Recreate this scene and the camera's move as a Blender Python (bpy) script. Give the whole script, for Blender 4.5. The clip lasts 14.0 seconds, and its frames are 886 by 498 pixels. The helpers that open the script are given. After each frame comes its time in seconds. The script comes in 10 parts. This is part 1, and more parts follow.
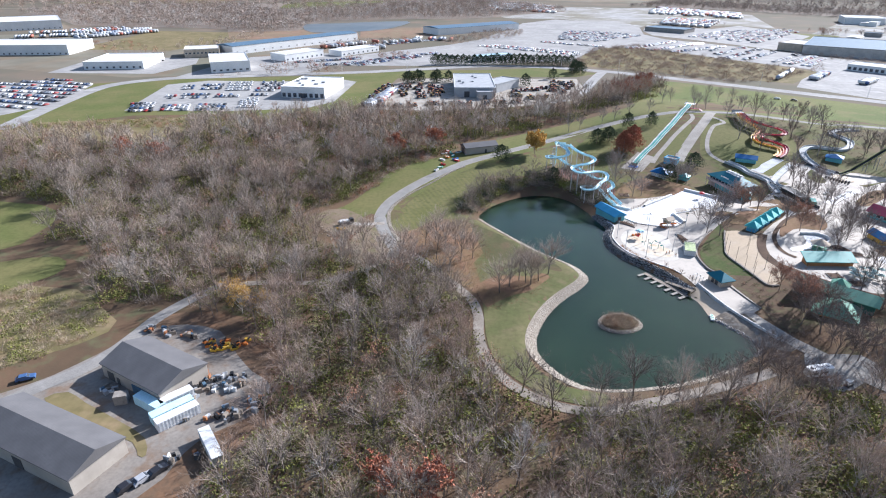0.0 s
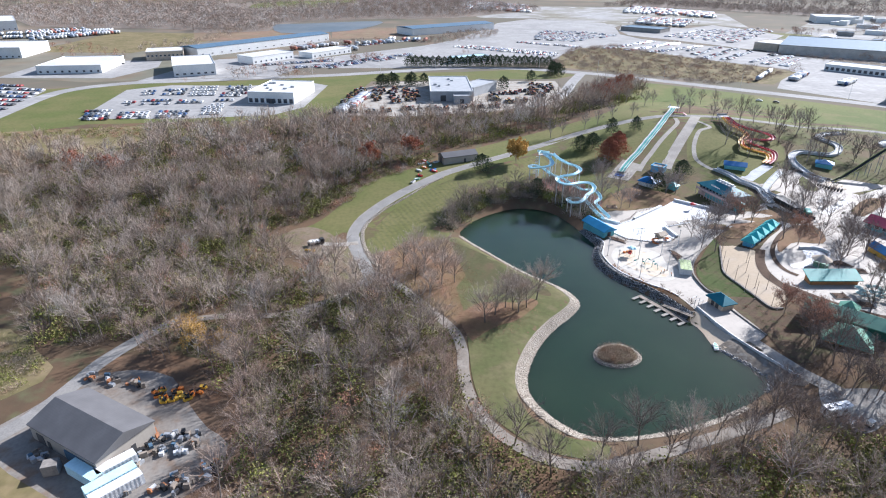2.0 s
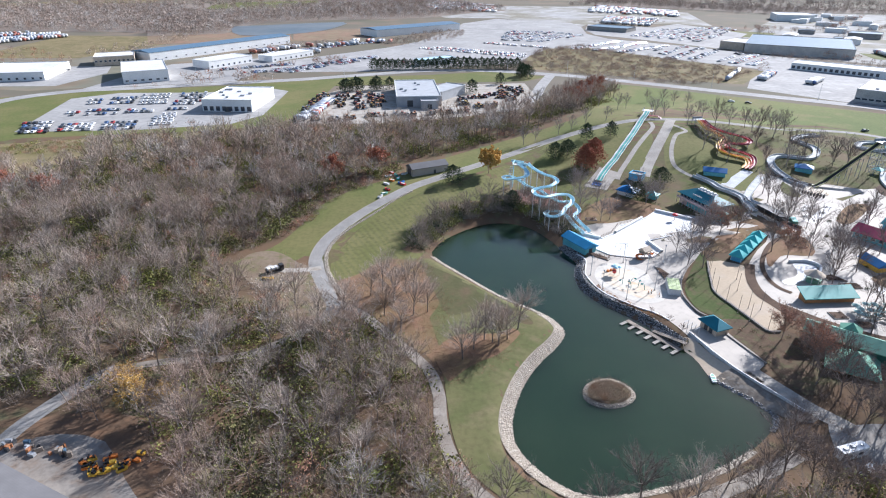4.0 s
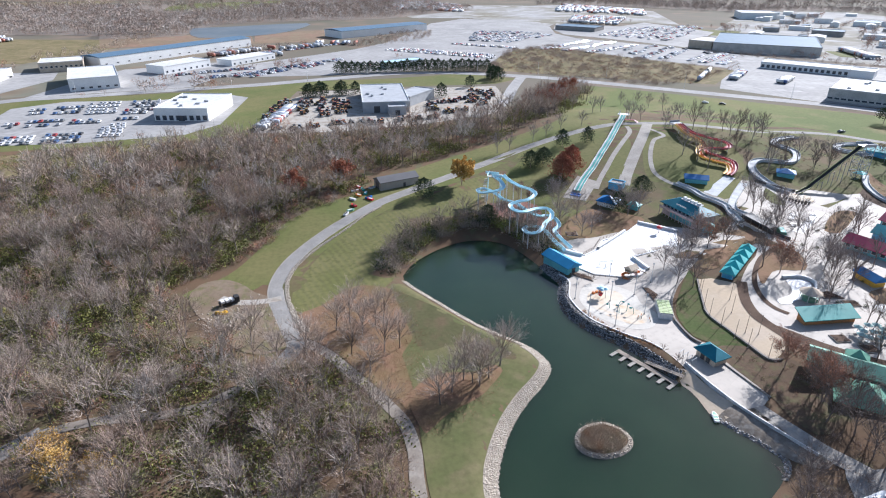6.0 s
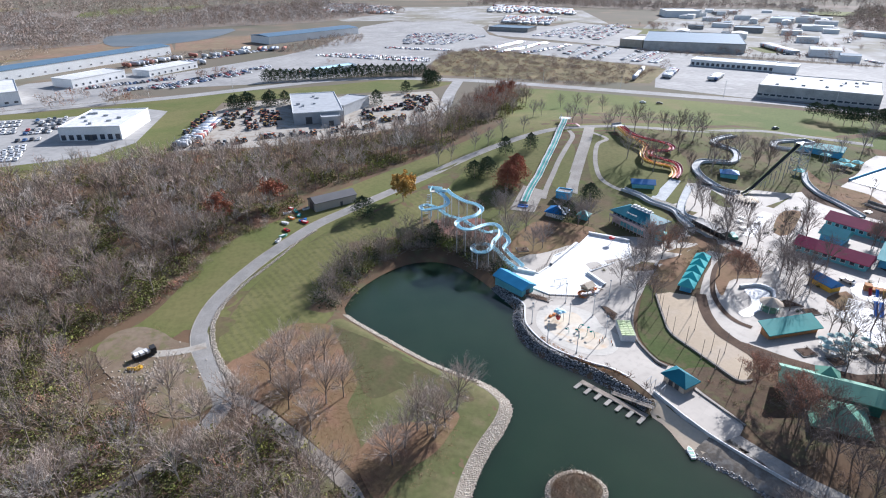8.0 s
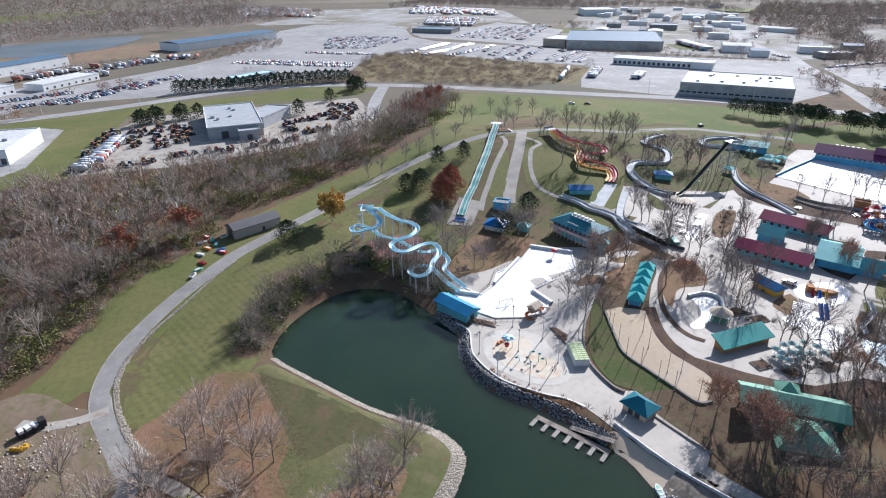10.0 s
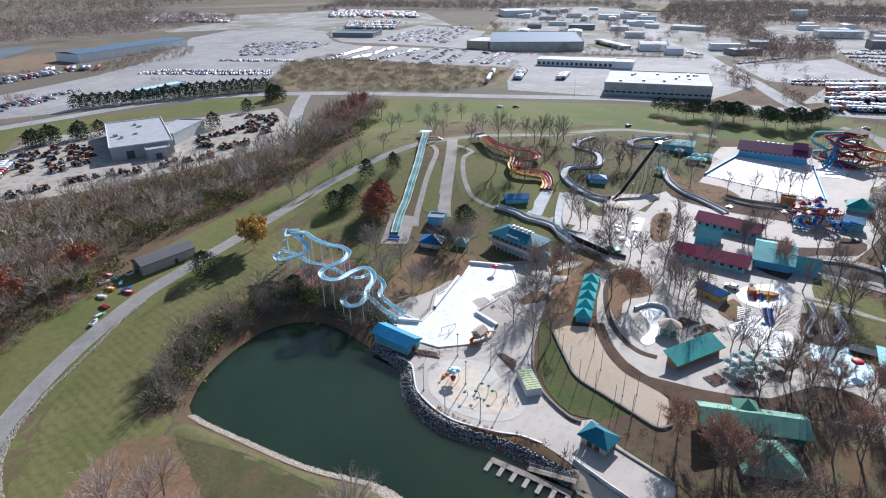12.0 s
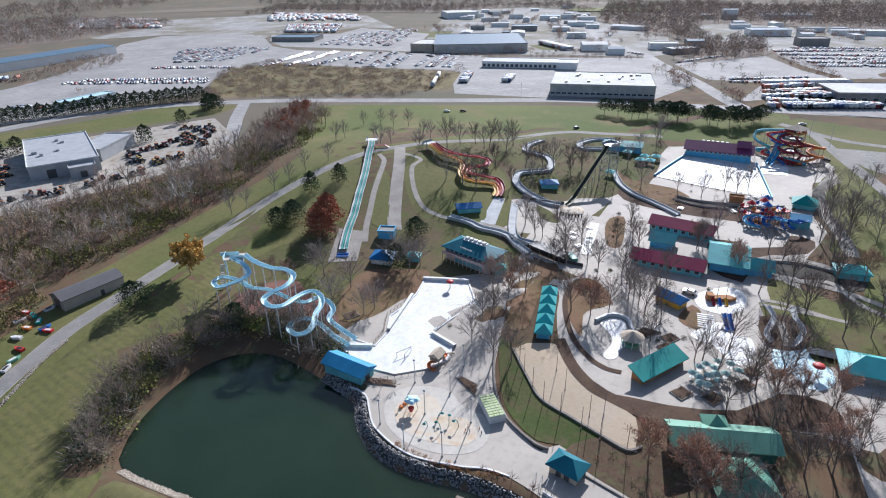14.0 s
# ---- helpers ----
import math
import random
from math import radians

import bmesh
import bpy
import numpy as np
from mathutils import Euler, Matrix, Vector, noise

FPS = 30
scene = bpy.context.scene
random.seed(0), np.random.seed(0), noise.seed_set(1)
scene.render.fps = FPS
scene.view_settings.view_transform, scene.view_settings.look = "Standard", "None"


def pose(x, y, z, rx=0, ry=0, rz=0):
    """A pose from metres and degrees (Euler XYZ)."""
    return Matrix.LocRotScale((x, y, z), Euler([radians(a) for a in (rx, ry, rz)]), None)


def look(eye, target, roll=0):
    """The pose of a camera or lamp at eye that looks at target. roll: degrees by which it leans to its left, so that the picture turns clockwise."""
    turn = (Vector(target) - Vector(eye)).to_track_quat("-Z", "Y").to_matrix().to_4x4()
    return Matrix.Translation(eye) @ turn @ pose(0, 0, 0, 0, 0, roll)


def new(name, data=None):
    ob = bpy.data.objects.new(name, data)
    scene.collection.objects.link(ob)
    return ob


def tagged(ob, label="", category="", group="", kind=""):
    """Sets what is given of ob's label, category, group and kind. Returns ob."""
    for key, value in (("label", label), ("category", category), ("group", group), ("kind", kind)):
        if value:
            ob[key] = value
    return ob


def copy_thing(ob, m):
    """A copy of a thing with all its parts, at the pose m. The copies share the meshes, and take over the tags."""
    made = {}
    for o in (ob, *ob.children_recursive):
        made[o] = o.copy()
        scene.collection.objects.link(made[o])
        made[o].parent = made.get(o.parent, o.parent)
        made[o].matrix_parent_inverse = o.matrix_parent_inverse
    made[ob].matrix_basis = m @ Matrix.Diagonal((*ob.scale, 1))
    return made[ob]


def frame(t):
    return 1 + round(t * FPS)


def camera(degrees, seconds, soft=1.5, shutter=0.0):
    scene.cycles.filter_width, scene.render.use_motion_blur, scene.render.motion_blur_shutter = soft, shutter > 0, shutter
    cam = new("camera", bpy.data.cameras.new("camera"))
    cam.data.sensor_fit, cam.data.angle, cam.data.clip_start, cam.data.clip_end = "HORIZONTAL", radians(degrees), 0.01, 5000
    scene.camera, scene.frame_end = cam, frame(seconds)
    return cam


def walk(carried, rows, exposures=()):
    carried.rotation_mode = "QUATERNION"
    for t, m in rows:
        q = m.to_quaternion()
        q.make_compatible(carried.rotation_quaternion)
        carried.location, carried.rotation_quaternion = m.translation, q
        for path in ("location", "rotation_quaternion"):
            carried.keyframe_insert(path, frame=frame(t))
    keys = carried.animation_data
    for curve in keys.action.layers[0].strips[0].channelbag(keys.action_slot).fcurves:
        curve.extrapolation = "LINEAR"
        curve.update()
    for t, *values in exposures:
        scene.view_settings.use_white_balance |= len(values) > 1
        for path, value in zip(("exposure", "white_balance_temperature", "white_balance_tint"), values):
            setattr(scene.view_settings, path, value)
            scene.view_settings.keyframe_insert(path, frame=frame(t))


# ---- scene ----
cam = camera(74.2, 14.0, 1.1)
PATH = [
    (0, (1.47, 0.203, 99.721), (1.386, 1.998, 98.843), 0.1),
    (0.5, (1.078, 5.015, 99.714), (1.011, 6.81, 98.835), 0.2),
    (1, (0.715, 9.84, 99.695), (0.665, 11.636, 98.815), 0.2),
    (1.5, (0.395, 14.653, 99.663), (0.363, 16.449, 98.783), 0.2),
    (2, (0.164, 19.443, 99.614), (0.157, 21.239, 98.733), 0.2),
    (2.5, (0.008, 24.254, 99.574), (0.027, 26.05, 98.694), 0.2),
    (3, (-0.072, 28.96, 99.552), (-0.028, 30.755, 98.671), 0.2),
    (5.5, (1.073, 52.601, 99.42), (1.236, 54.388, 98.537), -0.0),
    (6, (1.41, 57.223, 99.428), (1.596, 59.007, 98.544), -0.0),
    (6.5, (1.834, 61.696, 99.437), (2.043, 63.478, 98.553), -0.1),
    (7, (2.389, 66.233, 99.43), (2.633, 68.011, 98.547), -0.1),
    (7.5, (3.081, 70.788, 99.418), (3.39, 72.556, 98.535), -0.2),
    (8, (3.952, 75.119, 99.417), (4.325, 76.875, 98.536), -0.4),
    (10.5, (9.306, 95.092, 99.626), (9.943, 96.771, 98.745), -0.8),
    (11, (10.563, 98.712, 99.654), (11.256, 100.369, 98.774), -0.9),
    (11.5, (11.94, 102.128, 99.679), (12.684, 103.764, 98.8), -1.0),
    (12, (13.469, 105.317, 99.712), (14.258, 106.931, 98.833), -1.0),
    (12.5, (15.029, 108.264, 99.746), (15.86, 109.857, 98.867), -1.0),
    (13, (16.476, 110.788, 99.791), (17.348, 112.36, 98.913), -1.1),
    (13.5, (17.707, 112.862, 99.825), (18.617, 114.413, 98.948), -1.2),
    (14, (18.615, 114.521, 99.852), (19.546, 116.058, 98.975), -1.2),
]
walk(cam, [(t, look(e, g, r)) for t, e, g, r in PATH], [(0.0, 1.12, 5780, 13), (7.0, 0.95, 5780, 13), (14.0, 0.58, 5780, 13)])

# ---- world and sun ----
SUN_AZ, SUN_EL = radians(40), radians(29)
world = bpy.data.worlds.new("world")
scene.world = world
world.use_nodes = True
sky = world.node_tree.nodes.new("ShaderNodeTexSky")
sky.sky_type, sky.sun_disc = "NISHITA", False
sky.sun_elevation, sky.sun_rotation = SUN_EL, radians(90) - SUN_AZ
sky.air_density, sky.dust_density = 1.0, 1.0
back = world.node_tree.nodes["Background"]
world.node_tree.links.new(sky.outputs[0], back.inputs[0])
back.inputs[1].default_value = 0.075
sun = new("sun", bpy.data.lights.new("sun", "SUN"))
sun.data.energy, sun.data.angle, sun.data.color = 4.8, radians(0.6), (1.0, 0.96, 0.91)
sun.matrix_world = look((math.cos(SUN_AZ) * math.cos(SUN_EL) * 400, math.sin(SUN_AZ) * math.cos(SUN_EL) * 400, math.sin(SUN_EL) * 400), (0, 0, 0))


# ---- materials ----
def nodes_of(name):
    m = bpy.data.materials.new(name)
    m.use_nodes = True
    nt = m.node_tree
    return m, nt, nt.nodes["Principled BSDF"]


def mix(nt, fac, a, b, mode="MIX"):
    n = nt.nodes.new("ShaderNodeMix")
    n.data_type, n.blend_type = "RGBA", mode
    for sock, v in ((n.inputs[0], fac), (n.inputs[6], a), (n.inputs[7], b)):
        if isinstance(v, (int, float)):
            sock.default_value = v
        elif isinstance(v, tuple):
            sock.default_value = (*v[:3], 1)
        else:
            nt.links.new(v, sock)
    return n.outputs[2]


def noise_fac(nt, scale, lo=0.35, hi=0.65, detail=4.0, stretch=None):
    geo = nt.nodes.new("ShaderNodeNewGeometry")
    tex = nt.nodes.new("ShaderNodeTexNoise")
    tex.inputs["Scale"].default_value, tex.inputs["Detail"].default_value = scale, detail
    if stretch:
        mp = nt.nodes.new("ShaderNodeMapping")
        mp.inputs["Rotation"].default_value = (0, 0, stretch[0])
        mp.inputs["Scale"].default_value = stretch[1:]
        nt.links.new(geo.outputs["Position"], mp.inputs[0])
        nt.links.new(mp.outputs[0], tex.inputs["Vector"])
    else:
        nt.links.new(geo.outputs["Position"], tex.inputs["Vector"])
    r = nt.nodes.new("ShaderNodeMapRange")
    r.inputs[1].default_value, r.inputs[2].default_value = lo, hi
    nt.links.new(tex.outputs[0], r.inputs[0])
    return r.outputs[0]


def bump(nt, bsdf, scale, strength, dist=0.1):
    geo = nt.nodes.new("ShaderNodeNewGeometry")
    tex = nt.nodes.new("ShaderNodeTexNoise")
    tex.inputs["Scale"].default_value, tex.inputs["Detail"].default_value = scale, 5.0
    nt.links.new(geo.outputs["Position"], tex.inputs["Vector"])
    b = nt.nodes.new("ShaderNodeBump")
    b.inputs["Strength"].default_value, b.inputs["Distance"].default_value = strength, dist
    nt.links.new(tex.outputs[0], b.inputs["Height"])
    nt.links.new(b.outputs[0], bsdf.inputs["Normal"])


def surf(name, a, b=None, rough=0.7, big=0.15, small=2.0, metal=0.0, bumped=0.0, third=None, each=0.0, grime=0.35):
    """A surface that varies from a to b at a large scale, with a finer grain over it."""
    m, nt, bs = nodes_of(name)
    b = b or tuple(c * 0.8 for c in a)
    col = mix(nt, noise_fac(nt, big), a, b)
    if third:
        col = mix(nt, noise_fac(nt, big * 3.1, 0.5, 0.68), col, third)
    dark = tuple(1 - grime * 0.6 for c in a)
    col = mix(nt, noise_fac(nt, small, 0.4, 0.75), col, mix(nt, 1.0, col, dark, "MULTIPLY"))
    if each:
        info = nt.nodes.new("ShaderNodeObjectInfo")
        hsv = nt.nodes.new("ShaderNodeHueSaturation")
        r = nt.nodes.new("ShaderNodeMapRange")
        r.inputs[3].default_value, r.inputs[4].default_value = 1 - each, 1 + each
        nt.links.new(info.outputs["Random"], r.inputs[0])
        nt.links.new(r.outputs[0], hsv.inputs["Value"])
        nt.links.new(col, hsv.inputs["Color"])
        col = hsv.outputs[0]
    nt.links.new(col, bs.inputs["Base Color"])
    bs.inputs["Roughness"].default_value, bs.inputs["Metallic"].default_value = rough, metal
    if rough >= 0.8:
        bs.inputs["Specular IOR Level"].default_value = 0.12
    if bumped:
        bump(nt, bs, small, bumped)
    return m


def isles(name, cols, rough=0.6, metal=0.0):
    """One colour out of a row of them for each loose piece of a mesh."""
    m, nt, bs = nodes_of(name)
    geo = nt.nodes.new("ShaderNodeNewGeometry")
    ramp = nt.nodes.new("ShaderNodeValToRGB")
    ramp.color_ramp.interpolation = "CONSTANT"
    el = ramp.color_ramp.elements
    while len(el) < len(cols):
        el.new(0.5)
    for i, c in enumerate(cols):
        el[i].position = i / len(cols)
        el[i].color = (*c, 1)
    nt.links.new(geo.outputs["Random Per Island"], ramp.inputs[0])
    nt.links.new(ramp.outputs[0], bs.inputs["Base Color"])
    bs.inputs["Roughness"].default_value, bs.inputs["Metallic"].default_value = rough, metal
    return m


def mowed(name, a, b, angle, width):
    """Grass with mowing lines."""
    m, nt, bs = nodes_of(name)
    col = mix(nt, noise_fac(nt, 0.05), a, b)
    col = mix(nt, noise_fac(nt, 0.6, 0.45, 0.7), col, tuple(c * 0.86 for c in a))
    geo = nt.nodes.new("ShaderNodeNewGeometry")
    mp = nt.nodes.new("ShaderNodeMapping")
    mp.inputs["Rotation"].default_value = (0, 0, -angle)
    nt.links.new(geo.outputs["Position"], mp.inputs[0])
    wv = nt.nodes.new("ShaderNodeTexWave")
    wv.inputs["Scale"].default_value = 0.314 / width
    wv.inputs["Distortion"].default_value, wv.inputs["Detail"].default_value = 0.5, 2.0
    wv.inputs["Detail Scale"].default_value = 0.6
    nt.links.new(mp.outputs[0], wv.inputs["Vector"])
    col = mix(nt, wv.outputs[1], col, mix(nt, 1.0, col, (1.15, 1.13, 1.06), "MULTIPLY"))
    nt.links.new(col, bs.inputs["Base Color"])
    bs.inputs["Roughness"].default_value, bs.inputs["Specular IOR Level"].default_value = 0.9, 0.1
    bump(nt, bs, 3.0, 0.5)
    return m


def ribbed(name, a, angle, pitch, rough=0.45, metal=0.0):
    """Sheet metal with standing seams."""
    m, nt, bs = nodes_of(name)
    col = mix(nt, noise_fac(nt, 0.25), a, tuple(c * 0.82 for c in a))
    col = mix(nt, noise_fac(nt, 1.8, 0.5, 0.75), col, tuple(c * 0.88 for c in a))
    geo = nt.nodes.new("ShaderNodeNewGeometry")
    mp = nt.nodes.new("ShaderNodeMapping")
    mp.inputs["Rotation"].default_value = (0, 0, -angle)
    nt.links.new(geo.outputs["Position"], mp.inputs[0])
    wv = nt.nodes.new("ShaderNodeTexWave")
    wv.inputs["Scale"].default_value = 0.314 / pitch
    nt.links.new(mp.outputs[0], wv.inputs["Vector"])
    b = nt.nodes.new("ShaderNodeBump")
    b.inputs["Strength"].default_value, b.inputs["Distance"].default_value = 0.1, 0.03
    nt.links.new(wv.outputs[1], b.inputs["Height"])
    nt.links.new(b.outputs[0], bs.inputs["Normal"])
    nt.links.new(col, bs.inputs["Base Color"])
    bs.inputs["Roughness"].default_value, bs.inputs["Metallic"].default_value = rough, metal
    bs.inputs["Specular IOR Level"].default_value = 0.2
    return m


def slabs(name, a, joint, size, angle=0.0, rough=0.8):
    """Concrete cast in bays, with stained patches and dark joints."""
    m, nt, bs = nodes_of(name)
    col = mix(nt, noise_fac(nt, 0.06), a, tuple(c * 0.84 for c in a))
    col = mix(nt, noise_fac(nt, 0.5, 0.5, 0.8), col, tuple(c * 0.78 for c in a))
    geo = nt.nodes.new("ShaderNodeNewGeometry")
    mp = nt.nodes.new("ShaderNodeMapping")
    mp.inputs["Rotation"].default_value = (0, 0, -angle)
    nt.links.new(geo.outputs["Position"], mp.inputs[0])
    br = nt.nodes.new("ShaderNodeTexBrick")
    br.offset = 0.0
    br.inputs["Scale"].default_value = 1.0
    br.inputs["Mortar Size"].default_value = 0.03
    br.inputs["Brick Width"].default_value = br.inputs["Row Height"].default_value = size
    br.inputs["Color1"].default_value, br.inputs["Color2"].default_value = (1, 1, 1, 1), (0.93, 0.93, 0.93, 1)
    br.inputs["Mortar"].default_value = (joint, joint, joint, 1)
    nt.links.new(mp.outputs[0], br.inputs["Vector"])
    col = mix(nt, 1.0, col, br.outputs[0], "MULTIPLY")
    nt.links.new(col, bs.inputs["Base Color"])
    bs.inputs["Roughness"].default_value = rough
    return m


M = {}
M["grass"] = mowed("mown_grass", (0.112, 0.115, 0.043), (0.15, 0.138, 0.062), radians(25), 2.4)
M["grass_bank"] = surf("bank_grass", (0.098, 0.108, 0.042), (0.14, 0.128, 0.06), 0.95, 0.06, 0.8, bumped=0.4, third=(0.155, 0.135, 0.07))
M["grass_dry"] = surf("dry_grass", (0.155, 0.165, 0.056), (0.105, 0.132, 0.038), 0.95, 0.012, 0.8, bumped=0.4, third=(0.19, 0.16, 0.072))
M["grass_green"] = surf("green_grass", (0.115, 0.13, 0.042), (0.16, 0.148, 0.06), 0.95, 0.04, 0.7, bumped=0.4)
# Grass with the shade of a slope turned off the sun in its colour.
M["grass_shaded"] = surf("shade_tinted_grass", (0.078, 0.08, 0.034), (0.11, 0.098, 0.05), 0.95, 0.05, 0.9, bumped=0.4, third=(0.12, 0.09, 0.052))
M["grass_rust"] = surf("leafy_grass", (0.215, 0.13, 0.08), (0.165, 0.12, 0.06), 0.95, 0.07, 0.9, bumped=0.4, third=(0.225, 0.135, 0.085))
M["grass_court"] = surf("court_slope_grass", (0.072, 0.095, 0.03), (0.10, 0.105, 0.042), 0.95, 0.1, 1.0, bumped=0.4, third=(0.115, 0.095, 0.05))
M["dirt"] = surf("trodden_tan_dirt", (0.22, 0.17, 0.12), (0.175, 0.13, 0.09), 0.95, 0.1, 0.9, bumped=0.4, third=(0.155, 0.14, 0.07))
M["grass_leafy"] = surf("leaf_strewn_grass", (0.10, 0.105, 0.04), (0.15, 0.11, 0.065), 0.95, 0.05, 0.8, bumped=0.4, third=(0.115, 0.125, 0.042))
M["field"] = surf("field_ground", (0.22, 0.19, 0.15), (0.17, 0.165, 0.12), 0.95, 0.006, 0.05, third=(0.21, 0.16, 0.11))
M["scrub"] = surf("scrub_ground", (0.22, 0.175, 0.09), (0.15, 0.13, 0.06), 0.95, 0.05, 0.5, third=(0.25, 0.19, 0.11))
M["redfield"] = surf("red_brown_dry_grass", (0.26, 0.165, 0.115), (0.21, 0.155, 0.10), 0.95, 0.02, 0.2, third=(0.24, 0.19, 0.12))
M["town"] = surf("mixed_yard_paving", (0.34, 0.33, 0.315), (0.22, 0.20, 0.15), 0.95, 0.012, 0.1, third=(0.40, 0.39, 0.375))
M["asphalt"] = surf("worn_asphalt", (0.285, 0.268, 0.245), (0.225, 0.215, 0.20), 0.85, 0.09, 2.5, third=(0.30, 0.285, 0.265))
M["lot"] = surf("pale_lot_paving", (0.35, 0.337, 0.318), (0.285, 0.275, 0.262), 0.85, 0.02, 0.25, third=(0.385, 0.37, 0.35))
M["gravel"] = surf("pale_gravel", (0.42, 0.385, 0.335), (0.34, 0.31, 0.265), 0.95, 0.08, 1.5, bumped=0.3, third=(0.27, 0.22, 0.17))
M["yardpave"] = surf("grey_brown_yard_gravel", (0.27, 0.245, 0.215), (0.205, 0.18, 0.155), 0.95, 0.08, 1.3, bumped=0.3, third=(0.21, 0.155, 0.115))
M["litter_rust"] = surf("rusty_leaf_litter", (0.175, 0.11, 0.07), (0.125, 0.085, 0.055), 0.95, 0.09, 0.9, bumped=0.5, third=(0.21, 0.12, 0.07))
M["farlitter"] = surf("far_woodland_floor", (0.255, 0.215, 0.18), (0.20, 0.17, 0.14), 0.95, 0.03, 0.25, third=(0.23, 0.16, 0.115))
M["concrete"] = slabs("pale_concrete", (0.46, 0.41, 0.35), 0.86, 4.0, radians(35))
M["trail"] = surf("brown_grey_gravel_path", (0.275, 0.24, 0.20), (0.215, 0.185, 0.155), 0.9, 0.12, 1.6, bumped=0.2, third=(0.30, 0.27, 0.235))
M["path"] = surf("path_concrete", (0.38, 0.35, 0.305), (0.31, 0.28, 0.245), 0.9, 0.2, 1.5)
M["mulch"] = surf("dark_mulch", (0.085, 0.055, 0.04), (0.12, 0.08, 0.055), 0.95, 0.2, 1.5, bumped=0.4)
M["darkbed"] = surf("dark_river_bed", (0.06, 0.056, 0.05), (0.09, 0.08, 0.07), 0.95, 0.2, 1.4, bumped=0.4)
M["redmulch"] = surf("red_bark_mulch", (0.26, 0.13, 0.10), (0.18, 0.10, 0.08), 0.95, 0.2, 1.4, bumped=0.4)
M["mulchleaf"] = surf("leaf_strewn_mulch", (0.15, 0.10, 0.065), (0.105, 0.075, 0.05), 0.95, 0.15, 1.4, bumped=0.4, third=(0.13, 0.115, 0.06))
M["bankgravel"] = surf("stony_bank", (0.25, 0.21, 0.165), (0.18, 0.15, 0.12), 0.95, 0.2, 1.6, bumped=0.5, third=(0.30, 0.27, 0.23))
M["sand"] = surf("beach_sand", (0.56, 0.45, 0.325), (0.52, 0.415, 0.295), 0.95, 0.05, 1.2, bumped=0.3, third=(0.55, 0.45, 0.34), grime=0.15)
M["poolwhite"] = surf("white_pool_paint", (0.72, 0.72, 0.71), (0.64, 0.64, 0.63), 0.6, 0.1, 0.8, grime=0.3, third=(0.66, 0.63, 0.58))
M["padcream"] = surf("cream_pad", (0.60, 0.51, 0.39), (0.60, 0.55, 0.47), 0.8, 0.12, 0.8, third=(0.58, 0.44, 0.30), grime=0.2)
M["rock_pale"] = isles("limestone_riprap", [(0.40, 0.345, 0.275), (0.34, 0.29, 0.23), (0.46, 0.405, 0.33), (0.28, 0.24, 0.195)], 0.9)
M["rockbed"] = surf("pale_stone_bed", (0.33, 0.28, 0.22), (0.25, 0.21, 0.165), 0.95, 0.3, 2.2, bumped=0.5, third=(0.38, 0.33, 0.265))
M["rock_dark"] = isles("grey_riprap", [(0.22, 0.21, 0.20), (0.29, 0.28, 0.265), (0.16, 0.155, 0.15), (0.35, 0.335, 0.32)], 0.9)
def land():
    """Leaf litter round the woods, paler fields and open ground beyond."""
    m, nt, bs = nodes_of("open_land")
    col = mix(nt, noise_fac(nt, 0.06), (0.15, 0.095, 0.058), (0.10, 0.07, 0.045))
    col = mix(nt, noise_fac(nt, 0.19, 0.5, 0.68), col, (0.12, 0.11, 0.06))
    far = mix(nt, noise_fac(nt, 0.006), (0.16, 0.135, 0.105), (0.13, 0.12, 0.085))
    far = mix(nt, noise_fac(nt, 0.02, 0.5, 0.7), far, (0.20, 0.15, 0.11))
    geo = nt.nodes.new("ShaderNodeNewGeometry")
    sep = nt.nodes.new("ShaderNodeSeparateXYZ")
    nt.links.new(geo.outputs["Position"], sep.inputs[0])
    r = nt.nodes.new("ShaderNodeMapRange")
    r.inputs[1].default_value, r.inputs[2].default_value = 400, 470
    nt.links.new(sep.outputs[1], r.inputs[0])
    nt.links.new(mix(nt, r.outputs[0], col, far), bs.inputs["Base Color"])
    bs.inputs["Roughness"].default_value, bs.inputs["Specular IOR Level"].default_value = 0.95, 0.1
    bump(nt, bs, 0.9, 0.5)
    return m


M["land"] = land()
M["bed"] = surf("pond_bed", (0.05, 0.07, 0.05), None, 0.9)


def water():
    m, nt, bs = nodes_of("pond_water")
    col = mix(nt, noise_fac(nt, 0.04), (0.016, 0.033, 0.018), (0.022, 0.041, 0.022))
    nt.links.new(col, bs.inputs["Base Color"])
    bs.inputs["Roughness"].default_value, bs.inputs["IOR"].default_value = 0.07, 1.33
    bs.inputs["Subsurface Weight"].default_value, bs.inputs["Subsurface Scale"].default_value = 1.0, 30.0
    bs.inputs["Subsurface Radius"].default_value = (0.7, 1.0, 0.9)
    bump(nt, bs, 1.6, 0.05, 0.05)
    return m


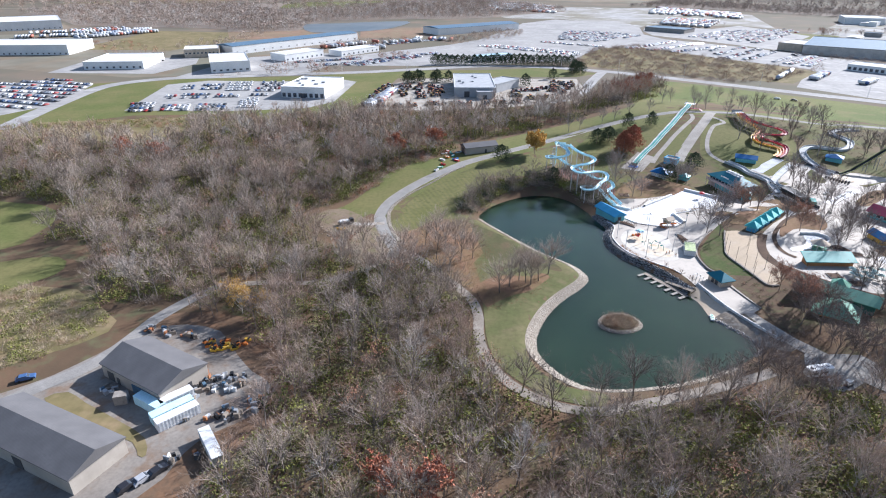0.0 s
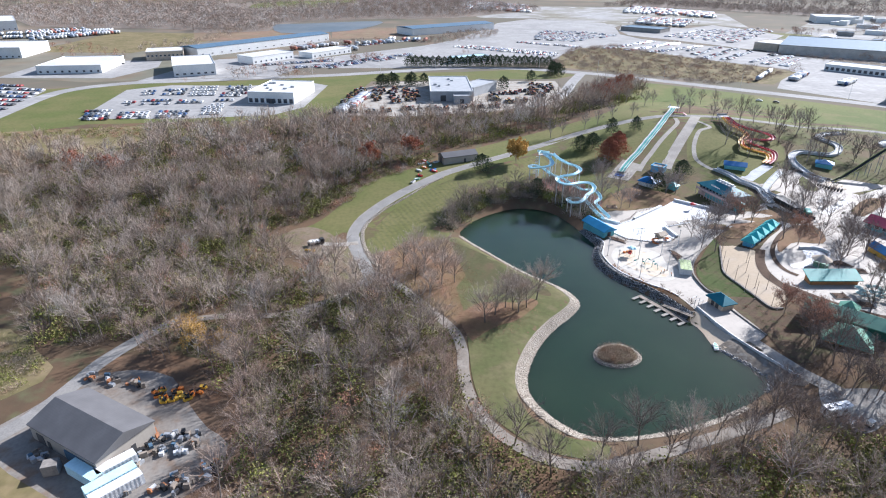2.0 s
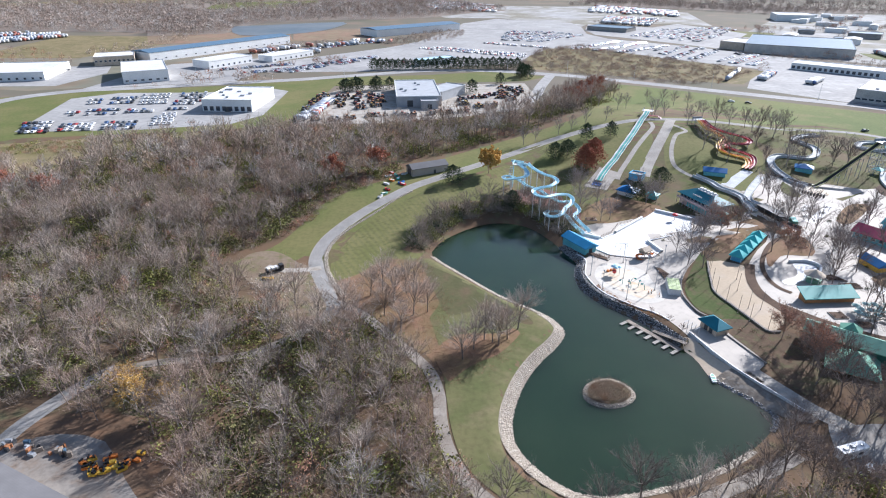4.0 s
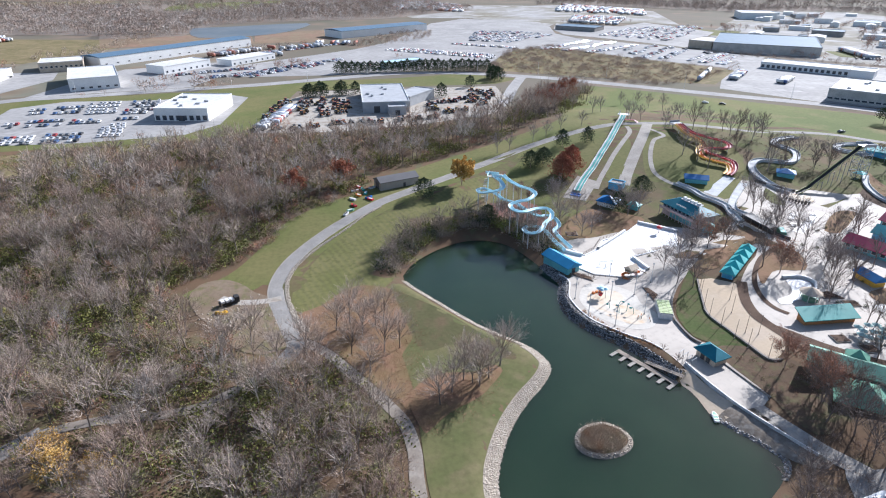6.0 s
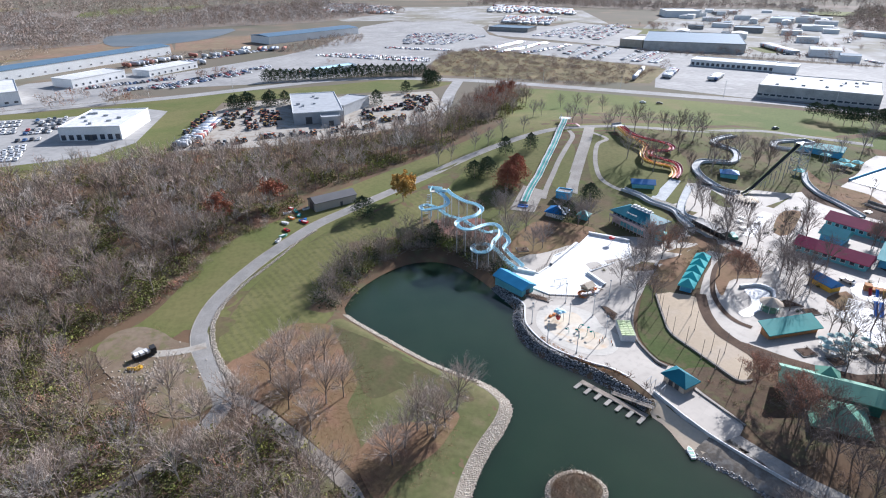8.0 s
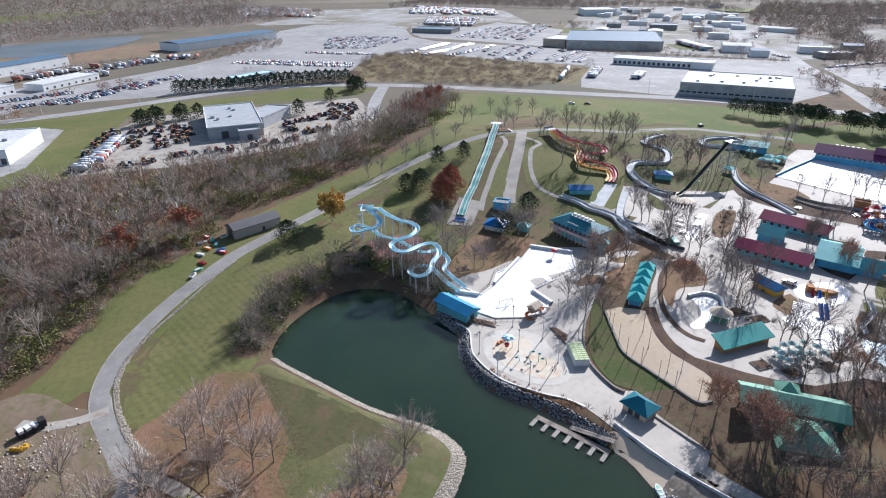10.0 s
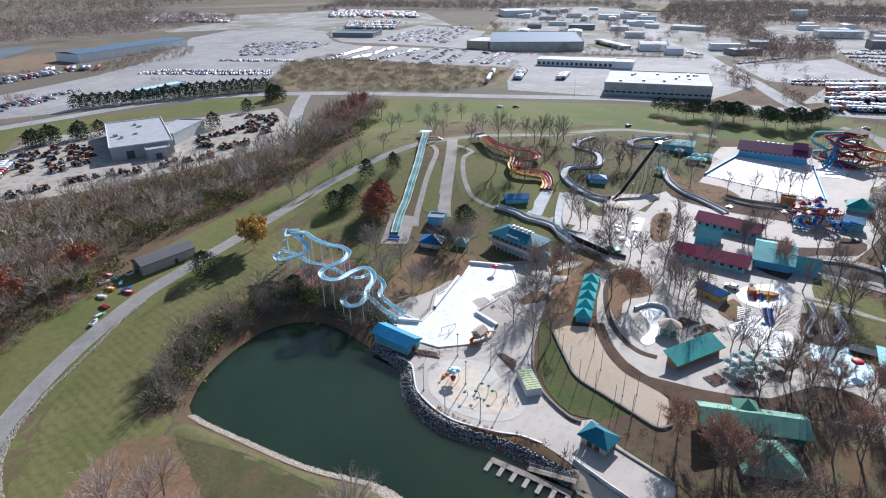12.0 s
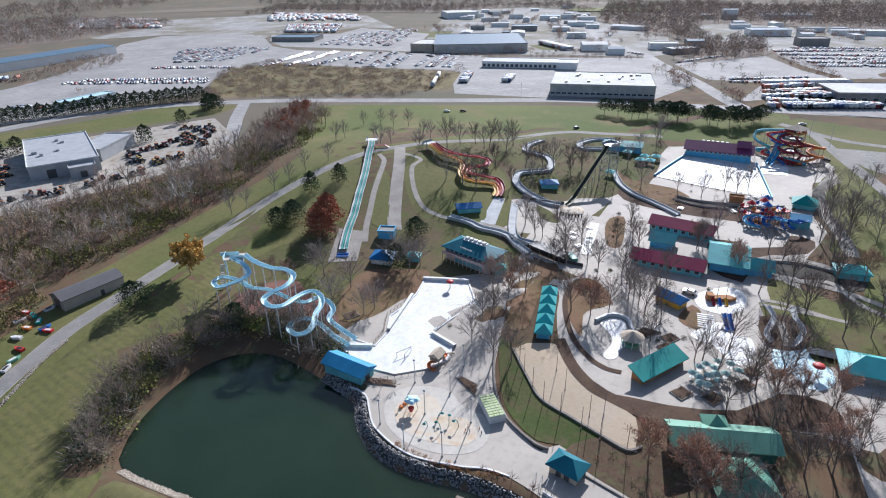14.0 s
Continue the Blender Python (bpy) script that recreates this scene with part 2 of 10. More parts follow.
M["water"] = water()
M["lakefar"] = surf("silty_lake_water", (0.09, 0.115, 0.13), (0.15, 0.16, 0.16), 0.55, 0.015, 0.1)
M["bark"] = surf("grey_bark", (0.50, 0.42, 0.355), (0.39, 0.325, 0.275), 0.95, 0.09, 0.5, third=(0.42, 0.32, 0.245))
M["bark_dark"] = surf("dark_bark", (0.34, 0.28, 0.23), (0.25, 0.205, 0.168), 0.95, 0.09, 0.5)
M["bark_tan"] = surf("tan_twigs", (0.48, 0.39, 0.295), (0.38, 0.305, 0.225), 0.95, 0.1, 0.6, third=(0.38, 0.25, 0.165))
M["bark_ash"] = surf("ash_grey_twigs", (0.51, 0.465, 0.42), (0.40, 0.36, 0.32), 0.95, 0.1, 0.6)
M["bark_pale"] = surf("pale_sycamore_bark", (0.52, 0.48, 0.43), (0.36, 0.33, 0.29), 0.9, 0.4, 1.5)
M["bark_brown"] = surf("brown_twigs", (0.40, 0.295, 0.235), (0.30, 0.23, 0.185), 0.95, 0.1, 0.8)
M["bark_park"] = surf("dark_park_bark", (0.25, 0.20, 0.17), (0.18, 0.145, 0.125), 0.95, 0.2, 1.5)
M["bark_grey"] = surf("grey_park_bark", (0.36, 0.305, 0.275), (0.27, 0.23, 0.205), 0.95, 0.2, 1.5)
M["tuft"] = surf("orange_dry_grass", (0.42, 0.20, 0.07), (0.34, 0.18, 0.08), 0.95, 0.6, 2.0)
M["trunks"] = surf("dark_grey_trunks", (0.25, 0.21, 0.185), (0.19, 0.16, 0.14), 0.95, 0.2, 1.5)
M["russet_dull"] = surf("dull_russet_leaves", (0.44, 0.23, 0.15), (0.34, 0.19, 0.13), 0.95, 0.1, 1.2, third=(0.31, 0.175, 0.11))
M["russet"] = surf("russet_leaves", (0.40, 0.15, 0.09), (0.30, 0.11, 0.07), 0.9, 0.15, 1.5, third=(0.42, 0.20, 0.11))
M["crimson"] = surf("dark_red_leaves", (0.20, 0.045, 0.03), (0.15, 0.04, 0.03), 0.9, 0.2, 1.5)
M["gold"] = surf("golden_leaves", (0.64, 0.42, 0.13), (0.52, 0.31, 0.09), 0.9, 0.3, 1.5)
M["shrub"] = surf("yellow_green_leaves", (0.255, 0.26, 0.075), (0.16, 0.18, 0.05), 0.9, 0.08, 1.0, third=(0.31, 0.28, 0.10))
M["olive_leaf"] = surf("olive_leaves", (0.15, 0.16, 0.058), (0.20, 0.18, 0.08), 0.9, 0.08, 1.0, third=(0.11, 0.12, 0.04))
M["pine"] = surf("dark_needles", (0.05, 0.078, 0.04), (0.075, 0.095, 0.052), 0.9, 0.4, 1.5)

# ---- plan helpers ----
def sst(a, b, x):
    u = np.clip((np.asarray(x, float) - a) / (b - a), 0, 1)
    return u * u * (3 - 2 * u)


def base(x, y):
    """The lie of the land: low round the pond, a hill behind the slides."""
    x, y = np.asarray(x, float), np.asarray(y, float)
    s = 40 * sst(20, 80, x)
    up = sst(0, 90, y - 225 - s)
    h = 1.6 + 6.2 * up + 8.0 * np.exp(-(((x - 145) / 75) ** 2 + ((y - 380) / 55) ** 2))
    low = 1 - 0.8 * sst(235, 250, y) * (1 - sst(125, 150, x))
    return h + 2.6 * sst(92, 112, x) * sst(120, 150, y) * (1 - up) * low


def smooth(pts, n=6, closed=True):
    """A Catmull-Rom curve through points of the plan."""
    p = np.array(pts, float)
    k = len(p)
    out = []
    for i in range(k if closed else k - 1):
        ids = [(i - 1) % k, i, (i + 1) % k, (i + 2) % k] if closed else [max(i - 1, 0), i, i + 1, min(i + 2, k - 1)]
        a, b, c, d = p[ids]
        for u in np.arange(n) / n:
            out.append(0.5 * (2 * b + (c - a) * u + (2 * a - 5 * b + 4 * c - d) * u * u + (3 * b - a - 3 * c + d) * u ** 3))
    if not closed:
        out.append(p[-1])
    return np.array(out)


def inside(poly, x, y):
    x, y = np.asarray(x, float), np.asarray(y, float)
    res = np.zeros(x.shape, bool)
    for (x0, y0), (x1, y1) in zip(poly, np.roll(poly, -1, 0)):
        cross = (y0 > y) != (y1 > y)
        res ^= cross & (x < (x1 - x0) * (y - y0) / (y1 - y0 + 1e-12) + x0)
    return res


def signed(poly, x, y):
    """Metres from an outline, positive outside."""
    x, y = np.asarray(x, float), np.asarray(y, float)
    best = np.full(x.shape, 1e9)
    for (x0, y0), (x1, y1) in zip(poly, np.roll(poly, -1, 0)):
        dx, dy = x1 - x0, y1 - y0
        u = np.clip(((x - x0) * dx + (y - y0) * dy) / (dx * dx + dy * dy + 1e-9), 0, 1)
        best = np.minimum(best, np.hypot(x - x0 - u * dx, y - y0 - u * dy))
    return np.where(inside(poly, x, y), -best, best)


POND = smooth([(6.7, 234), (18, 217.4), (28.1, 203.9), (39.4, 192.8), (42.9, 186.8), (43.5, 181.9), (40.4, 176.2), (34.1, 169.1),
               (28.5, 161.1), (24.4, 152.7), (22, 145.1), (21.8, 138.1), (24.3, 132.2), (28.2, 127.1), (33, 123.6), (38.5, 122.5),
               (47, 123.4), (56, 125.4), (66, 128.9), (75.3, 133.8), (82.9, 139.3), (86.5, 144.1), (84.6, 149.1), (80.9, 154.6),
               (77.8, 160.2), (77.5, 167), (75.5, 174), (69.1, 187), (62.6, 194.8), (59.4, 199.1), (57.1, 204),
               (55.7, 209.9), (56.1, 216.1), (57.6, 222), (59.3, 226.3), (58, 231.4), (55.6, 239.7), (52.5, 248.8), (47.8, 258),
               (41.1, 263), (33.5, 264), (27.2, 262), (20.5, 257.6), (14.4, 251.9), (10.3, 246.8), (7.4, 241)], 4)
ISLAND = smooth([(42.2, 154), (44, 158), (48, 160), (52, 159.5), (55, 156), (54.8, 152.6), (51.5, 150), (47, 149.3), (43.3, 151)], 4)


def ground_z(x, y):
    x, y = np.asarray(x, float), np.asarray(y, float)
    z = base(x, y)
    near = (x > -10) & (x < 105) & (y > 105) & (y < 285)
    if near.any():
        d = signed(POND, x[near], y[near])
        e = signed(ISLAND, x[near], y[near])
        steep = 0.4 + 0.4 * sst(48, 57, x[near]) * sst(165, 180, y[near]) * (1 - sst(226, 236, y[near]))
        steep -= 0.25 * (1 - sst(80.5, 83.5, x[near])) * sst(70, 73, x[near]) * sst(156, 159, y[near]) * (1 - sst(170, 173, y[near]))
        zz = np.where(d > 0, np.minimum(z[near], steep * d), np.maximum(-2.0, 0.4 * d))
        zz = np.maximum(zz, np.clip(-0.45 * e, -2.0, 0.8))
        z = z.copy()
        z[near] = zz
    return z


def H(x, y):
    return float(ground_z(np.array([x]), np.array([y]))[0])


def mesh(name, verts, faces, mat=None, soft=False):
    """A mesh object from arrays of places and of triangles or quads."""
    me = bpy.data.meshes.new(name)
    verts, faces = np.asarray(verts, np.float32), np.asarray(faces, np.int32)
    k = faces.shape[1]
    me.vertices.add(len(verts))
    me.vertices.foreach_set("co", verts.ravel())
    me.loops.add(faces.size)
    me.loops.foreach_set("vertex_index", faces.ravel())
    me.polygons.add(len(faces))
    me.polygons.foreach_set("loop_start", np.arange(0, faces.size, k, dtype=np.int32))
    if soft:
        me.polygons.foreach_set("use_smooth", np.ones(len(faces), bool))
    me.update(calc_edges=True)
    if mat:
        me.materials.append(mat)
    return me


from mathutils import geometry


def sheet(name, pts, mat, off, label, res=8.0, curve=4, category="ground", kind="structure", flat=None):
    """A sheet that lies on the land within an outline."""
    out = smooth(pts, curve) if curve > 1 else np.array(pts, float)
    lo, hi = out.min(0), out.max(0)
    gx, gy = np.meshgrid(np.arange(lo[0], hi[0], res), np.arange(lo[1], hi[1], res))
    gx, gy = gx.ravel(), gy.ravel()
    ok = signed(out, gx, gy) < -0.3 * res
    n = len(out)
    allp = [Vector(p) for p in out] + [Vector((a, b)) for a, b in zip(gx[ok], gy[ok])]
    v, _, f, *_ = geometry.delaunay_2d_cdt(allp, [(i, (i + 1) % n) for i in range(n)], [], 1, 1e-4)
    xy = np.array([p[:] for p in v])
    z = (ground_z(xy[:, 0], xy[:, 1]) if flat is None else np.full(len(xy), flat)) + off
    tri = np.array([q[:3] for q in f], np.int32)
    a, b, c = xy[tri[:, 0]], xy[tri[:, 1]], xy[tri[:, 2]]
    turn = (b[:, 0] - a[:, 0]) * (c[:, 1] - a[:, 1]) - (b[:, 1] - a[:, 1]) * (c[:, 0] - a[:, 0])
    tri[turn < 0] = tri[turn < 0][:, ::-1]
    ob = new(name, mesh(name, np.c_[xy, z], tri, mat, True))
    return tagged(ob, label, category, kind=kind)


def ribbon(name, pts, width, mat, off, label, category="road", n=6):
    """A road or path of even width that lies on the land."""
    c = smooth(pts, n, False)
    t = np.gradient(c, axis=0)
    t /= np.linalg.norm(t, axis=1, keepdims=True) + 1e-9
    nrm = np.c_[-t[:, 1], t[:, 0]]
    cols = np.linspace(-0.5, 0.5, 4)
    xy = (c[:, None] + nrm[:, None] * (cols * width)[None, :, None]).reshape(-1, 2)
    z = ground_z(xy[:, 0], xy[:, 1]) + off
    k = len(cols)
    i = (np.arange(len(c) - 1)[:, None] * k + np.arange(k - 1)[None]).ravel()
    return tagged(new(name, mesh(name, np.c_[xy, z], np.c_[i + 1, i, i + k, i + k + 1], mat, True)), label, category, kind="structure")


# ---- the ground ----
def axis(lo, hi, step, far):
    core = np.arange(lo, hi + 0.1, step)
    outs, d = [], step
    p = hi
    while p < far:
        d *= 1.25
        p += d
        outs.append(p)
    ins, d, p = [], step, lo
    while p > -far:
        d *= 1.25
        p -= d
        ins.append(p)
    return np.r_[ins[::-1], core, outs]


gx, gy = axis(-120, 260, 3.0, 4800), axis(40, 420, 3.0, 4800)
XX, YY = np.meshgrid(gx, gy)
GV = np.c_[XX.ravel(), YY.ravel(), ground_z(XX.ravel(), YY.ravel())]
far_r = np.hypot(GV[:, 0], GV[:, 1])
GV[:, 2] += 35 * sst(1500, 4200, far_r) * (0.6 + 0.4 * np.sin(GV[:, 0] / 700.0) * np.cos(GV[:, 1] / 900.0))
nx = len(gx)
gi = (np.arange(len(gy) - 1)[:, None] * nx + np.arange(nx - 1)[None]).ravel()
ground = tagged(new("ground", mesh("ground", GV, np.c_[gi, gi + 1, gi + nx + 1, gi + nx], M["land"], True)), "brown leaf-covered ground between woods and fields", "ground", kind="structure")
pond = sheet("water", [tuple(q + 0.5 * (q - c) / np.linalg.norm(q - c)) for c, q in zip((np.roll(POND, 3, 0) + np.roll(POND, -3, 0)) / 2 * 0 + (45, 190), POND)], M["water"], 0.0, "dark green still pond water", 20.0, 1, "pond", flat=0.0)

# ---- lawns, roads, lots ----
sheet("park_grass", [(-30, 214), (-34, 240), (-18, 270), (12, 302), (50, 334), (100, 364), (150, 376), (240, 368), (282, 350), (290, 318), (250, 296), (215, 286), (150, 250), (126, 254), (100, 274), (74, 262), (64, 276), (44, 282), (22, 276), (4, 262), (-4, 244), (-8, 226)], M["grass_leafy"], 0.03, "leaf-strewn grass over the park hillside", 8, 2, "lawn")
sheet("lawn", [(-13, 268.9), (-3.9, 277.9), (9.2, 286.9), (28.8, 303.3), (38.5, 312.8), (50.3, 318.3), (52, 305), (40, 290), (27, 272), (12, 262), (6, 252), (4, 240), (0, 228), (-18, 214), (-27.8, 216), (-30.4, 226.7), (-28.5, 237.3), (-23, 252)], M["grass"], 0.05, "mown green lawn with mowing lines beside the road", 8, 3, "lawn")
sheet("lawn", [(-66, 229), (-54.5, 240), (-47, 255), (-40, 275), (-25, 292), (-8, 304), (0, 318), (17.5, 332), (35, 346), (60.9, 364), (90.6, 384), (108.4, 402), (125, 440), (149.3, 455), (161, 436), (150, 405), (136.5, 385), (105.5, 372), (70, 351), (41.6, 328.3), (12, 304), (-12, 285), (-28, 262), (-36, 248), (-40, 235), (-50, 226)], M["grass_green"], 0.05, "green grass strip between road and woods", 8, 3, "lawn")
sheet("meadow", [(166, 530), (230, 485), (300, 430), (345, 390), (400, 335), (405, 318), (360, 300), (320, 306), (290, 335), (278, 352), (252, 383), (200, 376), (171, 379), (130, 384), (119, 407), (122, 455), (150, 500)], M["grass_dry"], 0.04, "wide mown meadow, partly dry", 14, 3, "meadow")
sheet("lawn", [(7, 154), (7.6, 142), (9.6, 132), (14, 125), (21, 118.4), (28, 115.4), (36, 114.8), (37, 120), (28, 121.5), (20.5, 129), (18.6, 139), (21, 147.5), (28.2, 159), (36.6, 170), (40.4, 177.4), (40.4, 186), (35.5, 192.6), (25.4, 203.4), (15.4, 216), (5, 230), (-2, 222), (2, 200), (6, 176)], M["grass_bank"], 0.10, "mown grass bank above the pond", 2.0, 3, "lawn")
sheet("leafy_ground", [(-22, 200), (-14, 196), (-3, 183), (4, 168), (7, 176), (3, 200), (-2, 222), (-10, 220), (-20, 212)], M["grass_rust"], 0.06, "grass strewn with russet fallen leaves", 6, 3, "ground")
sheet("leafy_ground", [(-27, 213), (-20.3, 218.4), (-14.9, 225.5), (-9, 229.7), (-0.2, 227.8), (3.5, 222.9), (4.6, 211.4), (7.3, 198.9), (4.4, 191.2), (2.5, 184.1), (3.3, 175.2), (0.5, 172.3), (-6.5, 182), (-15.9, 195), (-24, 202)], M["grass_rust"], 0.115, "russet fallen leaves under the peninsula trees", 2.5, 3, "ground")
# This sheet's darker grass colour stands in for shade on the bank.
sheet("lawn", [(2.4, 225.6), (9, 220.1), (18.3, 210.5), (27, 198.2), (33.3, 190.6), (35.1, 185.5), (32.6, 184.9), (26, 189.3), (19.1, 193.4), (12.6, 191.1), (9, 192.5), (6.7, 201.5), (4, 215.9)], M["grass_shaded"], 0.12, "grass bank above the pond, darkened in colour for shade", 2.5, 3, "lawn")
sheet("leafy_ground", [(4.8, 170), (6.5, 175.5), (11.2, 180), (16.9, 180.8), (23.3, 180.5), (28, 183), (30, 180), (25.7, 174), (22.1, 170.2), (14.7, 165.8), (9.6, 160.7), (7.6, 160)], M["grass_rust"], 0.13, "brown fallen leaves beneath the grey trees", 2.5, 3, "ground")
sheet("clearing", [(-38.4, 226), (-43, 229), (-48, 234.5), (-55, 238), (-62, 235), (-63, 226), (-55, 213), (-47, 209), (-46, 201), (-36, 194), (-28, 197), (-26.8, 203), (-31.6, 209.5), (-35.6, 217.1), (-38, 224)], M["dirt"], 0.135, "bare brown clearing with leaves and gravel", 3, 3, "ground")
sheet("plaza", [(59, 231), (61.8, 225.6), (60.5, 220.8), (58.9, 215.4), (59.1, 210.7), (60.2, 205.2), (62, 201.1), (64.1, 198.2), (66.7, 195.5), (69.6, 192.5), (73.5, 189.3), (76.5, 184.8), (78.5, 178), (80, 170), (84, 165), (91, 160), (95, 166), (93, 176), (92, 186), (87.1, 187), (86.4, 191.4), (86.7, 198.2), (89, 205.6), (94.7, 215.1), (101, 222), (110, 231), (122, 240), (136, 247), (140, 254), (128, 256), (121.7, 262), (110, 266), (99.7, 270), (87.2, 263), (74.8, 258), (62, 252), (62, 243)], M["concrete"], 0.10, "pale concrete pool deck", 8, 2, "plaza")
sheet("sand", [(104, 219.1), (112.3, 215.3), (114.3, 211.8), (110.5, 202.7), (109.5, 191.6), (110.3, 181.2), (104.2, 175.6), (102.1, 176.1), (97.7, 199.2), (99.3, 205.5)], M["sand"], 0.16, "raked tan volleyball sand", 6, 2, "sand")
sheet("lawn", [(104.5, 226), (104, 219.3), (99, 205.5), (97.4, 199), (101.2, 179), (96.5, 181.5), (92.5, 183), (91.5, 186.5), (88.3, 190), (88, 198.2), (90.4, 205.6), (96, 214.5)], M["grass_court"], 0.12, "deep green grass slope below the sand court", 6, 2, "lawn")
sheet("park_paving", [(137, 238), (132, 250), (140, 262), (150, 268), (146, 276), (160, 300), (172, 302), (182, 292), (196, 290), (208, 284), (220, 286), (232, 284), (260, 300), (288, 318), (312, 300), (322, 280), (345, 262), (330, 240), (300, 245), (285, 235), (262, 224), (250, 212), (225, 205), (205, 198), (196, 188), (180, 170), (172, 158), (160, 140), (142, 130), (130, 140), (142, 150), (134.5, 161), (122, 172), (115, 178), (112, 191), (112, 206), (116, 214), (126, 226)], M["concrete"], 0.07, "pale concrete park paths and plazas", 9, 2, "plaza")
sheet("lawn", [(150, 367), (156, 360), (172, 352), (184, 340), (180, 322), (172, 308), (155, 288), (146, 287), (138, 300), (126, 308), (131, 330), (140, 350)], M["grass_green"], 0.09, "grass with leaves under the park trees", 7, 3, "lawn")
sheet("lawn", [(129, 354), (131, 346), (112, 311), (106, 313), (114, 331)], M["grass_green"], 0.11, "green strip between slide and drive", 6, 2, "lawn")
sheet("lawn", [(84, 354), (97, 360), (116, 366), (124, 362), (112, 338), (101, 323), (90, 318), (81, 314), (70, 315), (58, 310), (56, 316)], M["grass_green"], 0.08, "shaded lawn below the road", 7, 2, "lawn")
sheet("lawn", [(181, 196), (190, 186), (210, 180), (230, 190), (250, 205), (272, 215), (300, 232), (318, 232), (300, 200), (240, 165), (205, 155), (183, 160), (172, 172), (171, 183)], M["grass_green"], 0.10, "grass under bare trees at the park edge", 9, 2, "lawn")
ROAD = [(-110, 140), (-98, 152), (-84, 167), (-69.8, 171.2), (-56, 171.7), (-46.3, 174), (-37.3, 180.5), (-29.7, 188), (-26, 196.5), (-28.6, 205), (-32.3, 215), (-35.1, 223.8), (-36.3, 233), (-34.6, 244.2), (-29.4, 255.9), (-20.4, 269.6), (-10, 282), (0, 292.5), (12.1, 302), (31.1, 317.5), (41.1, 326), (54.8, 336.8), (69.2, 348), (84.3, 357.3), (104.3, 367), (120.5, 373), (134.5, 376.2), (149.6, 376), (169.4, 375.5), (192.5, 372.5), (215.9, 369), (243, 370.5), (262, 366), (277, 352), (300, 332)]
ribbon("road_verge", ROAD[12:], 14, M["grass_green"], 0.045, "green verge along the park road", "lawn")
ribbon("road_shoulder", ROAD[9:], 5.3, M["gravel"], 0.125, "thin pale gravel shoulder along the road", "shoulder")
ribbon("lane", ROAD[2:8], 3.0, M["trail"], 0.13, "narrow gravel lane through the woods")
ribbon("road", ROAD[7:], 4.7, M["asphalt"], 0.14, "worn grey asphalt park road")
ribbon("path", [(84, 130.5), (76.6, 127), (63.2, 121.8), (44.5, 115.3), (34.3, 112.6), (27, 113.2), (20.4, 116), (14.5, 120.7), (9.4, 127.6), (6.2, 137), (5.2, 146), (5.2, 154), (3.4, 163), (-0.9, 170.6), (-5.6, 177.4), (-11.4, 185.6), (-17.5, 193.5), (-26, 200.5)], 3.2, M["trail"], 0.13, "worn brown-grey path round the pond", "path")
ribbon("drive", [(152, 375), (141, 355.1), (129, 335.2), (117, 315), (112, 305)], 5.5, M["path"], 0.15, "pale concrete service drive", "path")
ribbon("spur", [(-33.5, 224), (-40, 222.5), (-47, 223), (-53, 226)], 3.0, M["gravel"], 0.17, "stony spur into the clearing", "path")
ribbon("slide_path", [(138, 371), (136.2, 361.6), (127.2, 348.4), (117.8, 335.2), (110, 323), (103, 312.2), (98, 303)], 2.4, M["path"], 0.16, "curving concrete footpath beside the slide", "path")
ribbon("loop_path", [(146, 369), (150.6, 362.2), (152.6, 354.7), (145, 349.4), (137.8, 336.7), (133, 324.7), (130.9, 314.7), (132.9, 306.7), (137, 300), (146, 288), (152, 276)], 2.2, M["path"], 0.16, "curving concrete footpath", "path")
sheet("boat_deck", [(79, 178.4), (84, 180), (90, 176.4), (93, 162.8), (90.8, 160), (86, 159.2)], M["concrete"], 0.19, "pale concrete boat deck above the pond", 5, 1, "plaza")
sheet("beach", [(77, 176), (80, 173.5), (83, 163.4), (85, 160), (78.2, 157.4), (75.4, 161), (75.6, 168.7)], M["sand"], 0.14, "small tan beach below the boat deck", 3, 2, "sand")
sheet("bank_slope", [(82.4, 160.6), (88, 160), (91.2, 149), (95, 141), (90, 140.4), (86.2, 146.4), (82, 150.8), (78.4, 155), (78.4, 158.6)], M["bankgravel"], 0.15, "stony litter-strewn bank below the walkway", 3, 2, "ground")
sheet("leafy_ground", [(91, 184), (91.6, 175.6), (94.8, 162.5), (94.6, 156), (97, 149), (103, 150), (109, 158), (110.5, 167), (106.4, 175), (101.4, 176.5), (101, 181), (97, 184)], M["mulchleaf"], 0.15, "leaf-strewn brown slope under the oaks", 5, 2, "ground")
ribbon("walkway", [(88.2, 161.6), (90.6, 155.8), (92.9, 150.4), (95.1, 145), (98.2, 139.8), (102.2, 133.6), (110, 125), (125, 112)], 4.2, M["path"], 0.15, "broad pale walkway along the pond", "path")
LOT = M["lot"]
sheet("car_lot", [(-237, 394), (-252, 489), (-225, 509), (-160, 508), (-115, 524), (-97, 511), (-99, 431), (-114, 408), (-167, 396)], LOT, 0.06, "pale paved dealer car lot", 25, 1, "car park")
sheet("car_lot", [(-392, 482), (-362, 510), (-314, 486), (-296, 411), (-312, 375)], LOT, 0.06, "pale crowded car lot", 25, 1, "car park")
sheet("grass_field", [(-320, 350), (-262, 350), (-225, 380), (-110, 394), (-76, 403), (-62, 545), (-98, 545), (-260, 516), (-318, 490)], M["grass_green"], 0.03, "green verge grass round the car lot", 20, 1, "lawn")
sheet("equipment_yard", [(-75, 408), (-66, 500), (-50, 528), (94, 536), (93, 475), (74, 437), (28, 417), (-27, 405)], M["gravel"], 0.06, "pale gravel machinery yard", 20, 1, "yard")
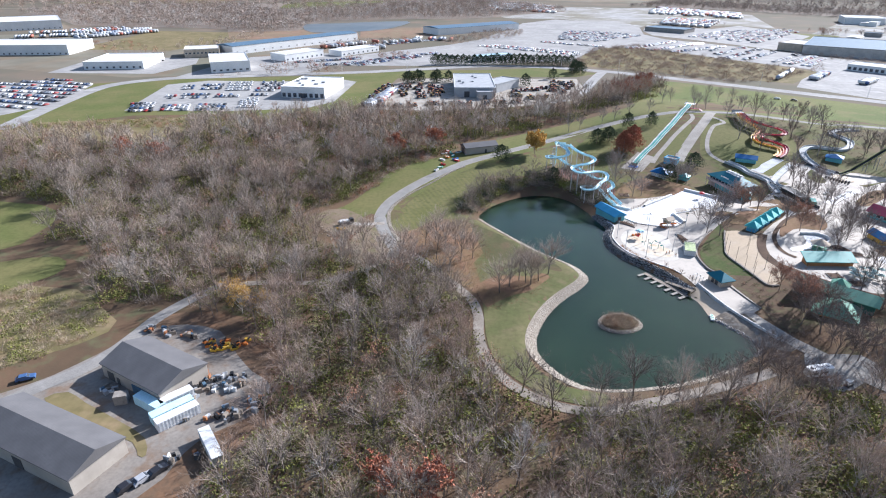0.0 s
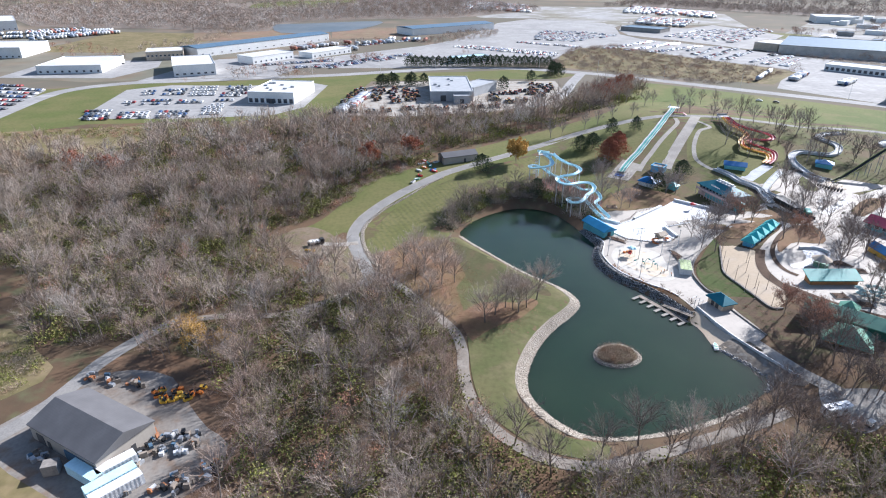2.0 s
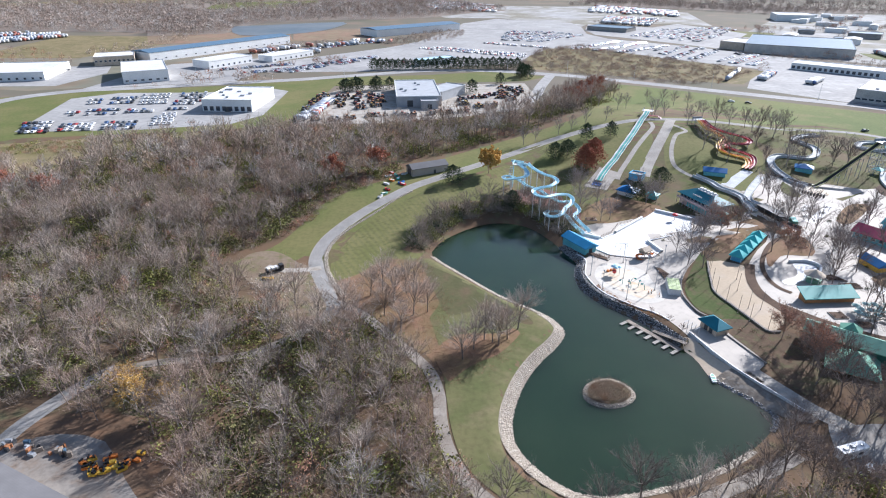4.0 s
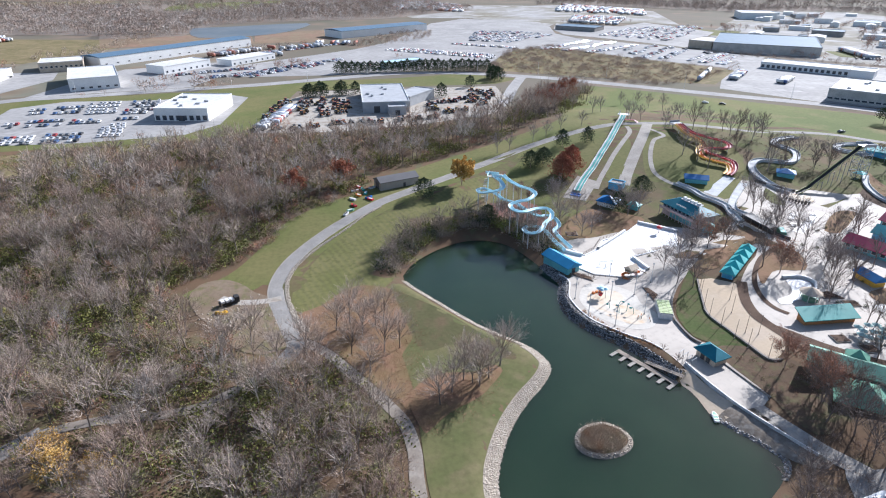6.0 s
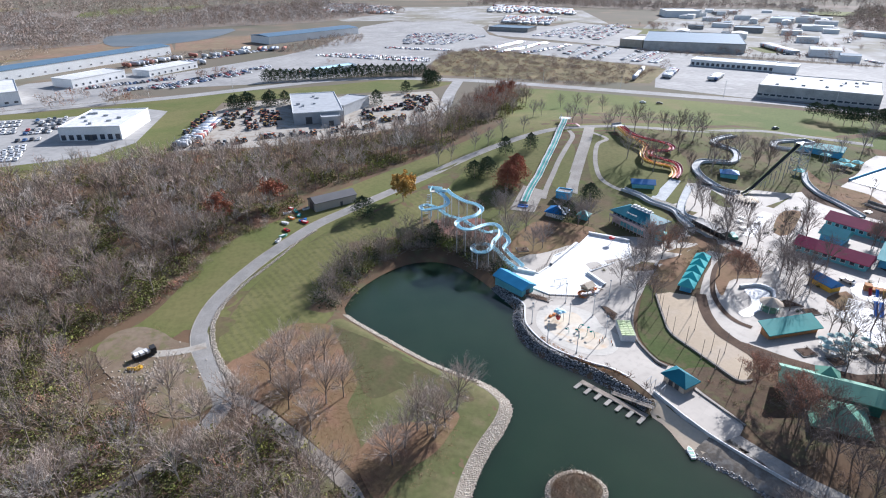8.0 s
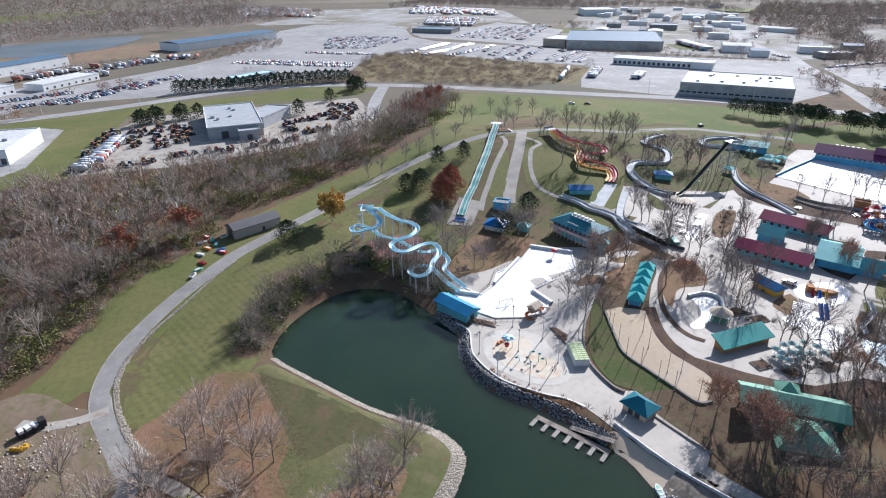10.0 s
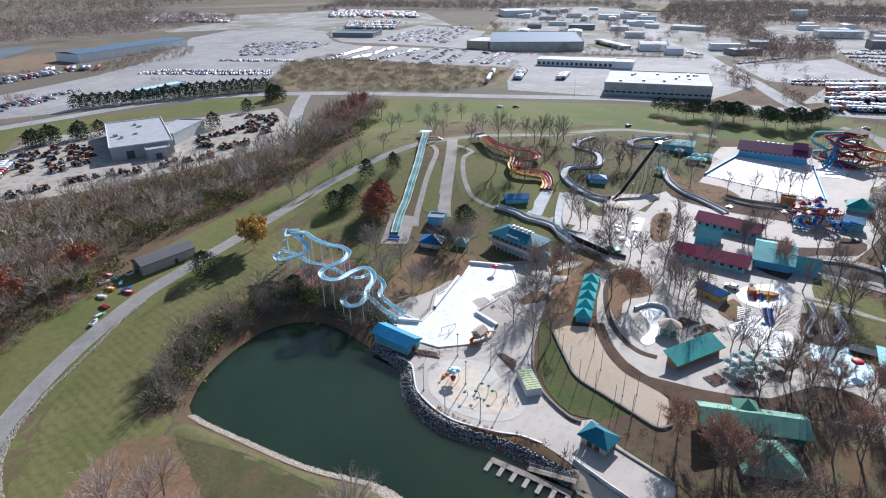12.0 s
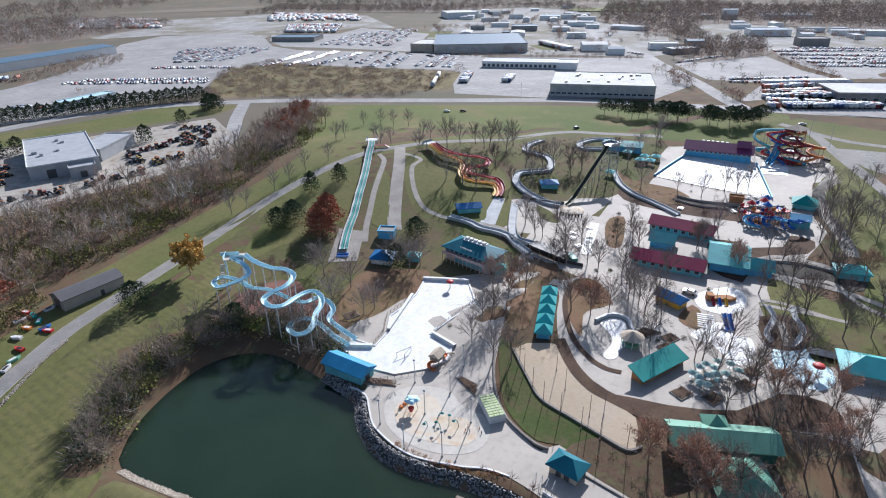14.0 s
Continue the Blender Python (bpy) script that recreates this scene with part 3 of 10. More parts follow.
sheet("verge", [(-140, 541), (-61, 571), (15, 579), (72, 596), (120, 566), (96, 545), (10, 540), (-60, 530)], M["grass_green"], 0.04, "long green verge beside the main road", 20, 1, "lawn")
ribbon("yard_drive", [(60, 430), (76, 450), (92, 482), (106, 525), (124, 573)], 9, M["lot"], 0.1, "pale drive from the yard to the road")
ribbon("main_road", [(-285, 340), (-296, 411), (-299, 480), (-266, 516), (-218, 529), (-161, 545), (-100, 560), (-40, 583), (20, 603), (75, 598), (128, 576), (171, 549), (254, 487), (321, 437), (362, 390), (406, 338), (464, 288), (560, 200)], 13, M["lot"], 0.1, "broad grey main road")
sheet("car_lot", [(-32, 600), (6, 606), (52, 628), (105, 640), (126, 689), (159, 750), (208, 756), (263, 674), (330, 599), (357, 614), (406, 662), (373, 707), (331, 765), (260, 844), (247, 902), (264, 993), (266, 1068), (150, 1144), (85, 1062), (61, 969), (10, 825), (-27, 767), (-126, 670), (-191, 597)], LOT, 0.06, "vast pale vehicle storage lot", 40, 1, "car park")
sheet("car_lot", [(258, 951), (256, 891), (306, 827), (364, 738), (415, 814), (476, 895), (436, 1043), (373, 987), (288, 1044)], LOT, 0.075, "pale car lot beyond the long shed", 40, 1, "car park")
sheet("trailer_ground", [(7, 1444), (60, 1649), (340, 1448), (423, 1488), (552, 1270), (477, 1004), (436, 1043), (288, 1044), (264, 1000), (162, 1157), (62, 1167)], M["town"], 0.04, "pale ground under far rows of trailers", 60, 1, "yard")
sheet("brown_field", [(-320, 806), (-362, 908), (-257, 936), (-252, 1012), (-184, 979), (-150, 832), (-216, 830)], M["redfield"], 0.058, "red-brown dry grass beyond the long hall", 40, 1, "field")
sheet("brown_field", [(-150, 832), (-168, 936), (-50, 1000), (43, 1093), (48, 1020), (-82, 844)], M["redfield"], 0.064, "red-brown dry grass beside the far lake", 40, 1, "field")
sheet("scrub_field", [(105, 611), (126, 689), (159, 750), (208, 756), (263, 674), (302, 624), (328, 586), (275, 523), (212, 552), (147, 586)], M["scrub"], 0.08, "tan scrubland field", 20, 1, "field")
sheet("car_lot", [(270, 507), (303, 562), (330, 599), (357, 614), (397, 653), (526, 542), (472, 467), (445, 420), (375, 401), (314, 454)], LOT, 0.07, "pale office and truck lot", 25, 1, "car park")
sheet("car_lot", [(520, 503), (604, 493), (628, 474), (573, 406), (554, 367), (524, 368), (493, 392), (471, 428)], LOT, 0.06, "pale half-empty storage lot", 40, 1, "car park")
sheet("car_lot", [(420, 363), (488, 389), (539, 359), (562, 333), (640, 260), (560, 190), (472, 270), (413, 330)], LOT, 0.062, "pale truck lot", 40, 1, "car park")
sheet("car_lot", [(691, 507), (780, 431), (860, 330), (700, 240), (586, 344), (561, 361), (592, 411), (638, 465)], LOT, 0.064, "pale car storage lot beyond the truck lot", 40, 1, "car park")
ribbon("side_road", [(745, 590), (745, 566), (743, 495), (723, 405), (700, 300)], 9, M["lot"], 0.115, "pale back road behind the storage lots")
ribbon("side_road", [(390, 330), (410, 365), (448, 417), (470, 450), (510, 511), (544, 559), (567, 612), (616, 696), (696, 799), (780, 900)], 12, M["lot"], 0.11, "pale side road")
sheet("lawn", [(356, 277), (346, 267), (325, 253), (293, 241), (300, 236), (322, 232), (340, 236), (400, 240), (425, 268), (408, 312), (384, 318), (352, 306), (334, 290), (338, 276)], M["grass_green"], 0.055, "green verge round the visitor car park", 10, 1, "lawn")
sheet("visitor_lot", [(366, 268), (372, 260), (379, 249), (340, 229), (342, 241), (352, 257)], M["asphalt"], 0.12, "paved visitor car park with painted bays", 20, 1, "car park")
ribbon("park_road", [(384, 312), (384, 294), (366, 273), (345, 252), (318, 224), (290, 196)], 6.5, M["asphalt"], 0.14, "grey road past the visitor car park")
ribbon("park_road", [(384, 293), (384, 272), (392, 250)], 6.0, M["asphalt"], 0.145, "grey road to the car park")
sheet("industrial_ground", [(-640, 620), (-450, 560), (-300, 520), (-180, 560), (-150, 690), (-200, 830), (-320, 800), (-350, 700), (-480, 790), (-620, 860), (-760, 800)], M["field"], 0.02, "dry open industrial ground", 40, 1, "field")
sheet("works_lot", [(-262, 526), (-150, 556), (-128, 640), (-150, 690), (-236, 650), (-250, 600)], LOT, 0.055, "pale paving round the trade buildings", 30, 1, "car park")
sheet("works_lot", [(-390, 540), (-290, 540), (-276, 600), (-290, 640), (-400, 640)], LOT, 0.055, "pale paving round the low trade building", 30, 1, "car park")
sheet("brown_field", [(-465, 698), (-470, 907), (-340, 890), (-300, 808), (-348, 695)], M["scrub"], 0.05, "bare tan field", 30, 1, "field")
sheet("town_ground", [(367, 724), (496, 929), (738, 1245), (1012, 1196), (773, 852), (720, 673), (574, 546), (536, 544)], M["town"], 0.02, "pale built-up ground", 60, 1, "field")
sheet("town_ground", [(759, 667), (875, 726), (910, 655), (919, 494), (775, 429), (686, 504), (628, 474), (659, 567)], M["town"], 0.022, "pale built-up ground among far works", 60, 1, "field")
sheet("factory_lawn", [(430, 880), (474, 934), (520, 900), (470, 840)], M["grass_green"], 0.05, "green lawn behind the factory", 30, 1, "lawn")
sheet("factory_lawn", [(486, 655), (500, 700), (520, 690), (505, 640)], M["grass_green"], 0.05, "green lawn beside the factory", 30, 1, "lawn")
sheet("service_yard", [(-130, 98), (-113, 114), (-107.2, 119.5), (-100.5, 129.5), (-97, 136), (-91.2, 142.2), (-82.7, 145), (-71, 142), (-62, 131), (-55, 123.5), (-48.6, 118.5), (-48.6, 108), (-57, 100.5), (-60.5, 94.5), (-66, 80), (-95, 72), (-125, 82)], M["yardpave"], 0.10, "trodden grey-brown gravel service yard", 6, 2, "yard")
sheet("yard_edge", [(-94, 140), (-91, 150), (-78, 152), (-62, 148), (-49, 136), (-42, 122), (-42, 108), (-47, 99), (-52, 90), (-56, 80), (-68, 76), (-66, 90), (-66, 110), (-74, 130)], M["litter_rust"], 0.06, "leaf-strewn rust-brown dirt round the yard", 6, 2, "ground")
ribbon("yard_road", [(-122, 96), (-112, 109), (-107, 115.4), (-101, 122), (-97.2, 130), (-94.8, 139.4), (-92.6, 149), (-86, 162), (-80, 169)], 4.6, M["asphalt"], 0.17, "worn grey asphalt lane through the yard")
sheet("dry_island", [(-103.5, 110.6), (-99, 113.2), (-92, 109.4), (-80, 103.4), (-71.6, 98.6), (-68.6, 93.4), (-70.4, 93.2), (-73.6, 97), (-84, 101), (-97, 106.4)], M["scrub"], 0.16, "strip of dry grass behind the large shed", 4, 2, "ground")
sheet("dry_clearing", [(-300, 312), (-240, 326), (-219, 320), (-201, 318), (-176, 318), (-172, 340), (-150, 362), (-126, 376), (-128, 388), (-200, 374), (-300, 350)], M["scrub"], 0.05, "tan dry grass clearing above the woods", 12, 2, "meadow")
sheet("left_field", [(-230, 235), (-190, 236), (-174, 223), (-172, 206), (-177, 190), (-230, 195)], M["grass_green"], 0.06, "bright green mown field", 8, 2, "field")
sheet("left_field", [(-180, 165), (-170, 181), (-150, 187), (-142, 178), (-146, 168), (-165, 155)], M["grass_green"], 0.06, "bright green field corner", 8, 2, "field")
sheet("rough_meadow", [(-200, 100), (-150, 166), (-112, 152), (-104, 140), (-118, 126), (-140, 108), (-150, 80)], M["scrub"], 0.05, "rough tan meadow with brush", 8, 2, "meadow")

# ---- small building helpers ----
def bm_mesh(name, bm, mat, soft=False):
    me = bpy.data.meshes.new(name)
    bmesh.ops.recalc_face_normals(bm, faces=bm.faces)
    bm.to_mesh(me)
    bm.free()
    if soft:
        for f in me.polygons:
            f.use_smooth = True
    if mat:
        me.materials.append(mat)
    return me


def part(name, bm, mat, parent, label="", soft=False):
    ob = new(name, bm_mesh(name, bm, mat, soft))
    ob.parent = parent
    if label:
        ob["label"] = label
    return ob


def thing(name, x, y, rot, label, category, group="", z=None):
    ob = new(name)
    ob.matrix_basis = pose(x, y, H(x, y) if z is None else z, 0, 0, math.degrees(rot))
    return tagged(ob, label, category, group)


def box(bm, x, y, z, sx, sy, sz, rot=0.0):
    """A box centred at x, y that stands at height z."""
    vs = bmesh.ops.create_cube(bm, size=1)["verts"]
    bmesh.ops.transform(bm, matrix=Matrix.Translation((x, y, z + sz / 2)) @ Matrix.Rotation(rot, 4, "Z") @ Matrix.Diagonal((sx, sy, sz, 1)), verts=vs)
    return vs


def rod(bm, a, b, r0, r1=None, n=8):
    a, b = Vector(a), Vector(b)
    vs = bmesh.ops.create_cone(bm, cap_ends=True, segments=n, radius1=r0, radius2=r0 if r1 is None else r1, depth=(b - a).length)["verts"]
    bmesh.ops.transform(bm, matrix=Matrix.Translation((a + b) / 2) @ (b - a).to_track_quat("Z", "Y").to_matrix().to_4x4(), verts=vs)
    return vs


def prism(bm, pts, z0, z1):
    lo = [bm.verts.new((x, y, z0)) for x, y in pts]
    hi = [bm.verts.new((x, y, z1)) for x, y in pts]
    bm.faces.new(lo[::-1])
    bm.faces.new(hi)
    for i in range(len(pts)):
        j = (i + 1) % len(pts)
        bm.faces.new((lo[i], lo[j], hi[j], hi[i]))


def sweep(bm, path, section, closed=False):
    """A section (side, up) swept along a path; open sections give channels."""
    p = [Vector(q) for q in path]
    rings = []
    for i, q in enumerate(p):
        t = (p[min(i + 1, len(p) - 1)] - p[max(i - 1, 0)]).normalized()
        side = t.cross(Vector((0, 0, 1))).normalized()
        up = side.cross(t)
        rings.append([bm.verts.new(q + side * a + up * b) for a, b in section])
    m = len(section)
    for r, s in zip(rings, rings[1:]):
        for k in range(m if closed else m - 1):
            bm.faces.new((r[k], r[(k + 1) % m], s[(k + 1) % m], s[k]))


def roof_bm(kind, L, W, z, rise, over, thick=0.25):
    """A gabled, hipped, pyramid, lean-to or flat roof over a plan L by W that starts at y = 0."""
    bm = bmesh.new()
    x0, x1, y0, y1 = -L / 2 - over, L / 2 + over, -over, W + over
    ym = W / 2
    if kind == "flat":
        box(bm, 0, ym, z, L + 2 * over, W + 2 * over, thick)
        return bm
    if kind == "shed":
        lift = rise / W
        lo, hi = z - lift * over, z + rise + lift * over
        top = [bm.verts.new(q) for q in ((x0, y0, lo), (x1, y0, lo), (x1, y1, hi), (x0, y1, hi))]
        under = [bm.verts.new((q.co.x, q.co.y, q.co.z - thick)) for q in top]
        bm.faces.new(top)
        bm.faces.new(under[::-1])
        for i in range(4):
            bm.faces.new((top[i], under[i], under[(i + 1) % 4], top[(i + 1) % 4]))
        return bm
    drop = rise * over / (W / 2) if kind != "flat" else 0
    e = [bm.verts.new(q) for q in ((x0, y0, z - drop), (x1, y0, z - drop), (x1, y1, z - drop), (x0, y1, z - drop))]
    inset = {"gable": 0.0, "hip": min(W / 2 + over, L / 2), "pyramid": L / 2 + over - 0.05}[kind]
    r = [bm.verts.new((x0 + inset, ym, z + rise)), bm.verts.new((x1 - inset, ym, z + rise))]
    bm.faces.new((e[0], e[1], r[1], r[0]))
    bm.faces.new((e[2], e[3], r[0], r[1]))
    bm.faces.new((e[1], e[2], r[1]))
    bm.faces.new((e[3], e[0], r[0]))
    bm.faces.new(e[::-1])
    ret = bmesh.ops.extrude_face_region(bm, geom=[f for f in bm.faces if f.normal.z < -0.9 or len(f.verts) == 4 and abs(f.calc_center_median().z - (z - drop)) < 1e-4])
    bmesh.ops.translate(bm, verts=[v for v in ret["geom"] if isinstance(v, bmesh.types.BMVert)], vec=(0, 0, -thick))
    return bm


def house(name, label, category, p, q, depth, wall_h, kind, rise, wall_mat, roof_mat, over=0.6, group="", doors=(), wins=None, z=None, trim=None):
    """A building whose front runs from p to q and whose depth lies to the left. wins: (count, width, height, sill) for front and back."""
    (ax, ay), (bx, by) = p, q
    L, rot = math.hypot(bx - ax, by - ay), math.atan2(by - ay, bx - ax)
    cx, cy = (ax + bx) / 2, (ay + by) / 2
    zz = min(H(ax, ay), H(bx, by), H(cx - math.sin(rot) * depth, cy + math.cos(rot) * depth)) if z is None else z
    ob = thing(name, cx, cy, rot, label, category, group, zz)
    bm = bmesh.new()
    box(bm, 0, depth / 2, -1.0, L, depth, wall_h + 1.0)
    if kind == "gable":
        for x in (-L / 2 + 0.1, L / 2 - 0.1):
            a = [bm.verts.new((x + d, yy, wall_h + h)) for d in (-0.1, 0.1) for yy, h in ((0, 0), (depth, 0), (depth / 2, rise))]
            bm.faces.new(a[:3]), bm.faces.new(a[3:])
            for i in range(3):
                bm.faces.new((a[i], a[(i + 1) % 3], a[3 + (i + 1) % 3], a[3 + i]))
    if kind == "shed":
        for x in (-L / 2 + 0.1, L / 2 - 0.1):
            a = [bm.verts.new((x + d, yy, wall_h + h)) for d in (-0.1, 0.1) for yy, h in ((0, 0), (depth, 0), (depth, rise - 0.3))]
            bm.faces.new(a[:3]), bm.faces.new(a[3:])
            for i in range(3):
                bm.faces.new((a[i], a[(i + 1) % 3], a[3 + (i + 1) % 3], a[3 + i]))
    part("wall", bm, wall_mat, ob)
    part("roof", roof_bm(kind, L, depth, wall_h + (0.02 if kind == "flat" else 0.05), rise, over), roof_mat, ob)
    if kind == "flat":
        bm = bmesh.new()
        for x, y, sx, sy in ((0, -over + 0.15, L + 2 * over, 0.3), (0, depth + over - 0.15, L + 2 * over, 0.3), (-L / 2 - over + 0.15, depth / 2, 0.3, depth + 2 * over - 0.6), (L / 2 + over - 0.15, depth / 2, 0.3, depth + 2 * over - 0.6)):
            box(bm, x, y, wall_h + 0.27, sx, sy, 0.5)
        part("parapet", bm, trim or wall_mat, ob)
    if wins:
        n, w, h, sill = wins
        for yy, sgn in ((0, -1), (depth, 1)):
            for i in range(n):
                bm = bmesh.new()
                box(bm, (i + 0.5) / n * L - L / 2, yy + sgn * 0.04, sill, w + 0.3, 0.12, h + 0.3)
                fr = part("window", bm, M["whitetrim"], ob)
                bm = bmesh.new()
                box(bm, (i + 0.5) / n * L - L / 2, yy + sgn * 0.1, sill + 0.15, w, 0.06, h)
                part("pane", bm, M["glass"], fr)
    for u, side, w, h in doors:
        bm = bmesh.new()
        if side == "front":
            box(bm, u * L - L / 2, -0.05, 0, w, 0.14, h)
        elif side == "left":
            box(bm, -L / 2 - 0.05, u * depth, 0, 0.14, w, h)
        else:
            box(bm, L / 2 + 0.05, u * depth, 0, 0.14, w, h)
        part("door", bm, M["doordark"], ob)
    return ob


def glassy(name, col, rough=0.12):
    m, nt, bs = nodes_of(name)
    bs.inputs["Base Color"].default_value, bs.inputs["Roughness"].default_value = (*col, 1), rough
    return m


M["glass"] = glassy("dark_window_glass", (0.055, 0.065, 0.08))
M["whitetrim"] = surf("white_trim", (0.75, 0.74, 0.72), None, 0.6, 0.3, 2.0)
M["doordark"] = surf("dark_door", (0.05, 0.05, 0.055), (0.08, 0.08, 0.08), 0.6)
M["metalgrey"] = surf("galvanised_steel", (0.42, 0.43, 0.44), (0.34, 0.35, 0.36), 0.5, 0.5, 3.0, 0.3)

# ---- woods ----
def tris_limb(a, b, r0, r1):
    """Three long sides of a limb from a to b."""
    a, b = np.array(a, float), np.array(b, float)
    d = (b - a) / (np.linalg.norm(b - a) + 1e-9)
    s = np.cross(d, (0.3, 0.2, 0.9))
    s /= np.linalg.norm(s) + 1e-9
    u = np.cross(d, s)
    ring = [math.cos(k) * s + math.sin(k) * u for k in (0, 2.09, 4.19)]
    lo, hi = [a + r0 * q for q in ring], [b + r1 * q for q in ring]
    out = []
    for i in range(3):
        j = (i + 1) % 3
        out += [(lo[i], lo[j], hi[j]), (lo[i], hi[j], hi[i])]
    return out


def slivers(rng, at, way, length, width):
    """Twigs: one thin tapering triangle each."""
    way = way / (np.linalg.norm(way, axis=1, keepdims=True) + 1e-9)
    s = np.cross(way, rng.normal(size=way.shape))
    s /= np.linalg.norm(s, axis=1, keepdims=True) + 1e-9
    w = s * (width[:, None] / 2)
    return np.stack([at - w, at + w, at + way * length[:, None]], 1)


def flakes(rng, at, size):
    """Leaves or sprays of them: one small triangle each."""
    a = rng.normal(size=at.shape)
    a /= np.linalg.norm(a, axis=1, keepdims=True)
    b = np.cross(a, rng.normal(size=at.shape))
    b /= np.linalg.norm(b, axis=1, keepdims=True)
    s = size[:, None]
    return np.stack([at + a * s, at - 0.5 * a * s + 0.8 * b * s, at - 0.5 * a * s - 0.8 * b * s], 1)


def tree_form(seed, h, limbs, twigs, spread=0.42, tw=0.085, low=0.25, thick=1.0):
    """Wood and twig triangles of a bare tree of height h whose limbs fan into a rounded crown, and places for leaves."""
    rng = np.random.default_rng(seed)
    lean = rng.normal(size=2) * 0.03 * h
    top = np.array([lean[0], lean[1], h * 0.58])
    k_h = h * thick
    wood = tris_limb((0, 0, -0.03 * h), top * 0.5, 0.014 * k_h, 0.010 * k_h) + tris_limb(top * 0.5, top, 0.010 * k_h, 0.004 * k_h)
    foot = np.array([lean[0] * 0.6, lean[1] * 0.6, h * 0.34])
    hub = np.array([lean[0], lean[1], h * 0.64])
    rad = np.array([spread * 0.85, spread * 0.85, 0.34]) * h
    at, way, long = [], [], []
    forks = []
    for i in range(limbs):
        u = (i + 0.5 * rng.random()) / limbs
        el = 1.35 - 1.75 * u ** 0.9 + rng.normal() * 0.1
        az = i * 2.4 + rng.normal() * 0.35
        d = np.array([math.cos(az) * math.cos(el), math.sin(az) * math.cos(el), math.sin(el)])
        e = hub + d * rad * (0.62 + 0.3 * rng.random())
        a = top * (low + (0.95 - low) * (1 - u) * (0.6 + 0.4 * rng.random()))
        m = a * 0.45 + e * 0.55 + np.array([0, 0, 0.04 * h]) + rng.normal(size=3) * 0.02 * h
        wood += tris_limb(a, m, 0.0048 * k_h, 0.0028 * k_h) + tris_limb(m, e, 0.0028 * k_h, 0.0008 * k_h)
        n_f = 5
        f0 = a + (m - a) * rng.uniform(0.5, 1.0, n_f)[:, None]
        f1 = e + rng.normal(size=(n_f, 3)) * np.array([0.085, 0.085, 0.06]) * h * spread / 0.4
        forks.append((f0, f1))
        k = twigs // limbs
        pick = rng.integers(0, n_f, k)
        v = rng.uniform(0.4, 1.05, k)[:, None]
        p = f0[pick] + (f1[pick] - f0[pick]) * v
        at.append(p)
        out = p - foot
        out /= np.linalg.norm(out, axis=1, keepdims=True) + 1e-6
        way.append(out + rng.normal(size=(k, 3)) * 0.42)
    f0, f1 = np.concatenate([f[0] for f in forks]), np.concatenate([f[1] for f in forks])
    tw0 = slivers(rng, f0, f1 - f0, np.linalg.norm(f1 - f0, axis=1), np.full(len(f0), tw * 1.9))
    at, way = np.concatenate(at), np.concatenate(way)
    n = len(at)
    length = h * (0.06 + 0.08 * rng.random(n))
    tw1 = slivers(rng, at, way, length, np.full(n, tw))
    wn = way / np.linalg.norm(way, axis=1, keepdims=True)
    at2 = at + wn * length[:, None] * (0.3 + 0.6 * rng.random(n))[:, None]
    way2 = wn * 0.9 + rng.normal(size=way.shape) * 0.6
    tw2 = slivers(rng, at2, way2, length * 0.75, np.full(n, tw * 0.8))
    spots = np.concatenate([at2, at + wn * length[:, None], at2 + rng.normal(size=at2.shape) * 0.03 * h])
    return np.array(wood), np.concatenate([tw0, tw1, tw2]), spots


def scatter(poly, step, seed, keep=1.0):
    rng = np.random.default_rng(seed)
    out = np.array(poly, float)
    lo, hi = out.min(0), out.max(0)
    x, y = np.meshgrid(np.arange(lo[0], hi[0], step), np.arange(lo[1], hi[1], step))
    x = x.ravel() + rng.uniform(-0.48, 0.48, x.size) * step
    y = y.ravel() + rng.uniform(-0.48, 0.48, y.size) * step
    ok = inside(out, x, y) & (rng.random(x.size) < keep)
    return x[ok], y[ok]


def plant(name, forms, x, y, lo, hi, seed, mat, label, category, sink=0.0):
    """Many plants as one mesh: forms of unit size 1 = 1 m, turned and scaled by chance."""
    rng = np.random.default_rng(seed)
    z = ground_z(x, y) - sink
    which = rng.integers(0, len(forms), len(x))
    ang, sc = rng.uniform(0, 6.283, len(x)), rng.uniform(lo, hi, len(x))
    chunks = []
    for k, form in enumerate(forms):
        i = np.where(which == k)[0]
        if not len(i):
            continue
        c, s = np.cos(ang[i])[:, None, None], np.sin(ang[i])[:, None, None]
        f = form[None] * sc[i][:, None, None, None]
        q = np.stack([f[..., 0] * c - f[..., 1] * s, f[..., 0] * s + f[..., 1] * c, f[..., 2]], -1)
        q += np.stack([x[i], y[i], z[i]], -1)[:, None, None, :]
        chunks.append(q.reshape(-1, 3))
    v = np.concatenate(chunks)
    return tagged(new(name, mesh(name, v, np.arange(len(v)).reshape(-1, 3), mat)), label, category, kind="stuff")


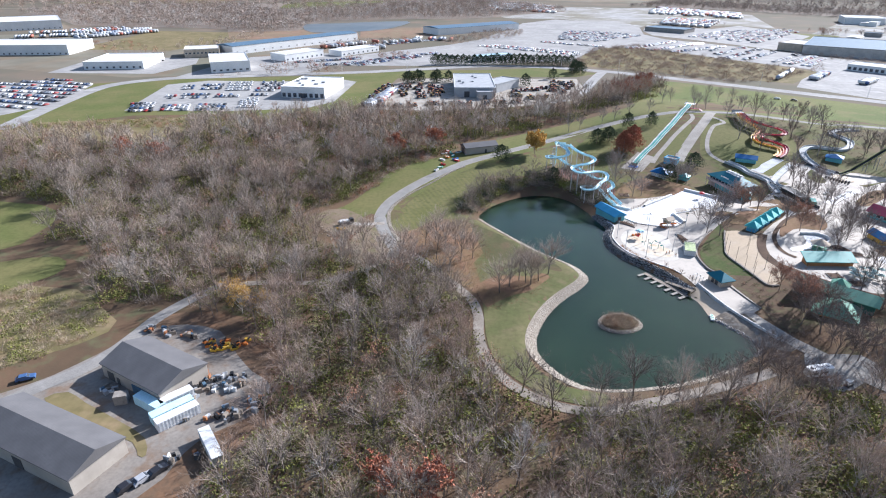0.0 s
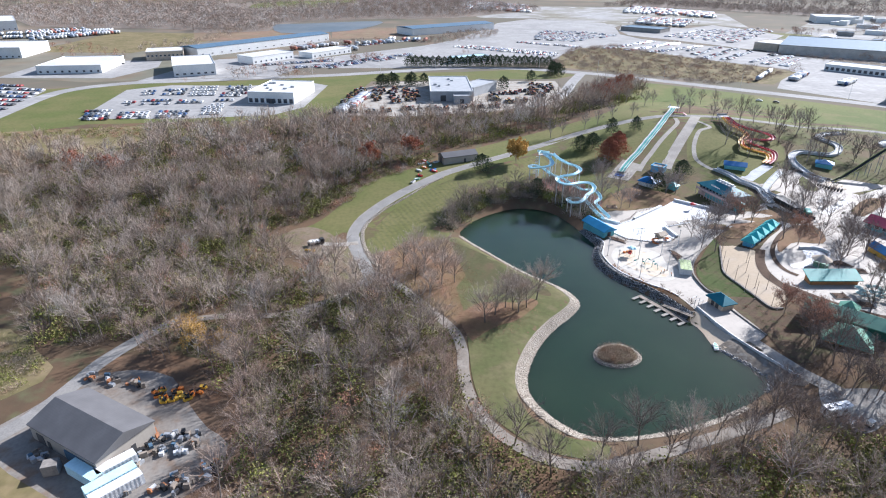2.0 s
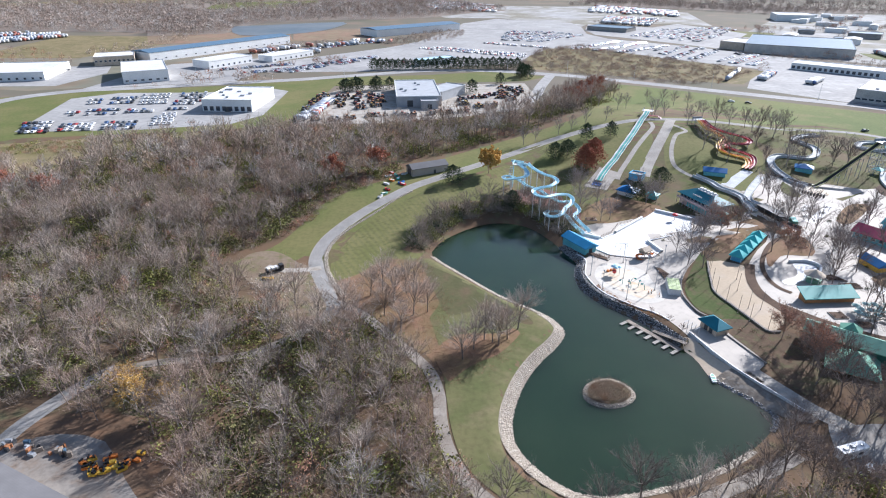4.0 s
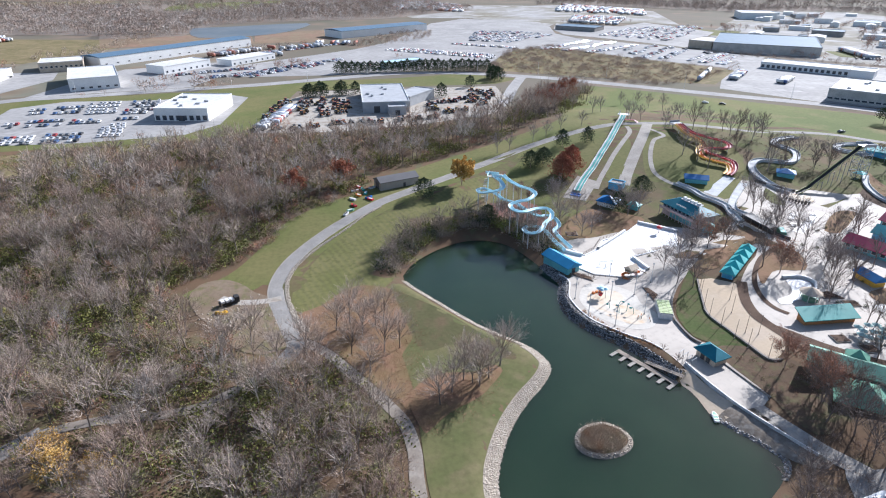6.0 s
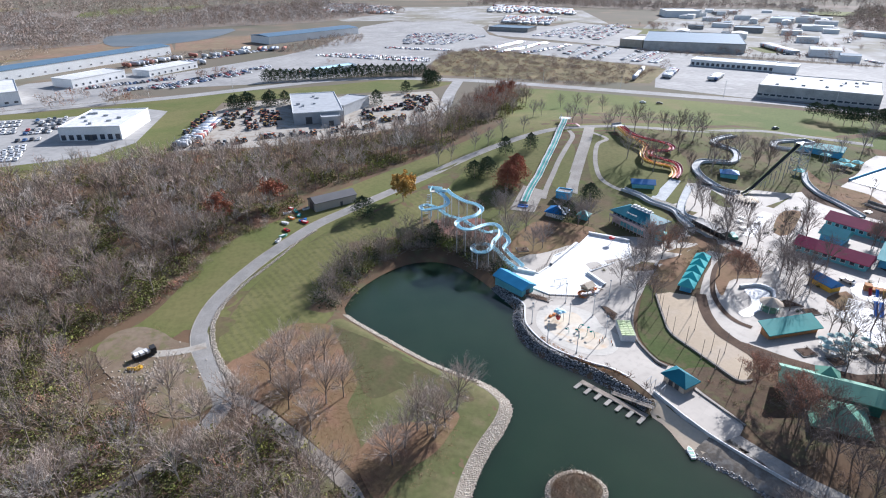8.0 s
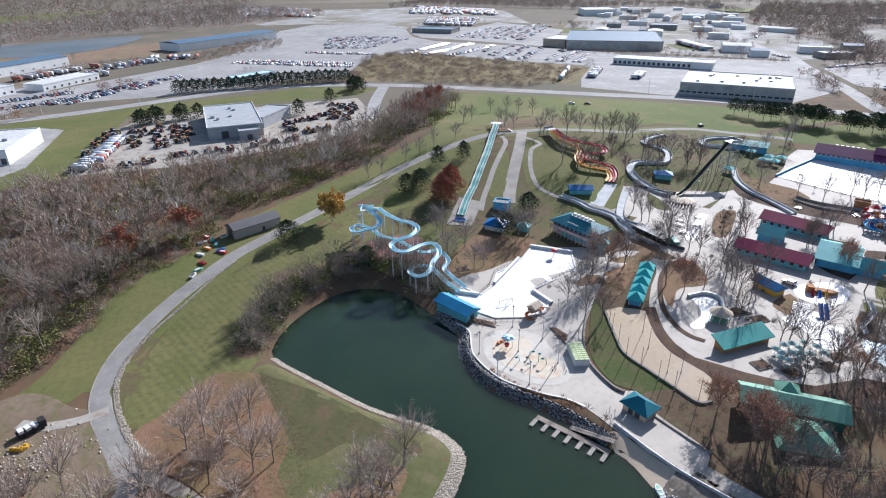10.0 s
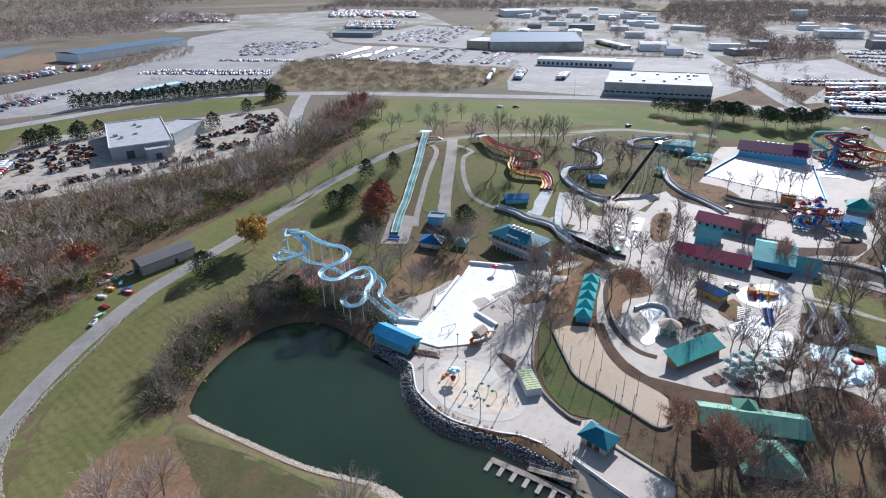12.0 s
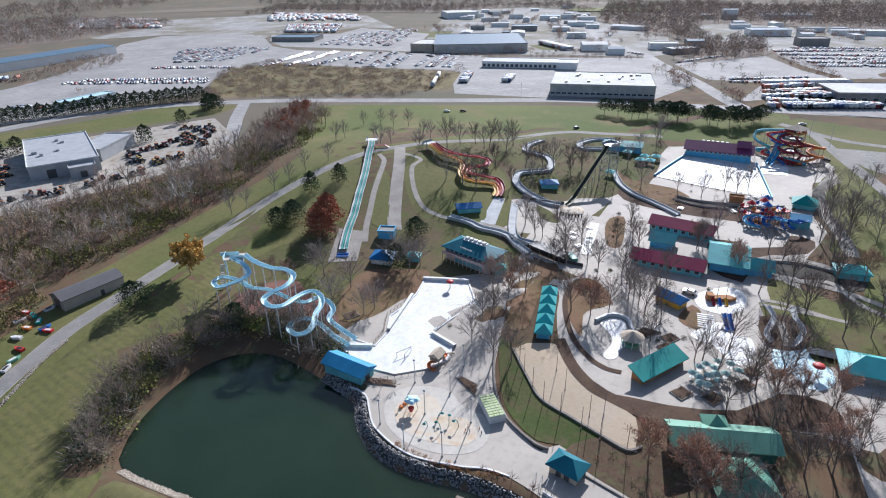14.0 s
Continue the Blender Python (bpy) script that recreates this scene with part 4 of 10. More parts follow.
W_LEFT = [(-300, 306), (-228, 316), (-176, 316), (-168, 346), (-126, 366), (-74, 384), (-38, 388), (30, 404), (75, 425), (110, 470), (140, 512), (160, 506), (146, 462), (100, 402), (62, 368), (30, 350), (0, 326), (-13, 304), (-34, 289), (-44, 268), (-52, 252), (-68, 240), (-72, 230), (-60, 208), (-42, 196), (-33, 192), (-40, 182), (-50, 173.5), (-75, 172.8), (-96, 157), (-118, 156), (-131, 180), (-141, 196), (-163, 202), (-166, 222), (-182, 238), (-215, 246), (-300, 232)]
W_NEAR = [(-66, 169.5), (-44, 172.5), (-28, 187), (-18, 191), (-6, 176), (1.5, 164), (2.8, 150), (3.6, 138), (6, 128), (12, 119), (20, 113.5), (28, 110.5), (46, 112), (60, 117), (76, 122), (88, 124), (100, 120), (112, 119), (128, 108), (150, 80), (140, 46), (90, 30), (30, 42), (-20, 52), (-52, 74), (-50, 88), (-47, 97), (-46, 108), (-46, 122), (-51, 132), (-60, 144), (-72, 154), (-84, 163)]
full_parts = [tree_form(s, 1.0, 11, 370, 0.40 + 0.05 * (s % 3), 0.0042, 0.45)[:2] for s in range(7)]
thin_parts = [tree_form(20 + s, 1.0, 6, 150, 0.40, 0.0095, 0.45)[:2] for s in range(6)]
full = [np.concatenate(q) for q in full_parts]
TONES_NEAR = (("bark", 0.30), ("bark_dark", 0.70), ("bark_brown", 0.90), ("bark_tan", 0.96), ("bark_ash", 1.01))
TONES = (("bark", 0.36), ("bark_dark", 0.52), ("bark_brown", 0.70), ("bark_tan", 0.84), ("bark_ash", 1.01))
for poly, step, seed in ((W_NEAR, 6.1, 1), (W_LEFT, 6.1, 3)):
    x, y = scatter(poly, step, seed)
    open_patch = np.array([noise.noise((a / 24, b / 24, 3.0)) for a, b in zip(x, y)]) + 0.22 * (y < 250)
    keep = (open_patch < 0.12) | (np.random.default_rng(seed + 60).random(len(x)) < 0.58)
    x, y = x[keep], y[keep]
    r = np.random.default_rng(seed + 70).random(len(x))
    for cut, forms, lab, tones in ((y < 290, full_parts, "dense bare woodland trees", TONES_NEAR), (y >= 290, thin_parts, "dense bare woodland trees on the far slope", TONES)):
        lo = 0.0
        for tone, hi in tones:
            g = cut & (r >= lo) & (r < hi)
            lo = hi
            if g.sum() > 3:
                plant("woodland_twigs", [f[1] for f in forms], x[g], y[g], 8.0, 16.5, seed + 4, M[tone], lab + ", their twigs", "trees")
                plant("woodland_trunks", [f[0] for f in forms], x[g], y[g], 8.0, 16.5, seed + 4, M["trunks"], lab + ", their trunks and limbs", "trees")


x, y = scatter([(-90, 153), (-84, 158), (-70, 157), (-54, 146), (-43, 132), (-40, 118), (-42, 100), (-50, 84), (-54, 84), (-47, 100), (-46, 120), (-56, 136), (-70, 147), (-84, 148)], 5.0, 63, 0.9)
plant("woodland_twigs", [f[1] for f in full_parts], x, y, 8, 13, 64, M["bark_brown"], "bare trees beside the service yard, their twigs", "trees")
plant("woodland_trunks", [f[0] for f in full_parts], x, y, 8, 13, 64, M["trunks"], "bare trees beside the service yard, their trunks", "trees")


x, y = scatter([(-10, 178), (-2, 170), (2.4, 158), (2.6, 138), (5.5, 126), (14, 116), (8, 112), (-2, 128), (-4, 150)], 4.2, 69, 0.8)
plant("woodland_twigs", [f[1] for f in full_parts], x, y, 7, 11.5, 70, M["bark_brown"], "bare trees beside the pond path, their twigs", "trees")
plant("woodland_trunks", [f[0] for f in full_parts], x, y, 7, 11.5, 70, M["trunks"], "bare trees beside the pond path, their trunks", "trees")


def bush_form(seed, n, size, tall=0.8):
    """Leaf triangles of a rounded bush one metre in radius."""
    rng = np.random.default_rng(seed)
    p = rng.normal(size=(n, 3))
    p /= np.linalg.norm(p, axis=1, keepdims=True)
    lump = 1 + 0.3 * np.sin(3 * p[:, 0] + seed) * np.cos(4 * p[:, 1])
    p *= (rng.random(n) ** 0.4 * lump)[:, None]
    p[:, 2] = np.abs(p[:, 2]) * tall
    return flakes(rng, p, rng.uniform(0.6, 1.3, n) * size)


bushes = [bush_form(40 + s, 190, 0.085) for s in range(5)]
low_bushes = [bush_form(140 + s, 100, 0.092, 0.95) for s in range(6)]
twiggy = []
for s in range(5):
    rng = np.random.default_rng(60 + s)
    p = rng.normal(size=(120, 3)) * (0.45, 0.45, 0.25)
    p[:, 2] = np.abs(p[:, 2])
    twiggy.append(slivers(rng, p, np.c_[p[:, :2] * 1.2 + rng.normal(size=(120, 2)) * 0.5, np.abs(rng.normal(size=120)) + 0.3], rng.uniform(0.3, 0.7, 120), np.full(120, 0.03)))
rng = np.random.default_rng(7)
for poly, seed in ((W_NEAR, 11), (W_LEFT, 12)):
    x, y = scatter(poly, 3.5, seed, 0.9)
    patch = np.array([noise.noise((a / 24, b / 24, 3.0)) for a, b in zip(x, y)]) + 0.22 * (y < 250)
    r = np.random.default_rng(seed).random(len(x))
    for g, lo, hi, forms, mat, nm, lab in (((patch > -0.06) & (r < 0.42), 2.0, 4.8, low_bushes, "shrub", "undergrowth", "yellow-green undergrowth bushes beneath the woods"), ((patch > -0.1) & (r >= 0.42) & (r < 0.74), 1.8, 4.6, low_bushes, "olive_leaf", "undergrowth", "olive undergrowth bushes beneath the woods"), ((patch <= 0.1) & (r > 0.74) & (r < 0.9), 1.6, 3.4, twiggy, "bark_brown", "brush", "brown leafless brush beneath the woods"), ((patch <= 0.1) & (r > 0.95), 1.4, 3.2, low_bushes, "russet_dull", "undergrowth", "russet undergrowth bushes beneath the woods")):
        plant(nm, forms, x[g], y[g], lo, hi, seed, M[mat], lab, "bushes", 0.2)
    x, y = scatter(poly, 19, seed + 2, 0.55)
    leafy = []
    for k in range(3):
        w, t, sp = tree_form(80 + k, 1.0, 8, 120, 0.36, 0.008)
        sp = sp[np.random.default_rng(k).permutation(len(sp))[:420]]
        leafy.append(flakes(np.random.default_rng(90 + k), sp, np.full(len(sp), 0.014)))
    plant("oak_leaves", leafy, x, y, 8.5, 13.5, seed + 3, M["russet_dull"], "dull russet leaves still on scattered oaks", "trees")

for poly, seed in ((W_NEAR, 301), (W_LEFT, 302)):
    x, y = scatter(poly, 4.6, seed, 0.8)
    near = y < 285
    x, y = x[near], y[near]
    r = np.random.default_rng(seed).random(len(x))
    for lo, hi, forms, mat, lab in ((0, 0.46, low_bushes, "olive_leaf", "olive thicket between the woodland trees"), (0.46, 0.60, low_bushes, "shrub", "yellow-green saplings between the woodland trees"), (0.60, 0.88, twiggy, "bark_dark", "grey leafless saplings between the woodland trees"), (0.88, 1.01, twiggy, "bark_brown", "brown leafless saplings between the woodland trees")):
        g = (r >= lo) & (r < hi)
        plant("thicket", forms, x[g], y[g], 1.8, 4.4, seed, M[mat], lab, "bushes", 0.2)

# brush along the north shore, on the island and in the rough meadow
x, y = scatter([(3, 236), (9, 250), (18, 261), (26, 268), (34, 271), (44, 270), (52, 262), (56, 252), (60, 244), (63, 250), (66, 262), (60, 272), (46, 278), (34, 277), (22, 273), (10, 264), (2, 254), (-2, 240)], 2.0, 31)
mixd = np.random.default_rng(5).random(len(x))
for lo, hi, forms, mat, nm, lab in ((0, 0.55, twiggy, M["bark"], "shore_brush", "grey leafless brush along the pond shore"), (0.55, 0.8, bushes, M["shrub"], "shore_bushes", "yellow-green bushes along the pond shore"), (0.8, 1.01, bushes, M["pine"], "shore_bushes", "dark green bushes along the pond shore")):
    g = (mixd >= lo) & (mixd < hi)
    plant(nm, forms, x[g], y[g], 2.2, 4.4, 32, mat, lab, "bushes", 0.1)
g = mixd < 0.5
x2, y2 = scatter([(-8, 302), (-30, 286), (-40, 266), (-48, 251), (-62, 240), (-70, 234), (-75, 240), (-58, 260), (-48, 277), (-38, 296), (-14, 311)], 2.6, 67, 0.8)
for k, (tone, forms) in enumerate((("olive_leaf", low_bushes), ("bark_brown", twiggy), ("russet_dull", low_bushes), ("bark", twiggy), ("shrub", low_bushes))):
    plant("edge_bushes", forms, x2[k::5], y2[k::5], 1.2, 2.8, 68 + k, M[tone], "mixed bushes where the woods meet the grass", "bushes", 0.1)
plant("shore_trees", full, x[g][::2], y[g][::2], 6.5, 11, 33, M["bark_dark"], "small bare trees along the pond shore", "trees")
x, y = scatter(ISLAND * 0.8 + np.array([48.6, 154.7]) * 0.2, 0.9, 35)
plant("island_brush", twiggy, x, y, 0.9, 1.7, 36, M["bark_tan"], "dry brown brush on the pond island", "bushes", 0.1)
x, y = scatter([(-64, 148), (-48, 136), (-42, 122), (-42, 108), (-47, 97), (-53, 84), (-58, 84), (-54, 98), (-52, 112), (-54, 128), (-66, 140)], 2.6, 65, 0.55)
plant("yard_brush", twiggy, x, y, 0.7, 1.8, 66, M["bark_brown"], "brown brush and branches beside the yard", "bushes", 0.1)
x, y = scatter([(-200, 100), (-150, 166), (-112, 152), (-104, 140), (-118, 126), (-140, 108), (-150, 80)], 2.4, 37, 0.85)
g = np.random.default_rng(9).random(len(x)) < 0.42
plant("meadow_bushes", low_bushes, x[g], y[g], 1.0, 3.0, 38, M["shrub"], "yellow-green bushes in the rough meadow", "bushes", 0.2)
plant("meadow_brush", twiggy, x[~g], y[~g], 1.2, 3.0, 39, M["bark_tan"], "brown brush in the rough meadow", "bushes", 0.1)
x, y = scatter([(99, 619), (150, 742), (202, 781), (250, 693), (310, 614), (319, 587), (265, 528), (223, 526), (150, 575)], 6, 41, 0.75)
for k, (tone, lo, hi, forms) in enumerate((("bark_brown", 2.0, 6.0, twiggy), ("bark_tan", 1.6, 5.0, twiggy), ("russet_dull", 0.8, 2.2, bushes), ("bark", 2.0, 5.5, twiggy))):
    plant("scrub_bushes", forms, x[k::4], y[k::4], lo, hi, 42 + k, M[tone], "brown leafless scrub on the tan field", "bushes", 0.1)
x, y = scatter([(80, 132), (95, 150), (104, 148), (112, 132), (125, 122), (112, 112), (90, 118)], 3.6, 43, 0.7)
plant("shore_brush", twiggy, x, y, 1.2, 2.6, 44, M["bark_brown"], "brown brush beside the walkway", "bushes", 0.1)

# ---- stones along the water ----
def rocks(name, at, size, mat, label, rng, lift=0.1):
    """Loose angular stones lying at the given places."""
    cube = np.array([(a, b, c) for a in (-1, 1) for b in (-1, 1) for c in (-1, 1)], float)
    quads = np.array([(0, 1, 3, 2), (4, 6, 7, 5), (0, 4, 5, 1), (2, 3, 7, 6), (0, 2, 6, 4), (1, 5, 7, 3)])
    z = ground_z(at[:, 0], at[:, 1])
    m = len(at)
    sc = rng.uniform(0.5, 1.3, (m, 1, 3)) * size * 0.5 * (1, 1, 0.75)
    v = cube[None] * sc + rng.normal(size=(m, 8, 3)) * size * 0.12
    a = rng.uniform(0, 6.28, m)[:, None]
    v = np.stack([v[..., 0] * np.cos(a) - v[..., 1] * np.sin(a), v[..., 0] * np.sin(a) + v[..., 1] * np.cos(a), v[..., 2]], -1)
    v += np.c_[at, z + lift][:, None, :]
    f = (quads[None] + 8 * np.arange(m)[:, None, None]).reshape(-1, 4)
    tagged(new(name, mesh(name, v.reshape(-1, 3), f, mat)), label, "stones", kind="stuff")


def stones(name, runs, size, mat, label, seed, shore=None, bed=None):
    shore = POND if shore is None else shore
    bed = bed or M["rockbed"]
    rng = np.random.default_rng(seed)
    n_p = len(shore)
    nxt = np.roll(shore, -1, 0) - np.roll(shore, 1, 0)
    nrm = np.c_[nxt[:, 1], -nxt[:, 0]]
    nrm /= np.linalg.norm(nrm, axis=1, keepdims=True)
    if inside(shore, shore[:1, 0] + nrm[:1, 0] * 0.5, shore[:1, 1] + nrm[:1, 1] * 0.5)[0]:
        nrm = -nrm
    at = []
    for c0, c1, width in runs:
        i = np.arange(c0 * 4, c1 * 4)
        step = np.linalg.norm(shore[(i + 1) % n_p] - shore[i % n_p], axis=1)
        for k, ln in zip(i, step):
            m = int(ln * (width + 0.5) * 1.05 / size ** 2)
            u, d = rng.random(m), rng.uniform(-0.5, width, m)
            q = shore[k % n_p] * (1 - u)[:, None] + shore[(k + 1) % n_p] * u[:, None]
            nn = nrm[k % n_p] * (1 - u)[:, None] + nrm[(k + 1) % n_p] * u[:, None]
            at.append(q + nn * d[:, None])
        k = np.arange(c0 * 4, c1 * 4 + 1) % n_p
        edges = np.stack([shore[k] + nrm[k] * d for d in (-0.9, 0.0, width * 0.5, width + 0.15)], 1).reshape(-1, 2)
        q = (np.arange(len(k) - 1)[:, None] * 4 + np.arange(3)[None]).ravel()
        bed_z = ground_z(edges[:, 0], edges[:, 1]) + 0.13
        tagged(new("stone_bed", mesh("stone_bed", np.c_[edges, bed_z], np.c_[q, q + 1, q + 5, q + 4], bed, True)), "gravelly bed beneath the shore stones", "bank", kind="structure")
    rocks(name, np.concatenate(at), size, mat, label, rng)


stones("shore_stones", ((0, 3, 1.3), (3, 14, 2.8), (14, 19, 1.3)), 0.27, M["rock_pale"], "pale limestone riprap along the pond bank", 50)
stones("shore_rocks", ((26, 28, 2.2), (28, 36, 2.7)), 0.34, M["rock_dark"], "grey riprap below the pool deck", 51, None, M["darkbed"])
stones("bank_rocks", ((20, 24, 0.7),), 0.36, M["rock_dark"], "dark stones at the foot of the east bank", 53, None, M["bankgravel"])
rng = np.random.default_rng(54)
edge = smooth([(-1, 287.2), (-6.5, 281.4), (-11, 275.4), (-16.9, 266.8), (-24.9, 256.2), (-30.2, 247), (-32.5, 239.4), (-32.9, 232.5), (-31.1, 222.3), (-28.4, 214.2), (-25.8, 208.4), (-23.5, 204.5)], 24, False)
wide = np.interp(edge[:, 1], (205, 215, 240, 285), (1.5, 1.3, 1.1, 0.5))
rocks("road_edge_stones", np.repeat(edge, 12, 0) + rng.uniform(-0.6, 0.6, (len(edge) * 12, 2)) * np.repeat(wide, 12)[:, None], 0.25, M["rock_pale"], "pale limestone edging beside the road", rng, 0.16)
rocks("rubble", rng.normal(size=(150, 2)) * (5.5, 4.5) + (-47, 214), 0.42, M["rock_pale"], "scattered broken stone in the clearing", rng, 0.12)
leaf_drift = [flakes(rng, np.c_[rng.normal(size=(46, 2)) * 1.0, rng.uniform(0.0, 0.02, 46)], rng.uniform(0.05, 0.11, 46)) for _ in range(5)]
x, y = scatter([(-24, 204), (-20, 217), (-8, 230), (4, 226), (8, 211), (11, 199), (11, 192), (9, 184), (14, 182), (27, 184), (31, 180), (25, 169), (10, 157), (7, 160), (3, 174), (-6, 183)], 1.9, 55, 0.75)
plant("fallen_leaves", leaf_drift, x, y, 0.8, 1.4, 56, M["russet_dull"], "drifts of fallen russet leaves on the grass", "leaves", -0.14)
x, y = scatter([(-62, 235), (-50, 238), (-38, 224), (-30, 208), (-28, 198), (-36, 194), (-46, 201), (-55, 213)], 2.6, 57, 0.6)
plant("fallen_leaves", leaf_drift, x, y, 0.8, 1.5, 58, M["russet_dull"], "fallen brown leaves in the clearing", "leaves", -0.11)
stones("island_stones", ((0, len(ISLAND) // 4, 0.2),), 0.34, M["rock_pale"], "pale stones round the pond island", 52, ISLAND)

# ---- trees that stand singly ----
def tree_thing(name, label, seed, limbs, twigs, spread, wood_mat, tw=0.0055, leaf=None, leaf_n=0, leaf_size=0.02, low=0.25, crown_mat=None):
    wood, tw_t, sp = tree_form(seed, 1.0, limbs, int(twigs * 1.6), spread * 1.12, tw, low, 1.35)
    ob = tagged(new(name), label, "tree")
    def add(nm, tri, mat, lab=""):
        o = new(nm, mesh(nm, tri.reshape(-1, 3), np.arange(tri.shape[0] * 3).reshape(-1, 3), mat))
        o.parent = ob
        if lab:
            o["label"] = lab
    add("trunk", wood, wood_mat)
    add("crown", tw_t, crown_mat or wood_mat)
    if leaf:
        r = np.random.default_rng(seed)
        q = sp[r.integers(0, len(sp), leaf_n)] + r.normal(size=(leaf_n, 3)) * 0.02
        add("leaves", flakes(r, q, r.uniform(0.6, 1.3, leaf_n) * leaf_size), leaf)
    return ob


def conifer_thing(name, label, seed, wide, n, size, bare=0.08, leaf="pine", dome=0.0):
    r = np.random.default_rng(seed)
    ob = tagged(new(name), label, "tree")
    u = r.random(n) ** 0.75
    outline = (1 - u) ** 0.6 * (1 - dome) + dome * np.sqrt(np.clip(1 - (1.7 * u - 0.6) ** 2, 0, 1))
    rad = 1.35 * wide * outline * (0.35 + 0.65 * r.random(n) ** 0.5) * (1 + 0.25 * np.sin(u * 40))
    a = r.uniform(0, 6.28, n)
    rad *= 1 + 0.22 * np.sin(3 * a + seed + 5 * u)
    p = np.c_[rad * np.cos(a), rad * np.sin(a), bare + (1 - bare) * u]
    tri = flakes(r, p, r.uniform(0.6, 1.3, n) * size)
    w = np.array(tris_limb((0, 0, -0.03), (0, 0, 0.85), 0.022, 0.006))
    for nm, t, mat in (("trunk", w, M["bark_brown"]), ("crown", tri, M[leaf])):
        o = new(nm, mesh(nm, t.reshape(-1, 3), np.arange(len(t) * 3).reshape(-1, 3), mat))
        o.parent = ob
    return ob


def grove(template, spots, lo, hi, seed, group):
    """Copies of a tree at places of the plan; the template takes the first place."""
    r = random.Random(seed)
    for i, (x, y) in enumerate(spots):
        h = r.uniform(lo, hi)
        m = pose(x, y, H(x, y) - 0.1, 0, 0, r.uniform(0, 360)) @ Matrix.Scale(h, 4)
        tagged(template, group=group)
        if i == 0:
            template.matrix_basis = m
            keep = template
        else:
            o = copy_thing(keep, Matrix.Identity(4))
            o.matrix_basis = m


SMALL = [(167, 452), (173, 441), (179, 435), (186, 428), (176, 393), (173, 380), (133, 414), (140, 418), (149, 399), (145, 383), (151, 383), (158, 366), (126, 433), (114, 378), (101, 374), (90, 365), (82, 361), (67, 351), (60, 348)]
PARK = [(174, 365), (183, 366), (192, 365), (192, 357), (196, 358), (200, 349), (211, 357), (208, 366), (195, 327), (186, 311), (203, 323), (208, 321), (216, 318), (221, 315), (156, 323), (152, 331), (158, 316), (158, 281), (155, 271), (161, 261), (165, 256)]
POOLSIDE = [(97, 229), (105, 235), (110, 236), (97, 219), (119, 249), (127, 250), (78, 261), (82, 262), (71, 270), (76, 289), (75, 294), (81, 278), (101, 283), (103, 277), (108, 278), (155, 243), (155, 238), (149, 247), (149, 219), (149, 215), (141, 219)]
EAST = [(146, 210), (154, 212), (168, 220), (140, 188), (152, 186), (142, 172), (129, 171), (154, 178), (144, 162), (139, 147), (131, 148), (126, 151), (163, 178), (202, 181), (189, 168), (203, 172), (213, 190)]
FAR_EAST = [(297, 243), (295, 235), (309, 234), (298, 224), (317, 228), (275, 217), (259, 213), (268, 207), (286, 209), (255, 197), (254, 217), (237, 204), (209, 233), (217, 236), (201, 231), (232, 287), (282, 321), (267, 320), (248, 310), (301, 334), (242, 262), (257, 261), (240, 273), (267, 256), (255, 254)]
PENINSULA = [(-10, 191.7), (-7.2, 199.9), (-1, 191.6), (-3.3, 205), (3.4, 193.2), (-4.8, 183.2), (12.4, 168.6), (15.6, 173), (23, 174.6), (19.3, 177.4), (-22.2, 191.2), (29.7, 182.3), (-14.8, 203.8), (26, 177.5), (21.5, 176), (-38.5, 199.5), (-29.5, 188.5), (-1, 209), (-11, 207)]
WALKSIDE = [(63, 122), (68, 120), (72, 123), (77, 125), (82, 123), (84, 121), (88, 121), (85, 135), (104, 141), (106, 136), (110, 155), (108, 147), (112, 144), (108, 135), (114, 139), (117, 135), (106, 122), (103, 137), (104, 147), (101, 152), (35, 116), (44, 119), (49, 115), (39, 109), (112, 160), (16, 119), (23, 110), (108, 163), (104, 158)]
PALE = [(-32, 174), (-137, 249), (-147, 265), (-173, 233), (-113, 217), (-56, 146), (-93, 260), (-121, 262), (55, 118), (82, 91), (-181, 251), (-102, 254), (-83, 252), (-55, 173), (-45, 193), (-27, 174)]
grove(tree_thing("tree", "bare round-crowned tree on the mown slope", 101, 9, 300, 0.36, M["bark_grey"]), SMALL, 9, 11.5, 1, "bare trees on the slope")
grove(tree_thing("tree", "tall bare park tree with upright limbs", 102, 10, 300, 0.33, M["bark_park"]), PARK[::2], 12, 16.5, 2, "bare park trees")
grove(tree_thing("tree", "tall bare grey park tree", 103, 11, 330, 0.38, M["bark_grey"]), PARK[1::2], 11.5, 16, 3, "bare park trees")
grove(tree_thing("tree", "spreading bare tree beside the pool deck", 104, 12, 420, 0.46, M["bark_grey"]), POOLSIDE, 9.5, 13, 4, "bare poolside trees")
grove(tree_thing("tree", "slender bare tree in a plaza planting bed", 105, 9, 270, 0.38, M["bark_park"]), EAST, 10, 14, 5, "bare plaza trees")
grove(tree_thing("tree", "tall bare tree on the park lawn", 106, 10, 300, 0.4, M["bark_grey"]), FAR_EAST, 10.5, 14.5, 6, "bare lawn trees")
grove(tree_thing("tree", "spreading bare tree on the pond peninsula", 107, 12, 600, 0.40, M["trunks"], 0.0046, low=0.3, crown_mat=M["bark"]), PENINSULA, 11, 15, 7, "bare peninsula trees")
grove(tree_thing("tree", "bare brown tree beside the lower walkway", 108, 11, 400, 0.42, M["bark_park"]), WALKSIDE, 9.5, 14, 8, "bare walkway trees")
grove(tree_thing("sycamore", "white-barked bare sycamore standing in the woods", 109, 12, 420, 0.42, M["bark_pale"], 0.0052, crown_mat=M["bark"]), PALE, 12, 16, 9, "sycamores")
